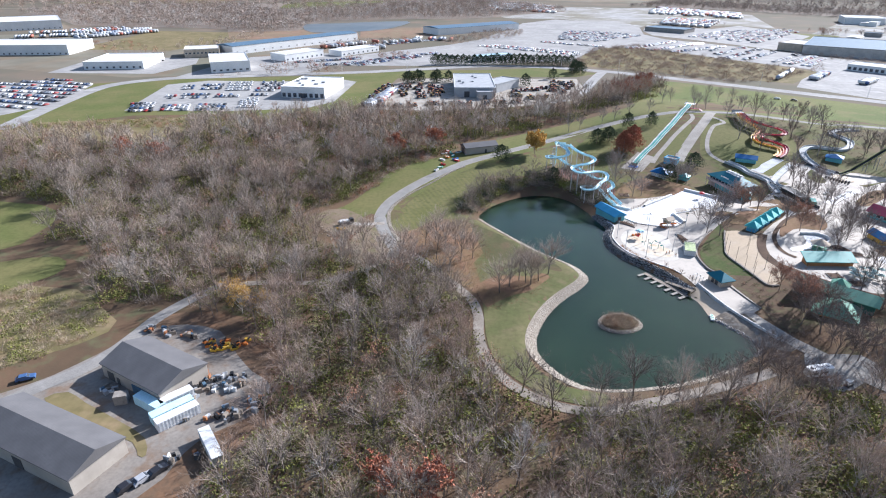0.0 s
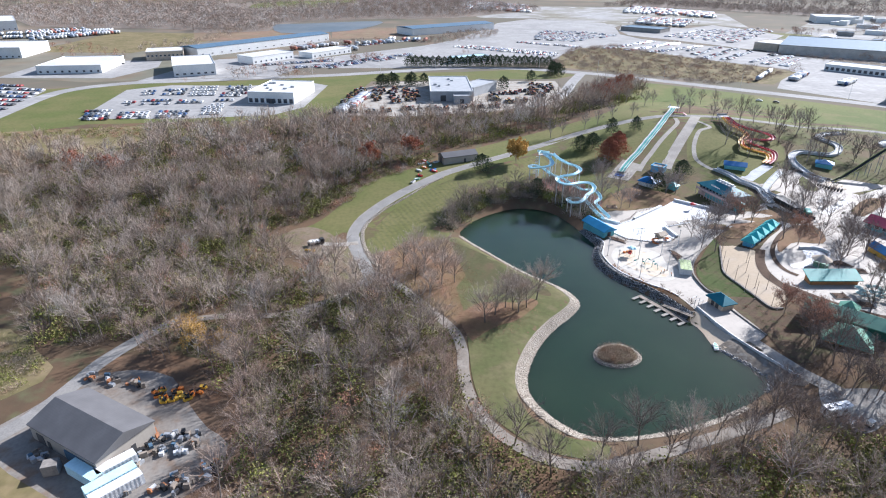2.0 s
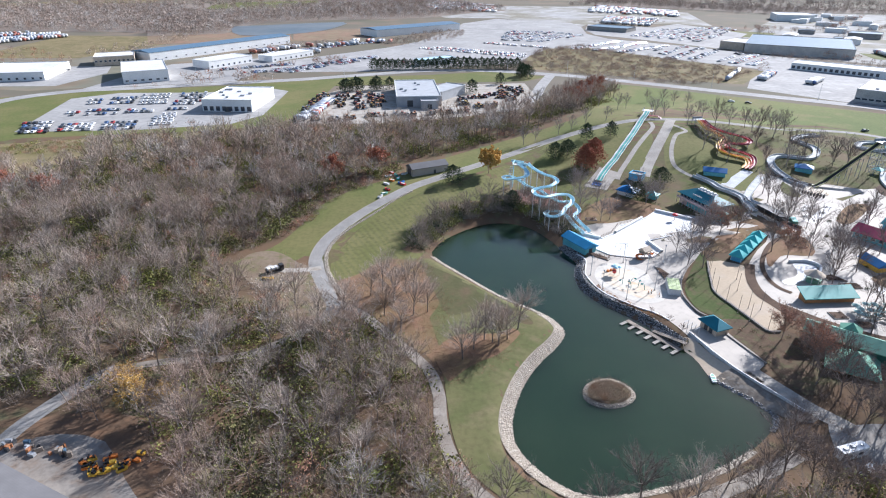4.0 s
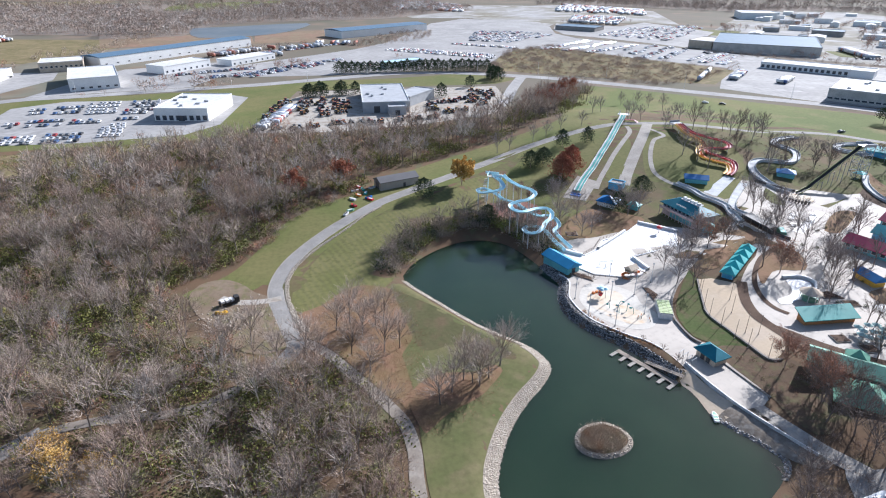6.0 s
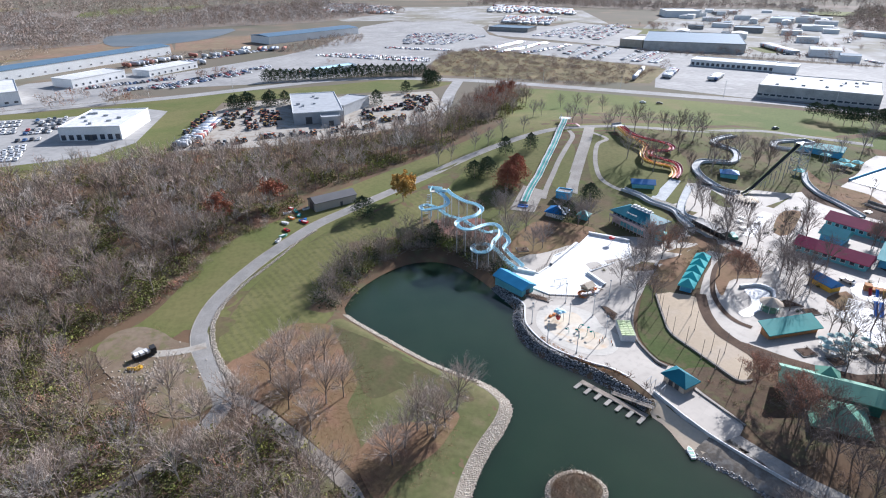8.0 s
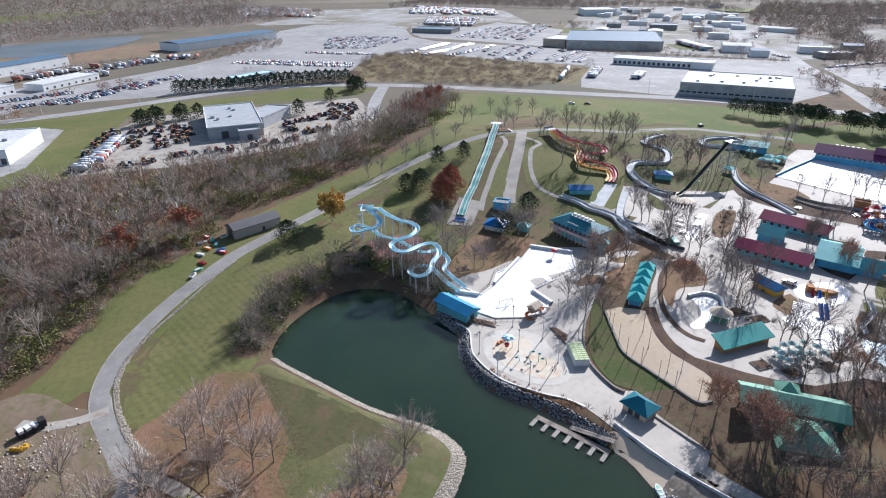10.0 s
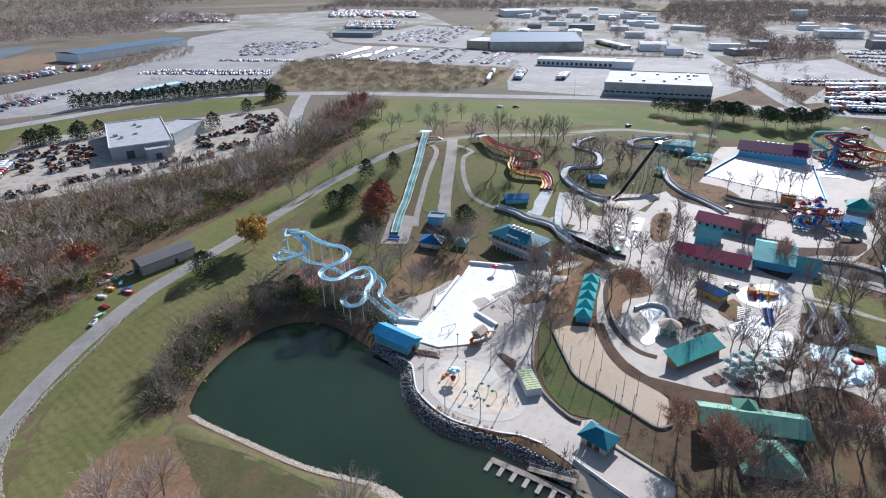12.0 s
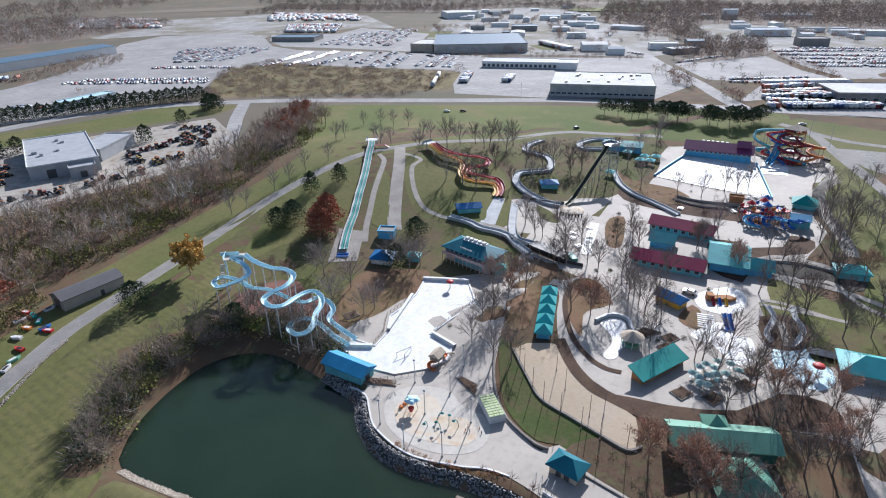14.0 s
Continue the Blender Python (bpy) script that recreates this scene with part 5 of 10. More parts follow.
grove(tree_thing("oak", "russet-leaved oak beside the green roof", 110, 12, 420, 0.40, M["bark_brown"], 0.006, M["russet_dull"], 6500, 0.0105), [(103.5, 171.5), (106.4, 163.6), (105, 158.4)], 9.6, 11.2, 10, "russet oaks")
grove(tree_thing("oak", "slim oak with thin rust-brown leaves", 117, 10, 420, 0.31, M["bark_brown"], 0.0055, M["russet_dull"], 2400, 0.010), [(140, 166), (148, 164), (143, 151), (192, 211), (221, 185), (133, 150), (152, 158)], 9.5, 12.5, 22, "russet oaks")
grove(tree_thing("oak", "broad oak with brown-red leaves", 111, 14, 400, 0.50, M["bark_brown"], 0.007, M["russet_dull"], 4200, 0.012), [(133, 219)], 12.5, 12.6, 11, "russet oaks")
grove(conifer_thing("cypress", "rust-red pyramidal cypress on the lawn", 112, 0.36, 4200, 0.026, 0.10, "russet", 0.25), [(85, 315), (91, 321), (87, 319)], 11.5, 14.5, 12, "rust-red cypresses")
grove(tree_thing("maple", "bare reddish maple by the slide", 113, 11, 300, 0.4, M["bark_brown"], 0.008, M["crimson"], 350, 0.015), [(60, 296), (160, 326), (258, 326), (64, 291)], 8, 10, 13, "red maples")
grove(tree_thing("tree", "round golden-leaved tree beside the road", 114, 14, 260, 0.50, M["bark_brown"], 0.008, M["gold"], 6500, 0.036, 0.15), [(36, 307)], 11.5, 12, 14, "golden trees")
grove(tree_thing("tree", "thin golden-leaved tree behind the yard", 116, 12, 240, 0.42, M["bark_pale"], 0.008, M["gold"], 2600, 0.017, 0.2), [(-73, 158), (-68, 152), (-60, 150)], 9, 11.5, 21, "golden trees")
grove(tree_thing("tree", "woodland oak with rust-red leaves", 115, 12, 200, 0.38, M["bark_brown"], 0.008, M["russet"], 1700, 0.03, 0.2), [(-18, 312), (-180, 290), (-158, 283), (-36, 300), (109, 449), (127, 488), (139, 500), (135, 465), (123, 455), (115, 440), (131, 476), (141, 488), (118, 462), (146, 500), (-14, 85), (-5, 82)], 10, 13, 15, "rust-leaved oaks")
grove(conifer_thing("pine", "dark green broad conifer beside the road", 120, 0.40, 3600, 0.026, 0.05, "pine", 0.6), [(18, 296), (73, 328), (80, 331), (117, 297), (42, 273), (101, 283)], 8, 10.5, 16, "dark conifers")
grove(conifer_thing("pine", "dark green conifer by the slide lawn", 121, 0.34, 2600, 0.026, 0.08, "pine", 0.35), [(109, 352), (95, 350)], 8, 9.5, 17, "dark conifers")
HEDGE = [(313, 390), (316, 381), (318, 371), (321, 368), (328, 367), (330, 358), (332, 355), (335, 349), (340, 346), (344, 333), (348, 330), (352, 325), (357, 321), (367, 320), (379, 322), (338, 352), (346, 336), (361, 325), (372, 322)]
grove(conifer_thing("pine", "tall dark pine with bare lower trunk", 122, 0.38, 1700, 0.033, 0.3, "pine", 0.85), HEDGE, 10, 13.5, 18, "row of pines")
grove(conifer_thing("pine", "dark evergreen in the roadside hedge", 123, 0.36, 900, 0.045, 0.02, "pine", 0.7), [(-35 + i * 5.6, 610 + (i % 3) * 1.5 - 0.01 * (i - 12) ** 2) for i in range(25)] + [(98, 570), (101, 560), (95, 565), (102, 575), (-53, 506), (-51, 508), (-44, 510), (-42, 512), (-30, 512), (-28, 513), (-18, 516), (46, 498), (73, 534)], 9.5, 12, 19, "evergreen hedge")

# ---- park buildings ----
def ribmat(key, name, col, rough=0.5):
    M[key] = ribbed(name, col, radians(60), 0.5, rough)


ribmat("teal", "teal_roof", (0.02, 0.27, 0.245))
ribmat("tealblue", "blue_green_roof", (0.025, 0.17, 0.215))
ribmat("blue", "blue_roof", (0.02, 0.16, 0.40))
ribmat("poolblue", "pool_blue_roof", (0.05, 0.29, 0.50))
ribmat("aqua", "aqua_roof", (0.09, 0.44, 0.44))
ribmat("kiosktop", "weathered_teal_roof", (0.09, 0.36, 0.37))
ribmat("maroon", "crimson_roof", (0.40, 0.055, 0.11))
ribmat("purple", "plum_roof", (0.20, 0.05, 0.13))
ribmat("green", "green_metal_roof", (0.17, 0.36, 0.26))
ribmat("greyroof", "grey_brown_metal_roof", (0.145, 0.14, 0.14))
ribmat("paleroof", "pale_grey_metal_roof", (0.40, 0.41, 0.42), 0.7)
ribmat("bluefar", "slate_blue_roof", (0.10, 0.17, 0.24), 0.75)
M["tan"] = ribbed("tan_metal_wall", (0.40, 0.36, 0.31), radians(20), 0.6)
M["cream"] = surf("cream_render", (0.55, 0.46, 0.36), None, 0.8, 0.3, 2.0)
M["pink"] = surf("pale_pink_boards", (0.60, 0.46, 0.44), None, 0.7, 0.3, 2.0)
M["white"] = surf("white_wall", (0.76, 0.76, 0.75), (0.68, 0.68, 0.67), 0.6, 0.08, 1.2, grime=0.2)
M["whiteroof"] = surf("white_roof_membrane", (0.66, 0.655, 0.64), (0.55, 0.545, 0.53), 0.85, 0.05, 0.4, grime=0.35)
M["sky"] = surf("sky_blue_boards", (0.10, 0.42, 0.66), None, 0.6, 0.3, 2.0)
M["aquawall"] = surf("aqua_boards", (0.16, 0.48, 0.52), None, 0.7, 0.3, 2.0)
M["hallwall"] = surf("dark_green_boards", (0.05, 0.15, 0.12), None, 0.8, 0.3, 2.0)
M["orange"] = surf("orange_brown_wall", (0.48, 0.24, 0.11), None, 0.8, 0.3, 2.0)
M["brick"] = surf("grey_brown_block", (0.33, 0.31, 0.29), None, 0.85, 0.2, 1.5)
M["officewall"] = surf("pale_office_panels", (0.50, 0.48, 0.45), None, 0.85, 0.2, 1.5)
M["wood"] = surf("weathered_timber", (0.33, 0.28, 0.23), (0.25, 0.21, 0.17), 0.9, 0.6, 3.0)
M["red"] = surf("red_gelcoat", (0.60, 0.03, 0.035), None, 0.55, 0.4, 2.0)
M["darkred"] = surf("dark_red_gelcoat", (0.32, 0.02, 0.045), None, 0.55, 0.4, 2.0)
M["rust"] = surf("rusty_paint", (0.46, 0.20, 0.09), (0.34, 0.16, 0.09), 0.8, 0.5, 2.0)
M["wornyellow"] = surf("worn_yellow_paint", (0.42, 0.29, 0.08), (0.32, 0.22, 0.08), 0.7, 0.5, 2.0)
M["wornred"] = surf("worn_red_paint", (0.40, 0.10, 0.07), (0.2, 0.06, 0.05), 0.7, 0.5, 2.0)
M["yellow"] = surf("yellow_gelcoat", (0.78, 0.46, 0.05), None, 0.55, 0.4, 2.0)
M["orangegel"] = surf("orange_gelcoat", (0.72, 0.22, 0.04), None, 0.55, 0.4, 2.0)
M["flume"] = surf("light_blue_gelcoat", (0.50, 0.74, 0.81), (0.56, 0.78, 0.84), 0.5, 0.3, 1.5, grime=0.2)
M["flumewhite"] = surf("pale_flume_gelcoat", (0.56, 0.57, 0.56), (0.44, 0.45, 0.45), 0.8, 0.3, 1.5)
M["deepblue"] = surf("deep_blue_gelcoat", (0.02, 0.16, 0.52), None, 0.5, 0.4, 2.0)
M["slidegreen"] = surf("dark_teal_gelcoat", (0.02, 0.30, 0.27), None, 0.55, 0.4, 2.0)
M["olive"] = surf("olive_slide_shell", (0.30, 0.31, 0.10), None, 0.5, 0.4, 2.0)
M["black"] = surf("black_rubber", (0.02, 0.02, 0.022), None, 0.7, 0.5, 2.0)
M["aquapool"] = surf("pale_aqua_pool_paint", (0.42, 0.66, 0.74), (0.56, 0.74, 0.79), 0.5, 0.15, 0.8, grime=0.15)
M["brickwall"] = surf("stacked_block_wall", (0.30, 0.27, 0.24), (0.2, 0.18, 0.16), 0.9, 0.4, 2.0)

cafe = house("pool_cafe", "two-storey pool cafe with blue-green hipped roof", "building", (118.6, 278), (124.4, 259.6), 9.5, 5.6, "hip", 2.3, M["pink"], M["tealblue"], 1.1, wins=(9, 1.3, 1.3, 3.5), z=2.6)
for i in range(6):
    bm = bmesh.new()
    box(bm, -4 + i * 2.0, -0.06, 0.1, 1.8, 0.14, 2.6)
    part("shutter", bm, M["aquawall"], cafe, "pale aqua roller shutter")
for i in range(11):
    bm = bmesh.new()
    rod(bm, (-9.4 + i * 1.88, -1.9, 0), (-9.4 + i * 1.88, -1.9, 3.0), 0.12)
    part("post", bm, M["pink"], cafe)
bm = bmesh.new()
box(bm, 0, -1.0, 3.0, 19.4, 2.0, 0.25)
box(bm, 0, -1.95, 3.25, 19.4, 0.1, 0.9)
part("balcony", bm, M["pink"], cafe, "pink balcony with solid rail")
bm = bmesh.new()
box(bm, 0.5, 5.2, 7.5, 9.5, 2.6, 0.35)
for i in range(5):
    box(bm, -3.4 + i * 1.9, 5.2, 7.8, 1.1, 1.2, 0.7)
part("roof_plant", bm, M["whitetrim"], cafe, "white rooftop units")
bm = bmesh.new()
for i in range(10):
    box(bm, -2.4 + i * 0.55, 0.1, 6.25, 0.36, 0.12, 0.5)
part("sign", bm, M["whitetrim"], cafe, "white bar lettering on the roof edge")
house("cafe_annex", "small green-roofed annex beside the cafe", "building", (126, 257.5), (129, 255.5), 3.0, 2.6, "pyramid", 1.0, M["aquawall"], M["teal"], 0.4, z=2.8)
house("pump_house", "pool pump house with bright blue roof", "building", (57.2, 241), (62.8, 229.8), 5.2, 3.2, "gable", 1.3, M["aquawall"], M["poolblue"], 0.7, doors=((0.5, "right", 1.6, 2.2),), z=1.5)
for i in range(5):
    u = (i + 0.5) / 5
    cx, cy = 112.4 + 19.6 * u, 216.6 + 19.4 * u
    cab = thing("cabana", cx, cy, radians(44.6), "small cabana with teal gabled roof beside the sand", "cabana", "row of teal cabanas")
    bm = bmesh.new()
    for a in (-1.6, 1.6):
        for b in (-1.7, 1.7):
            rod(bm, (a, b, -0.3), (a, b, 2.3), 0.1)
    part("post", bm, M["whitetrim"], cab)
    bm = bmesh.new()
    box(bm, 0, -1.75, -0.3, 3.3, 0.1, 2.4)
    box(bm, -1.62, 0, -0.3, 0.1, 3.4, 2.4)
    part("wall", bm, M["sky"], cab)
    rb = roof_bm("pyramid", 4.3, 4.6, 2.3, 1.9, 0.2)
    bmesh.ops.translate(rb, verts=rb.verts, vec=(0, -2.3, 0))
    part("roof", rb, M["aqua"], cab)
house("boathouse", "cream boat rental hut with dark teal hipped roof", "building", (84.6, 181.6), (86.6, 175.6), 4.5, 2.9, "hip", 1.5, M["cream"], M["tealblue"], 0.7, doors=((0.35, "front", 1.2, 2.1), (0.65, "front", 1.2, 2.1)), z=1.6)
hall = house("picnic_hall", "long picnic hall with weathered green metal roof", "building", (108.0, 168.9), (123.8, 155.8), 6.4, 4.9, "gable", 1.5, M["hallwall"], M["green"], 1.0, z=3.2)
bm = bmesh.new()
box(bm, -0.6, 6.6, 0.2, 4.0, 3.6, 4.6)
part("porch", bm, M["orange"], hall)
bm = roof_bm("pyramid", 4.6, 4.6, 5.4, 2.0, 0.4)
bmesh.ops.translate(bm, verts=bm.verts, vec=(-0.6, 4.4, 0))
part("porch_roof", bm, M["green"], hall, "pyramid roof over the porch")
house("picnic_wing", "square wing of the hall with pale green pyramid roof", "building", (106.9, 156.8), (115.6, 150.6), 10.0, 2.6, "pyramid", 3.2, M["orange"], M["green"], 0.9, z=3.0)
house("snack_pavilion", "snack pavilion with bright teal lean-to metal roof", "pavilion", (120.5, 188.4), (136.4, 188.6), 3.4, 2.3, "shed", 1.2, M["orange"], M["teal"], 0.9)
house("gift_shop", "long shop building with crimson metal roof", "building", (168.5, 235.3), (179.5, 215.6), 7.5, 3.2, "gable", 1.9, M["aquawall"], M["maroon"], 0.9, wins=(8, 1.4, 1.2, 1.0), group="crimson-roofed shops")
house("gift_shop", "long shop building with crimson metal roof", "building", (196.5, 251.5), (205.9, 231.3), 8.0, 3.4, "gable", 2.0, M["aquawall"], M["maroon"], 0.9, wins=(8, 1.4, 1.2, 1.0), group="crimson-roofed shops")
house("ticket_kiosk", "square kiosk with teal pyramid roof between the shops", "building", (184.6, 241.2), (188.2, 234.4), 7.5, 3.2, "gable", 2.0, M["sky"], M["kiosktop"], 0.8)
house("restaurant", "large restaurant with aqua cross-gabled roof", "building", (186.6, 217.6), (192.8, 208.4), 17, 3.6, "gable", 2.9, M["sky"], M["aqua"], 1.0)
house("restaurant_wing", "side wing of the restaurant with aqua gabled roof", "building", (193.5, 209.0), (198.0, 202.6), 7.0, 3.2, "gable", 2.0, M["sky"], M["aqua"], 0.8)
wave = house("wave_building", "long wave pool building with plum roof", "building", (285.2, 304.4), (302.2, 278.2), 11, 5.6, "gable", 2.8, M["sky"], M["purple"], 1.2, wins=(14, 1.3, 1.2, 3.6))
bm = roof_bm("gable", 6, 8, 9.0, 2.2, 0.3)
bmesh.ops.translate(bm, verts=bm.verts, vec=(11.5, 1.5, -1.0))
part("roof_gable", bm, M["purple"], wave, "plum gabled roof box")
bm = bmesh.new()
for i in range(6):
    box(bm, -8 + i * 2.3, 6.4, 7.9, 1.2, 1.0, 0.7)
part("roof_unit", bm, M["whitetrim"], wave, "white rooftop units")
house("bath_kiosk", "round-looking kiosk with teal roof among bushes", "building", (263, 233), (267, 226), 7, 3.0, "pyramid", 2.4, M["aquawall"], M["teal"], 0.9)
house("store_shed", "blue shed with pale blue roof", "building", (243, 222.5), (246.5, 217), 6.5, 3.6, "gable", 1.4, M["aquawall"], M["sky"], 0.4)
house("deck_kiosk", "orange drinks kiosk on the wave pool deck", "building", (246.5, 251.5), (249.5, 247.0), 3.2, 2.6, "flat", 0.4, M["orange"], M["orange"], 0.3)
house("shade_pavilion", "pavilion with bright blue roof by the slide pool", "pavilion", (140.5, 303.0), (149.3, 299.2), 5.0, 2.6, "gable", 1.2, M["aquawall"], M["blue"], 0.6)
house("gazebo", "white gazebo with blue pyramid roof", "pavilion", (93.6, 288.6), (99.2, 283.4), 6.5, 2.8, "pyramid", 1.9, M["whitetrim"], M["blue"], 0.6)
house("kiosk", "little kiosk with aqua pyramid roof", "building", (105.5, 283.2), (108.4, 280.2), 3.5, 2.4, "pyramid", 1.2, M["aquawall"], M["aqua"], 0.5)
house("service_hut", "flat-roofed aqua service hut above the gazebo", "building", (103.5, 302.6), (108.2, 298.8), 5.0, 3.0, "flat", 0.5, M["sky"], M["brick"], 0.2)
house("toddler_hut", "yellow-green hut with blue roof", "building", (156.2, 214.4), (157.0, 206.4), 4.2, 2.6, "gable", 1.2, M["yellow"], M["blue"], 0.6)
house("river_hut", "aqua hut with blue roof beside the lazy river", "building", (187.8, 306.0), (194.0, 302.0), 5.5, 2.8, "pyramid", 1.3, M["aquawall"], M["blue"], 0.5)
house("entry_pavilion", "pavilion with aqua and dark blue roof at the park edge", "pavilion", (164.0, 163.0), (171.5, 152.0), 9.0, 3.2, "hip", 2.2, M["brick"], M["aqua"], 0.9)
house("edge_kiosk", "small kiosk with aqua roof under bare trees", "building", (216, 191), (222, 184), 6.0, 2.8, "hip", 1.5, M["aquawall"], M["aqua"], 0.6)
house("slide_station", "aqua start house on the slide hill", "building", (253.0, 331.6), (265.0, 316.8), 9, 4.0, "gable", 1.6, M["sky"], M["aqua"], 0.8)
house("store_barn", "long grey-brown metal storage barn beside the road", "barn", (-0.6, 303.2), (16.6, 310.6), 7.6, 3.8, "gable", 1.6, M["tan"], M["greyroof"], 0.3, doors=((0.62, "front", 1.1, 2.1), (0.5, "left", 3.6, 3.2)))
house("workshop_shed", "tan metal workshop with grey roof in the service yard", "shed", (-93.4, 119.9), (-72.4, 108.8), 14.0, 4.4, "gable", 2.4, M["tan"], M["greyroof"], 0.3, doors=((0.15, "front", 2.6, 2.8), (0.28, "front", 1.1, 2.1), (0.42, "right", 1.0, 2.1), (0.6, "right", 1.0, 2.1)))
house("store_shed", "large tan metal shed with grey roof in the service yard", "shed", (-110.0, 95.2), (-77.8, 82.0), 13.0, 4.6, "gable", 2.3, M["tan"], M["greyroof"], 0.3, doors=((0.5, "front", 3.0, 3.0),))

# ---- buildings beyond the park ----
def units(ob, L, depth, z, n, seed):
    """Rooftop units on a flat roof."""
    r = random.Random(seed)
    for _ in range(n):
        bm = bmesh.new()
        box(bm, r.uniform(-0.4, 0.4) * L, r.uniform(0.15, 0.85) * depth, z, r.uniform(1.5, 3), r.uniform(1.5, 2.5), r.uniform(0.8, 1.4))
        part("roof_unit", bm, M["metalgrey"], ob)


b = house("dealer_showroom", "white flat-roofed car dealership", "building", (-142, 444), (-108, 440), 46, 7.5, "flat", 0, M["white"], M["whiteroof"], 0.1, wins=(8, 2.6, 3.0, 0.4), doors=((0.5, "front", 4, 3.5),))
units(b, 34, 46, 7.8, 8, 1)
b = house("machinery_dealer", "pale grey flat-roofed metal machinery dealership", "building", (-11, 451), (20, 452.5), 62, 6.8, "flat", 0, M["paleroof"], M["paleroof"], 0.2, doors=((0.3, "front", 4, 4.5), (0.5, "right", 4, 4.5)), trim=M["white"])
units(b, 31, 62, 7.1, 5, 9)
house("machinery_porch", "low pale front block of the machinery dealership", "building", (6, 443.6), (17.6, 444.2), 7.2, 5.0, "flat", 0, M["paleroof"], M["paleroof"], 0.2, doors=((0.5, "front", 3, 3.2),))
house("machinery_annex", "pale grey annex of the machinery dealership", "building", (21.2, 468.4), (40.4, 496), 16, 6.2, "flat", 0, M["paleroof"], M["paleroof"], 0.2)
b = house("office_block", "large white-roofed office building with window bands", "building", (323, 456), (376, 402), 56, 8.5, "flat", 0, M["officewall"], M["whiteroof"], 0.2, wins=(18, 3.2, 1.3, 1.6))
units(b, 72, 54, 8.8, 14, 2)
house("depot", "long white flat-roofed truck depot", "building", (361, 599), (411, 547), 26, 5, "flat", 0, M["white"], M["whiteroof"], 0.2, wins=(16, 2.6, 2.6, 0.6))
house("depot_annex", "white block at the end of the truck depot", "building", (408, 545), (421, 531), 22, 5.5, "flat", 0, M["white"], M["whiteroof"], 0.2)
house("trade_building", "low white hall among parked trucks", "building", (-140, 659), (-106, 705), 21, 5, "flat", 0, M["white"], M["whiteroof"], 0.2, wins=(8, 1.8, 1.6, 1), group="white trade buildings")
house("warehouse", "long white warehouse with slate-blue roof", "building", (-262, 664), (-150, 812), 30, 9, "gable", 1.6, M["white"], M["bluefar"], 0.3, wins=(16, 2.0, 0.9, 2.0), group="blue-roofed warehouses")
house("warehouse", "far white warehouse with slate-blue roof", "building", (-46, 872), (72, 962), 40, 9, "gable", 1.8, M["white"], M["bluefar"], 0.3, group="blue-roofed warehouses")
house("factory", "broad factory with dark blue-grey roof", "building", (374, 712), (463, 655), 108, 9, "flat", 0, M["officewall"], M["bluefar"], 0.3)
house("factory_store", "pale store beside the factory", "building", (362, 745), (380, 725), 44, 8, "flat", 0, M["cream"], M["whiteroof"], 0.2)
house("trade_building", "white trade building with blue-grey end", "building", (-238, 546), (-206, 560), 62, 9, "flat", 0, M["white"], M["whiteroof"], 0.2, wins=(6, 2.4, 1.3, 1.4), group="white trade buildings")
house("trade_building", "low white trade building", "building", (-366, 558), (-312, 566), 60, 6.5, "flat", 0, M["white"], M["whiteroof"], 0.2, wins=(9, 1.8, 1.6, 1), group="white trade buildings")
house("trade_building", "low white trade building with pale roof", "building", (-190, 618), (-160, 660), 24, 6.5, "flat", 0, M["white"], M["whiteroof"], 0.2, wins=(8, 1.8, 1.6, 1), group="white trade buildings")
house("trade_building", "small beige office building", "building", (-305, 639), (-272, 652), 34, 8, "flat", 0, M["cream"], M["whiteroof"], 0.2, wins=(9, 2, 1.6, 3.5), group="white trade buildings")
house("distribution_hall", "very large white distribution hall", "building", (-560, 640), (-442, 654), 60, 10, "flat", 0, M["white"], M["whiteroof"], 0.2, wins=(20, 1.6, 1.4, 0.8), group="white halls")
house("distribution_hall", "very large white distribution hall far off", "building", (-740, 850), (-628, 930), 110, 12, "flat", 0, M["white"], M["whiteroof"], 0.2, wins=(20, 1.6, 1.4, 0.8), group="white halls")
house("truck_hall", "grey flat-roofed truck hall", "building", (476, 326), (520, 288), 40, 7, "flat", 0, M["brick"], M["whiteroof"], 0.2, wins=(8, 3.5, 3.5, 0.3))
house("canopy_hall", "low hall with aqua-white roof behind the hedge", "building", (8, 628), (44, 650), 12, 5, "flat", 0, M["white"], M["aquapool"], 0.4)
house("service_hall", "low hall with slate-blue roof in the car lot", "building", (262, 956), (308, 916), 36, 5, "flat", 0, M["brick"], M["bluefar"], 0.3)
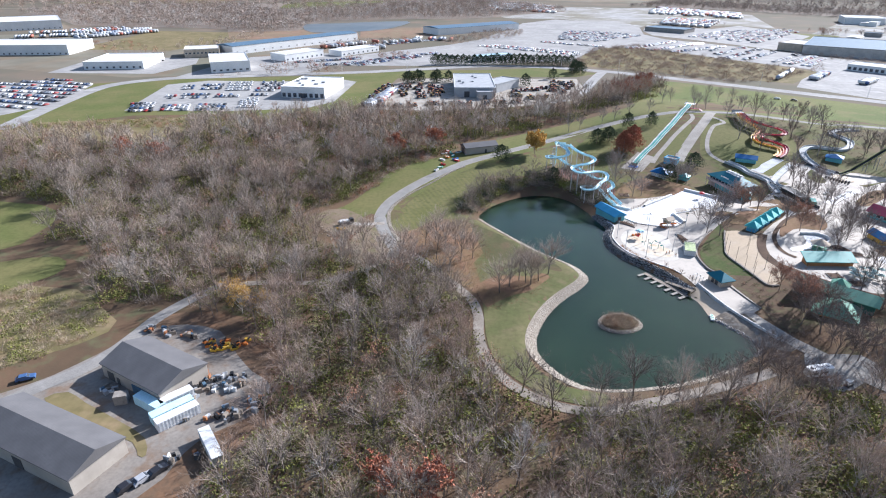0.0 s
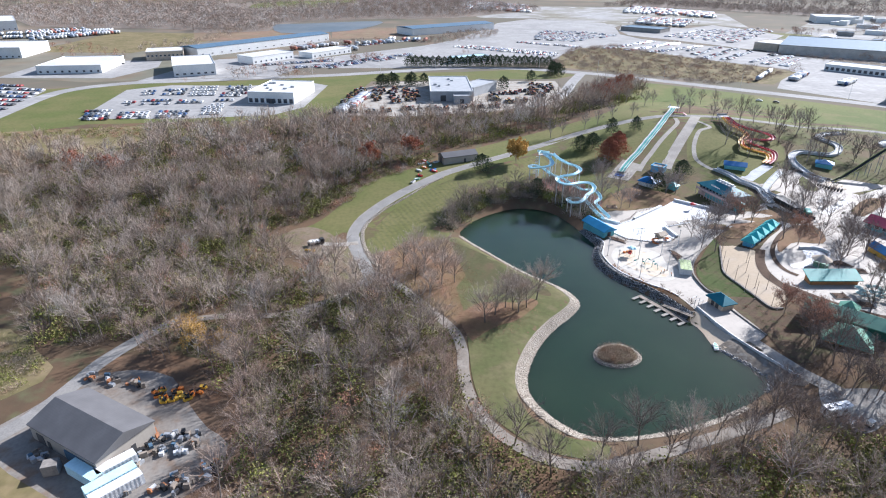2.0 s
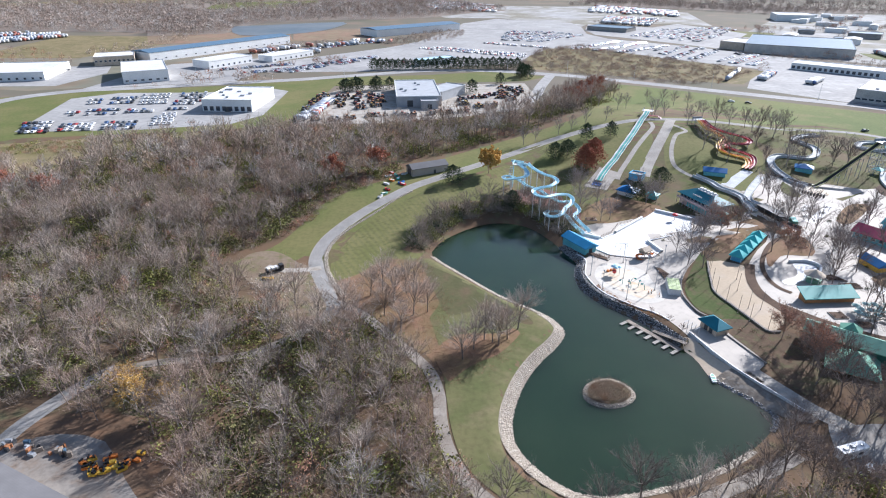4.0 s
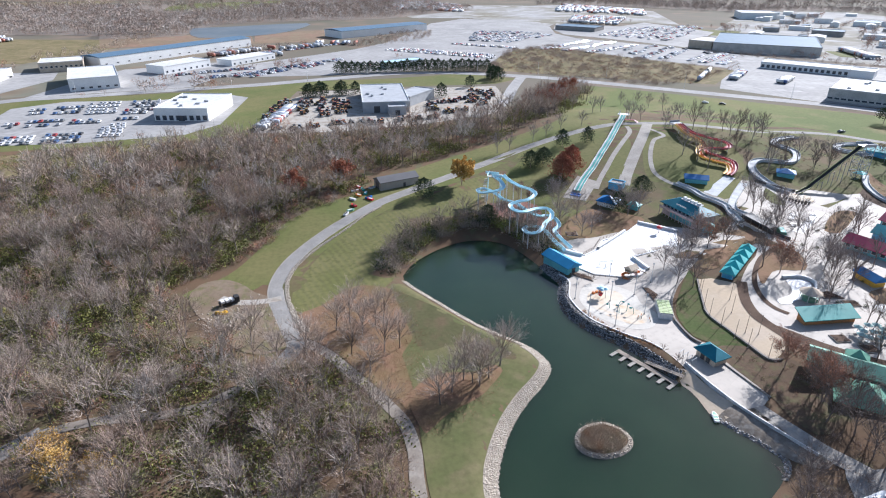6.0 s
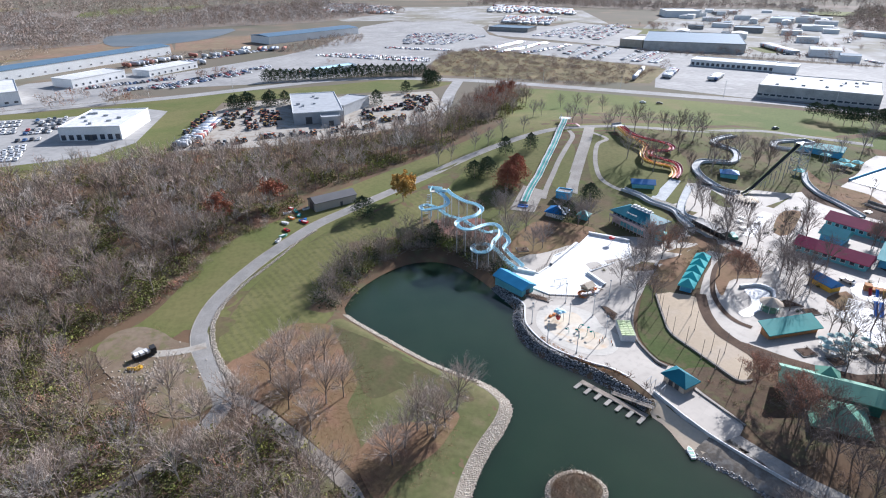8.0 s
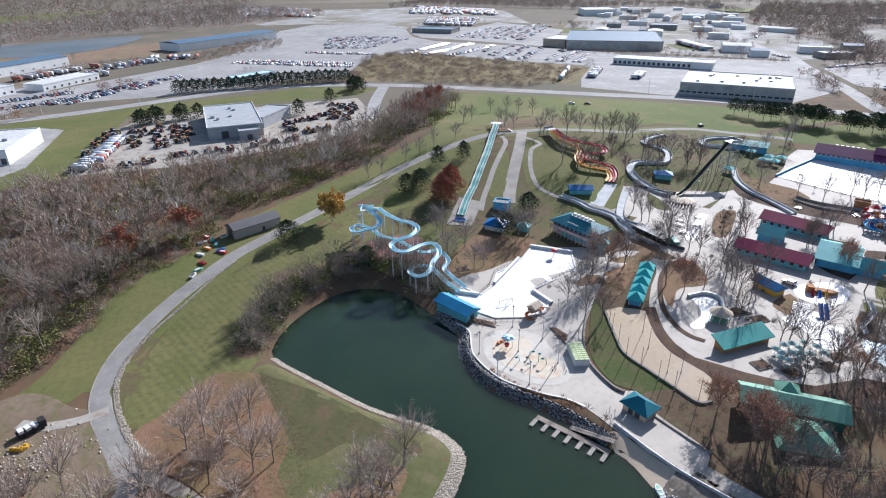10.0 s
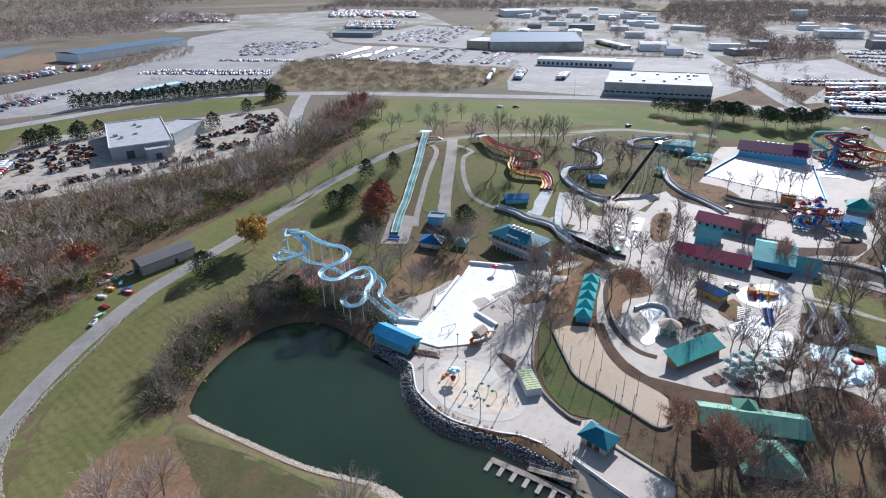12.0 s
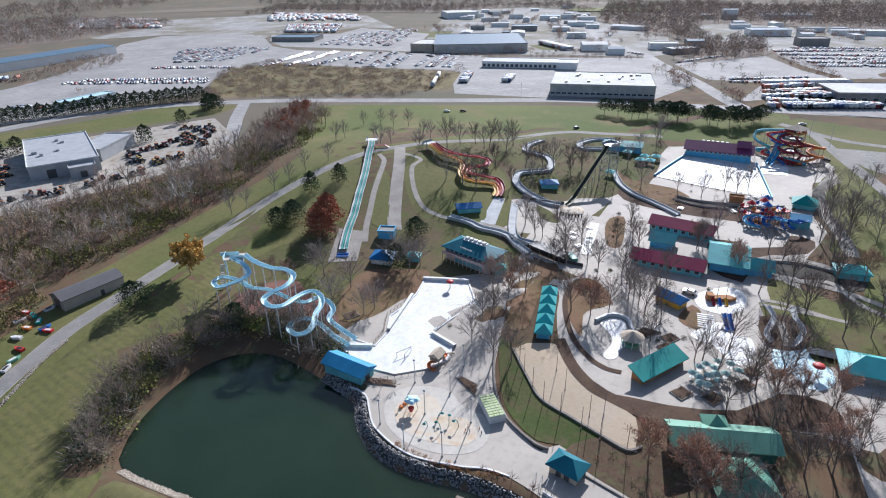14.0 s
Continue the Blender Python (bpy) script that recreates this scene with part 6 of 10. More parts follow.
for p, q, d, h, kind, wall, roof, lab in (((731, 951), (755, 928), 40, 6, "flat", "white", "bluefar", "pale workshop in the far estate"), ((692, 838), (708, 824), 26, 6, "gable", "white", "whiteroof", "small white workshop in the far estate"),
        ((626, 798), (644, 782), 21, 5, "flat", "white", "whiteroof", "low white workshop in the far estate"), ((585, 723), (603, 707), 16, 6, "flat", "white", "whiteroof", "white workshop by the side road"),
        ((513, 620), (535, 602), 28, 7, "gable", "white", "whiteroof", "white gabled works beside the side road"), ((515, 583), (529, 572), 14, 6, "gable", "white", "bluefar", "small blue-roofed works beside the side road"),
        ((580, 582), (603, 562), 16, 6, "flat", "white", "whiteroof", "white works with flat roof across the side road"), ((567, 540), (598, 531), 19, 5, "flat", "brick", "whiteroof", "low brown works across the side road"),
        ((625, 568), (640, 556), 14, 7, "gable", "brick", "bluefar", "small slate-roofed barn by the woods"), ((775, 588), (812, 555), 27, 7, "flat", "white", "bluefar", "blue-roofed hall beyond the woods"),
        ((934, 780), (949, 765), 25, 6, "flat", "white", "whiteroof", "far white works by the woods"), ((958, 756), (974, 740), 20, 14, "flat", "white", "bluefar", "tall pale silo house beyond the woods"),
        ((627, 1086), (681, 1066), 60, 10, "flat", "white", "whiteroof", "big far white hall with a flat roof"), ((722, 493), (745, 473), 20, 8, "flat", "brick", "brick", "dark brown hall behind the car lot"),
        ((858, 530), (893, 482), 25, 5, "flat", "white", "whiteroof", "long low white hall far away"), ((600, 913), (620, 894), 19, 5, "flat", "white", "whiteroof", "small white hall in the far estate"),
        ((587, 845), (615, 820), 29, 6, "flat", "brick", "bluefar", "dark-roofed hall in the far estate"), ((708, 765), (726, 717), 20, 5, "gable", "white", "whiteroof", "white sheds by the far estate road"), ((1001, 713), (1054, 660), 34, 6, "flat", "white", "bluefar", "long far works on the slope")):
    house("industrial_unit", lab, "building", p, q, d, h, kind, 1.4, M[wall], M[roof], 0.2, group="far industrial estate")
rr = random.Random(12)
ESTATE = np.array([(480, 770), (560, 1000), (740, 1200), (960, 1150), (770, 850), (700, 690), (620, 720), (560, 640)], float)
WORKS = np.array([(790, 660), (870, 700), (905, 640), (900, 510), (790, 445), (720, 500), (740, 600)], float)
for region, n in ((ESTATE, 70), (WORKS, 16)):
    lo, hi = region.min(0), region.max(0)
    for i in range(n):
        x, y = rr.uniform(lo[0], hi[0]), rr.uniform(lo[1], hi[1])
        L, D, a, c = rr.uniform(10, 34), rr.uniform(9, 20), rr.choice((-0.72, 0.85)) + rr.uniform(-0.08, 0.08), rr.random()
        if not inside(region, np.array(x), np.array(y)):
            continue
        house("industrial_unit", rr.choice(("low white industrial unit", "pale industrial unit with flat roof", "white workshop in the far estate")) + " among yards", "building", (x, y), (x + L * math.cos(a), y + L * math.sin(a)), D, rr.uniform(3.5, 6.5), "gable" if c < 0.4 else "flat", 1.2, M["white"] if c < 0.7 else M["brick"], M["whiteroof"] if c < 0.7 else M["bluefar"], 0.2, group="far industrial estate")

# ---- pools and pads ----
M["redgravel"] = surf("red_brown_gravel", (0.20, 0.105, 0.085), (0.15, 0.085, 0.07), 0.95, 0.3, 1.5)
M["padwhite"] = surf("off_white_pad", (0.57, 0.53, 0.465), (0.50, 0.465, 0.405), 0.8, 0.2, 1.0, grime=0.2)
POOL = [(104.2, 268.5), (115.6, 258.2), (110, 246), (99.1, 242.9), (89.7, 240), (91.5, 231.1), (87.7, 226.4), (80.9, 226.2), (72.1, 229), (66.7, 236.4), (64.9, 248.4), (69.6, 250), (73.3, 243.4), (79.2, 247.6), (84.2, 255.2), (91.8, 258.4), (97.9, 262.6)]
sheet("pool_basin", POOL, M["poolwhite"], 0.17, "empty white-painted pool basin", 6, 1, "pool")
sheet("splash_pad", [(67.2, 222.3), (73.7, 222), (80.4, 216.3), (80.5, 208.6), (82.9, 202.4), (79.6, 196.7), (74.5, 194.9), (68.7, 197.6), (63.6, 203.9), (61.7, 211.5), (63.2, 217.4)], M["padwhite"], 0.14, "off-white splash pad", 4, 4, "splash pad")
sheet("splash_pad_middle", [(67.5, 218.3), (73.2, 218.4), (76.3, 215.1), (75.4, 208.4), (78.9, 203.8), (78, 198.8), (73.3, 197.7), (68.3, 201.9), (64.8, 207.4), (64.2, 213.3)], M["padcream"], 0.17, "tan patterned middle of the splash pad", 4, 4, "splash pad")
sheet("slide_yard", [(46, 290), (56, 288), (64, 284), (70, 276), (72, 266), (66, 258), (58, 262), (50, 268), (46, 278)], M["redgravel"], 0.1, "red-brown gravel yard under the blue slide", 5, 2, "ground")
sheet("wave_pool", [(283.8, 303), (305, 277.4), (265.7, 244), (254.6, 271.6), (246.6, 291.1)], M["poolwhite"], 0.2, "empty white fan-shaped wave pool", 8, 1, "pool")
sheet("tower_pool", [(310.3, 276.2), (317.6, 267), (300.9, 257.2), (293.1, 266.8)], M["poolwhite"], 0.2, "empty white slide landing pool", 6, 1, "pool")
sheet("toddler_pool", [(132.4, 214.4), (137.6, 214.2), (138.7, 210.9), (135.2, 206.2), (135.5, 203.7), (134.8, 202.2), (130.4, 202.2), (126.9, 201.4), (123.4, 199.7), (121.2, 200.6), (121.9, 202.8), (127.7, 205.2), (130.7, 209.2)], M["poolwhite"], 0.17, "empty white lagoon-shaped pool", 4, 4, "pool")
sheet("family_pool", [(149.3, 196.3), (155.3, 196.4), (159.6, 196.4), (161.9, 193.8), (158.9, 189), (161, 185.3), (153.8, 179.8), (148.5, 179.5), (147.2, 182.7), (149.9, 189.4), (148.7, 192.4)], M["poolwhite"], 0.17, "empty white family pool", 4, 4, "pool")
sheet("ship_pool", [(168.1, 209), (175, 209), (181.5, 206.4), (181.8, 201.1), (174.8, 196.5), (167.2, 196.5), (164, 200.9), (163.9, 204.8)], M["poolwhite"], 0.17, "round white pool round the play ship", 4, 4, "pool")
sheet("mushroom_pool", [(161.1, 179.6), (166.8, 178.3), (169.1, 174.9), (165.5, 170.7), (165.5, 166.4), (160.8, 162.9), (155.5, 163.2), (153.5, 165.5), (155.6, 170.2), (154.2, 173.8)], M["aquapool"], 0.17, "pale aqua toddler pool", 4, 4, "pool")
sheet("landing_pool", [(162.6, 307.9), (166.2, 304.8), (148, 287.4), (143, 291.5)], M["flumewhite"], 0.18, "white landing run below the red slide", 5, 1, "pool")
sheet("landing_pad", [(93.2, 316.3), (101.1, 309.7), (89.8, 292.3), (80.3, 296.7)], M["path"], 0.17, "concrete landing deck below the racing slide", 5, 1, "pool")
sheet("landing_run", [(182.2, 269), (184.3, 266.4), (161.6, 248), (159, 250.8)], M["poolwhite"], 0.17, "white landing run of the tower slide", 5, 1, "pool")
sheet("hill_lawn", [(172, 372), (214, 364), (239, 364), (270, 348), (286, 320), (262, 306), (230, 292), (206, 296), (186, 302), (173, 303), (176, 312), (184, 326), (184, 340)], M["grass_leafy"], 0.06, "leafy grass slope round the river slides", 7, 2, "lawn")
sheet("planting", [(219, 289), (228, 288), (232, 270), (246, 243), (256, 229), (246, 221), (231, 238), (217, 260), (212, 279)], M["mulch"], 0.12, "dark mulched bed with shrubs", 5, 2, "bed")
sheet("planting", [(154.2, 204.3), (163.1, 206.2), (160.4, 200.2), (153.4, 196), (151.8, 200.5)], M["grass_rust"], 0.12, "leafy bank above the family pool", 4, 2, "bed")
sheet("planting", [(98, 262), (92, 262), (84, 259), (76, 258), (70, 262), (74, 272), (86, 284), (96, 283), (108, 274), (106, 269)], M["grass_rust"], 0.13, "leafy planted slope above the pool", 5, 2, "bed")
sheet("planting", [(124, 247), (131, 252), (139, 256), (147, 250), (142, 244), (130, 238), (118, 228), (112, 224), (108, 228), (116, 238)], M["grass_rust"], 0.13, "leafy bank with bare trees behind the cabanas", 5, 2, "bed")
sheet("planting", [(112, 190), (114, 180), (122, 172), (134, 161), (146, 153), (152, 160), (146, 168), (132, 170), (120, 180)], M["mulch"], 0.12, "mulched bed in front of the picnic hall", 5, 2, "bed")
sheet("planting", [(183, 262), (192, 268), (198, 266), (190, 258), (176, 247), (172, 250)], M["grass_rust"], 0.12, "tan planting strip beside the river walk", 5, 2, "bed")
sheet("planting", [(200, 228), (208, 232), (214, 226), (206, 222), (204, 218), (198, 222)], M["mulch"], 0.12, "mulched courtyard bed", 5, 2, "bed")
sheet("planting", [(200, 206), (212, 212), (226, 206), (238, 210), (236, 218), (224, 214), (214, 220), (206, 214)], M["mulch"], 0.12, "mulched bed beside the restaurant", 5, 2, "bed")
for pts, mat, off, lab in (([(146, 287), (154, 285), (171, 307), (183, 328), (172, 319), (162, 301)], "grass_green", 0.15, "green strip beside the slide run-out"), ([(232, 306), (219, 285), (220, 271), (227, 263), (235, 260), (242, 276), (233, 293), (237, 307)], "grass_rust", 0.14, "leafy brown slope below the wave pool deck"), ([(175, 294), (175, 279), (170, 276), (168, 283)], "grass_leafy", 0.15, "small grass slope above the river plaza"), ([(137, 294), (141, 285), (142, 272), (138, 270), (131, 285)], "grass_green", 0.15, "grass slope below the footpath"), ([(133, 230), (141, 237), (149, 236), (148, 227), (143, 220), (136, 221), (131, 220), (124, 213), (123, 214), (127, 222)], "grass_rust", 0.15, "leaf-strewn island round the broad oak"), ([(199, 204), (199, 196), (200, 181), (194, 176), (188, 178), (186, 184), (182, 192)], "grass_green", 0.16, "green lawn between the footpaths"), ([(181, 195), (185, 188), (185, 181), (180, 174), (164, 170), (167, 175), (176, 183), (180, 190)], "grass_green", 0.165, "green lawn beside the toddler slides"), ([(204, 210), (211, 207), (215, 202), (217, 194), (220, 183), (209, 184), (209, 193), (204, 201), (201, 206)], "darkbed", 0.17, "dark dry bed of the lazy river"), ([(187, 218), (188, 206), (200, 213), (194, 221)], "mulch", 0.175, "dark shaded bed before the restaurant"), ([(164, 170), (189, 178), (194, 175), (195, 167), (180, 160)], "grass_leafy", 0.15, "leafy ground under bare trees"), ([(174, 191), (183, 184), (175, 177), (168, 175), (162, 179), (164, 184)], "mulch", 0.19, "mulched mound under the toddler slides"), ([(145, 279), (150, 272), (151, 262), (153, 252), (149, 248), (146, 262), (143, 273)], "mulch", 0.185, "dark planted strip along the river fence")):
    sheet("planting", pts, M[mat], off, lab, 5, 2, "bed" if mat == "mulch" else "lawn")
sheet("planting", [(56, 292), (67, 290), (65, 275), (57, 275), (51, 279)], M["redmulch"], 0.12, "red bark mulch beneath the blue slide", 5, 2, "bed")
ribbon("river_bed", [(232, 268), (234, 259), (239, 252), (245, 245), (250, 238), (260, 233)], 4.2, M["darkbed"], 0.17, "dark dry river below the wave deck", "bed")
ribbon("footpath", [(206, 213), (214, 211), (218, 206), (221, 199), (221, 192)], 2.6, M["path"], 0.2, "pale footpath along the lazy river", "path")
ribbon("footpath", [(200, 208), (202, 202), (205, 196), (211, 190), (205, 179), (204, 171)], 2.2, M["path"], 0.205, "pale footpath across the park lawn", "path")
ribbon("footpath", [(183, 196), (186, 192), (188, 186), (190, 179), (192, 175)], 1.6, M["path"], 0.21, "narrow pale footpath over the lawn", "path")
ribbon("footpath", [(313, 241), (296, 239), (280, 232), (268, 229), (258, 228)], 5.0, M["path"], 0.2, "pale curving footpath to the wave pool", "path")
sheet("lawn", [(270, 226), (286, 236), (310, 246), (330, 250), (340, 262), (352, 262), (340, 240), (318, 224), (290, 206), (262, 196), (240, 190), (236, 204), (252, 210)], M["grass_green"], 0.12, "lawn under tall bare trees", 8, 2, "lawn")
BEDS = (((140.7, 235.8), (133.1, 230.1), (125.7, 221.3), (120.3, 212.6), (117.7, 204.3), (117.9, 198.4), (120.1, 194.7)), ((117, 214.8), (111.9, 204.4), (109.9, 195), (111.1, 187.8), (112.7, 180.8), (115, 176)))
ribbon("planting", BEDS[0], 1.6, M["mulch"], 0.18, "curved dark hedge bed", "bed")
ribbon("planting", BEDS[1], 3.2, M["mulch"], 0.18, "mulched strip behind the sand court", "bed")
for pts, w, lab in ((((180.1, 194.9), (184.7, 188), (188.5, 181.7), (191.6, 175.4)), 1.8, "narrow pale footpath over the lawn"), (((195.9, 205.9), (204.4, 195.7), (208.8, 184), (209.6, 173.4)), 2.6, "pale footpath under bare trees"), (((330, 262), (318, 246), (300, 240), (288, 236), (270, 224), (252, 208), (236, 196)), 5.0, "pale service drive round the lawn")):
    ribbon("footpath", pts, w, M["path"], 0.2, lab, "path")


def kerb(name, pts, h, w, mat, label, closed=False, n=4, category="wall", dz=0.0):
    """A low wall that follows the land."""
    c = smooth(pts, n, closed)
    if closed:
        c = np.r_[c, c[:1]]
    z = ground_z(c[:, 0], c[:, 1]) + dz
    bm = bmesh.new()
    sweep(bm, [(a, b, q) for (a, b), q in zip(c, z)], [(-w / 2, -0.3), (w / 2, -0.3), (w / 2, h), (-w / 2, h)], True)
    return tagged(new(name, bm_mesh(name, bm, mat)), label, category, kind="structure")


kerb("pool_rim", POOL, 0.42, 0.5, M["poolwhite"], "white rim of the empty pool", True, 1)
kerb("court_wall", [(104, 219.1), (99.8, 207.2), (97.8, 199.7), (99.2, 190.8), (100.6, 183), (102, 176), (105, 174.6)], 0.5, 0.6, M["brickwall"], "dark retaining wall below the sand court")
kerb("garden_wall", [(100, 221.5), (97.3, 218.7), (90.9, 209.5), (87.2, 200.9), (86.6, 194.6), (87.2, 189), (88.6, 186.4)], 0.7, 0.5, M["brickwall"], "curved block wall between deck and grass")
kerb("deck_kerb", [(60.2, 231), (62, 225.6), (60.7, 220.8), (59.1, 215.4), (59.3, 210.7), (60.4, 205.4), (62.1, 201.4), (64.3, 198.4), (66.9, 195.6), (69.8, 192.6), (73.7, 189.4), (76.7, 185)], 0.3, 0.4, M["whitetrim"], "pale kerb along the pool deck")
kerb("walk_rail", [(79.6, 177.8), (82, 168.4), (84.6, 160.4), (88.9, 151.6), (93.2, 143.4)], 0.9, 0.22, M["whitetrim"], "white rail wall along the pond walkway")
kerb("walk_rail", [(90, 177.1), (91.6, 171.4), (93, 166.6), (94.3, 162.4)], 0.5, 0.3, M["brickwall"], "dark wall along the boat deck")
kerb("toddler_wall", [(131.6, 215.6), (137.9, 215.2), (140, 211.2), (136.8, 206.2), (136.4, 203.2)], 1.1, 0.7, M["poolwhite"], "white curving wall of the lagoon pool")
kerb("wave_wall", [(284, 303.6), (264, 297.5), (246.2, 291.6)], 1.2, 0.5, M["sky"], "blue-topped side wall of the wave pool", n=2)
kerb("wave_wall", [(305.5, 276.8), (286, 260.5), (265.2, 243.4)], 1.2, 0.5, M["sky"], "blue-topped side wall of the wave pool", n=2)
for a, b in (((64.9, 248.8), (72.6, 243.4)), ((90.2, 239.6), (92.2, 230.4)), ((104.2, 269.2), (116.2, 258.8)), ((80.0, 248.2), (96, 262.2))):
    kerb("wave_baffle", [a, ((a[0] + b[0]) / 2, (a[1] + b[1]) / 2), b], 1.1, 0.9, M["poolwhite"], "low white wall at the pool edge", n=1)
for pts, w, lab in ((((232.8, 358.6), (220.1, 354), (211.2, 346.8), (213.5, 340.4), (215.3, 334.4), (211.1, 326.1), (203.6, 320.8), (196.7, 322.2), (188.8, 323.3), (182, 318), (178.7, 309.7), (178.5, 300.2), (179.9, 292.4), (183, 288)), 2.6, "winding pale river flume down the hill"), (((166.9, 298.6), (158.5, 289.3), (150.5, 279.3), (147.5, 272.7), (149, 267.7), (150.9, 261.9), (152.1, 255.5), (154.8, 251)), 2.4, "pale concrete river channel"), (((232, 304), (224, 293), (219.9, 281), (219.6, 271.2), (218.5, 261.2), (217.3, 254.6)), 2.0, "pale concrete river channel by the wave pool"), (((136, 303), (140.3, 294.7), (141.5, 288.4), (145, 281.9), (146.3, 276.4), (144.8, 269.2), (144, 261.6)), 2.2, "pale path channel above the cafe"), (((262, 330), (250, 333), (243, 338), (249, 345), (262, 346), (270, 340)), 2.6, "pale looping flume at the slide start")):
    c = smooth(pts, 6, False)
    z = ground_z(c[:, 0], c[:, 1]) + 0.65
    bm = bmesh.new()
    hw = w * 0.6
    sweep(bm, [(a, b, q) for (a, b), q in zip(c, z)], [(-hw, 0.5), (-hw - 0.16, 0.5), (-hw - 0.16, -1.2), (hw + 0.16, -1.2), (hw + 0.16, 0.5), (hw, 0.5), (hw, -0.1), (-hw, -0.1)], True)
    tagged(new("river_channel", bm_mesh("river_channel", bm, M["flumewhite"])), lab, "water channel", kind="structure")

# ---- slides ----
def arc_section(r, wall=0.12, n=8, open_deg=170):
    """A U-shaped trough of radius r, with thickness."""
    a0 = radians(270 - open_deg / 2)
    out = [(math.cos(a0 + radians(open_deg) * i / n) * (r + wall), math.sin(a0 + radians(open_deg) * i / n) * (r + wall) + r) for i in range(n + 1)]
    inn = [(math.cos(a0 + radians(open_deg) * i / n) * r, math.sin(a0 + radians(open_deg) * i / n) * r + r) for i in range(n, -1, -1)]
    return out + inn


def path3(pts, n=6):
    """A smooth curve through places in space."""
    p = np.array(pts, float)
    xy = smooth(p[:, :2], n, False)
    zz = np.interp(np.linspace(0, len(p) - 1, len(xy)), np.arange(len(p)), p[:, 2])
    return [tuple(map(float, (*a, b))) for a, b in zip(xy, zz)]


def flume(parent, pts, r, mat, post_every=0, name="flume", open_deg=175, post_mat=None, label=""):
    c = path3(pts)
    bm = bmesh.new()
    sweep(bm, c, arc_section(r, 0.1, 8, open_deg), True)
    part(name, bm, mat, parent, label, True)
    if post_every:
        run = 0.0
        for a, b in zip(c, c[1:]):
            run += math.dist(a[:2], b[:2])
            if run > post_every:
                run = 0.0
                g = H(b[0], b[1])
                if b[2] - g > 1.2:
                    bm = bmesh.new()
                    rod(bm, (b[0], b[1], g - 0.3), (b[0], b[1], b[2]), 0.16)
                    rod(bm, (b[0], b[1], b[2] - 0.5), (b[0] + 0.4, b[1] + 0.7, b[2] + 0.15), 0.09)
                    rod(bm, (b[0], b[1], b[2] - 0.5), (b[0] - 0.4, b[1] - 0.7, b[2] + 0.15), 0.09)
                    part("support", bm, post_mat or M["whitetrim"], parent)


blue_slide = tagged(new("water_slide"), "twin light-blue serpentine water slide on posts above the pond", "water slide")
flume(blue_slide, [(51.1, 290.4, 17.5), (52.6, 284.6, 16.9), (56, 278.4, 16.3), (59.6, 276, 15.7), (60.8, 271.9, 15.1), (57.4, 268.3, 14.5), (52.8, 267.8, 13.8), (49.7, 266.1, 13.2), (50.3, 262.5, 12.6), (54.1, 261.8, 12), (59.9, 265.7, 11.4), (64.3, 267.2, 10.8), (65.8, 264.2, 10.2), (64.5, 260.1, 9.6), (61.7, 257.2, 9), (59.6, 253.6, 8.4), (56.9, 251.4, 7.8), (54, 252.7, 7.2), (53.4, 257.5, 6.5), (56.4, 261.6, 5.9), (60.6, 261.4, 5.3), (62.6, 257.2, 4.7), (64, 251.2, 3.8), (66.4, 246.5, 2.4)], 0.78, M["flume"], 4.2)
flume(blue_slide, [(47.6, 291.3, 16.5), (49.7, 286.1, 15.8), (49.9, 281.4, 15), (47.2, 280.1, 14.2), (43.3, 280.5, 13.5), (40.3, 282, 12.8), (40.2, 287.4, 12), (43.4, 290.8, 11.2), (47.1, 287.7, 10.5), (49.8, 281.5, 9.8), (54.5, 278.2, 9), (58, 271.7, 8.2), (61.8, 267.5, 7.5), (66.4, 269.2, 6.8), (68.7, 266.7, 6), (68.8, 262.6, 5.2), (66.2, 259.6, 4.5), (66.8, 255.5, 3.8), (69.4, 248.4, 2.4)], 0.74, M["flume"], 4.2)
bm = bmesh.new()
box(bm, 48.6, 293, 16.3, 6.0, 4.6, 0.3, radians(-25))
part("platform", bm, M["concrete"], blue_slide, "pale start platform")
bm = bmesh.new()
for dx, dy in ((-2.5, 2.9), (2.7, 0.6), (-3.2, -0.3), (2.0, -1.6)):
    rod(bm, (48.6 + dx, 293 + dy, H(48, 293) - 0.3), (48.6 + dx, 293 + dy, 16.3), 0.18)
part("tower_frame", bm, M["flume"], blue_slide)
bm = bmesh.new()
for k in range(2):
    box(bm, 48.6 + (-1.0 if k else 1.0), 293 + (2.0 if k else -2.1), 16.6, 6.0, 0.1, 1.1, radians(-25))
box(bm, 45.8, 294.3, 16.6, 0.1, 4.5, 1.1, radians(-25))
part("guard_rail", bm, M["flume"], blue_slide)
for i in range(14):
    bm = bmesh.new()
    box(bm, 44.2 - 0.05 * i, 293.5 + i * 0.42 - 3, 16 - i * 0.9, 1.4, 0.5, 0.15)
    part("step", bm, M["metalgrey"], blue_slide)

race = tagged(new("racing_slide"), "long straight teal and white racing slide down the hill", "water slide")
GS = [(141.5, 386, 17.6), (138.3, 380, 17.0), (132, 369.5, 14.9), (127, 360.9, 14.2), (122, 352.5, 12.6), (117.7, 345.6, 12.1), (113, 338.5, 10.6), (109, 332.3, 10.2), (105, 326, 9.0), (101, 320, 8.6), (94.4, 310.9, 7.0), (90.5, 304.4, 6.6), (88.2, 300.6, 6.5)]
c = path3(GS, 4)
lift = [1.0 + 1.6 * max(0, 1 - 4 * i / len(c)) + 0.14 * math.sin(i * 1.05) for i in range(len(c))]
c = [(x, y, H(x, y) + q) for (x, y, _), q in zip(c, lift)]
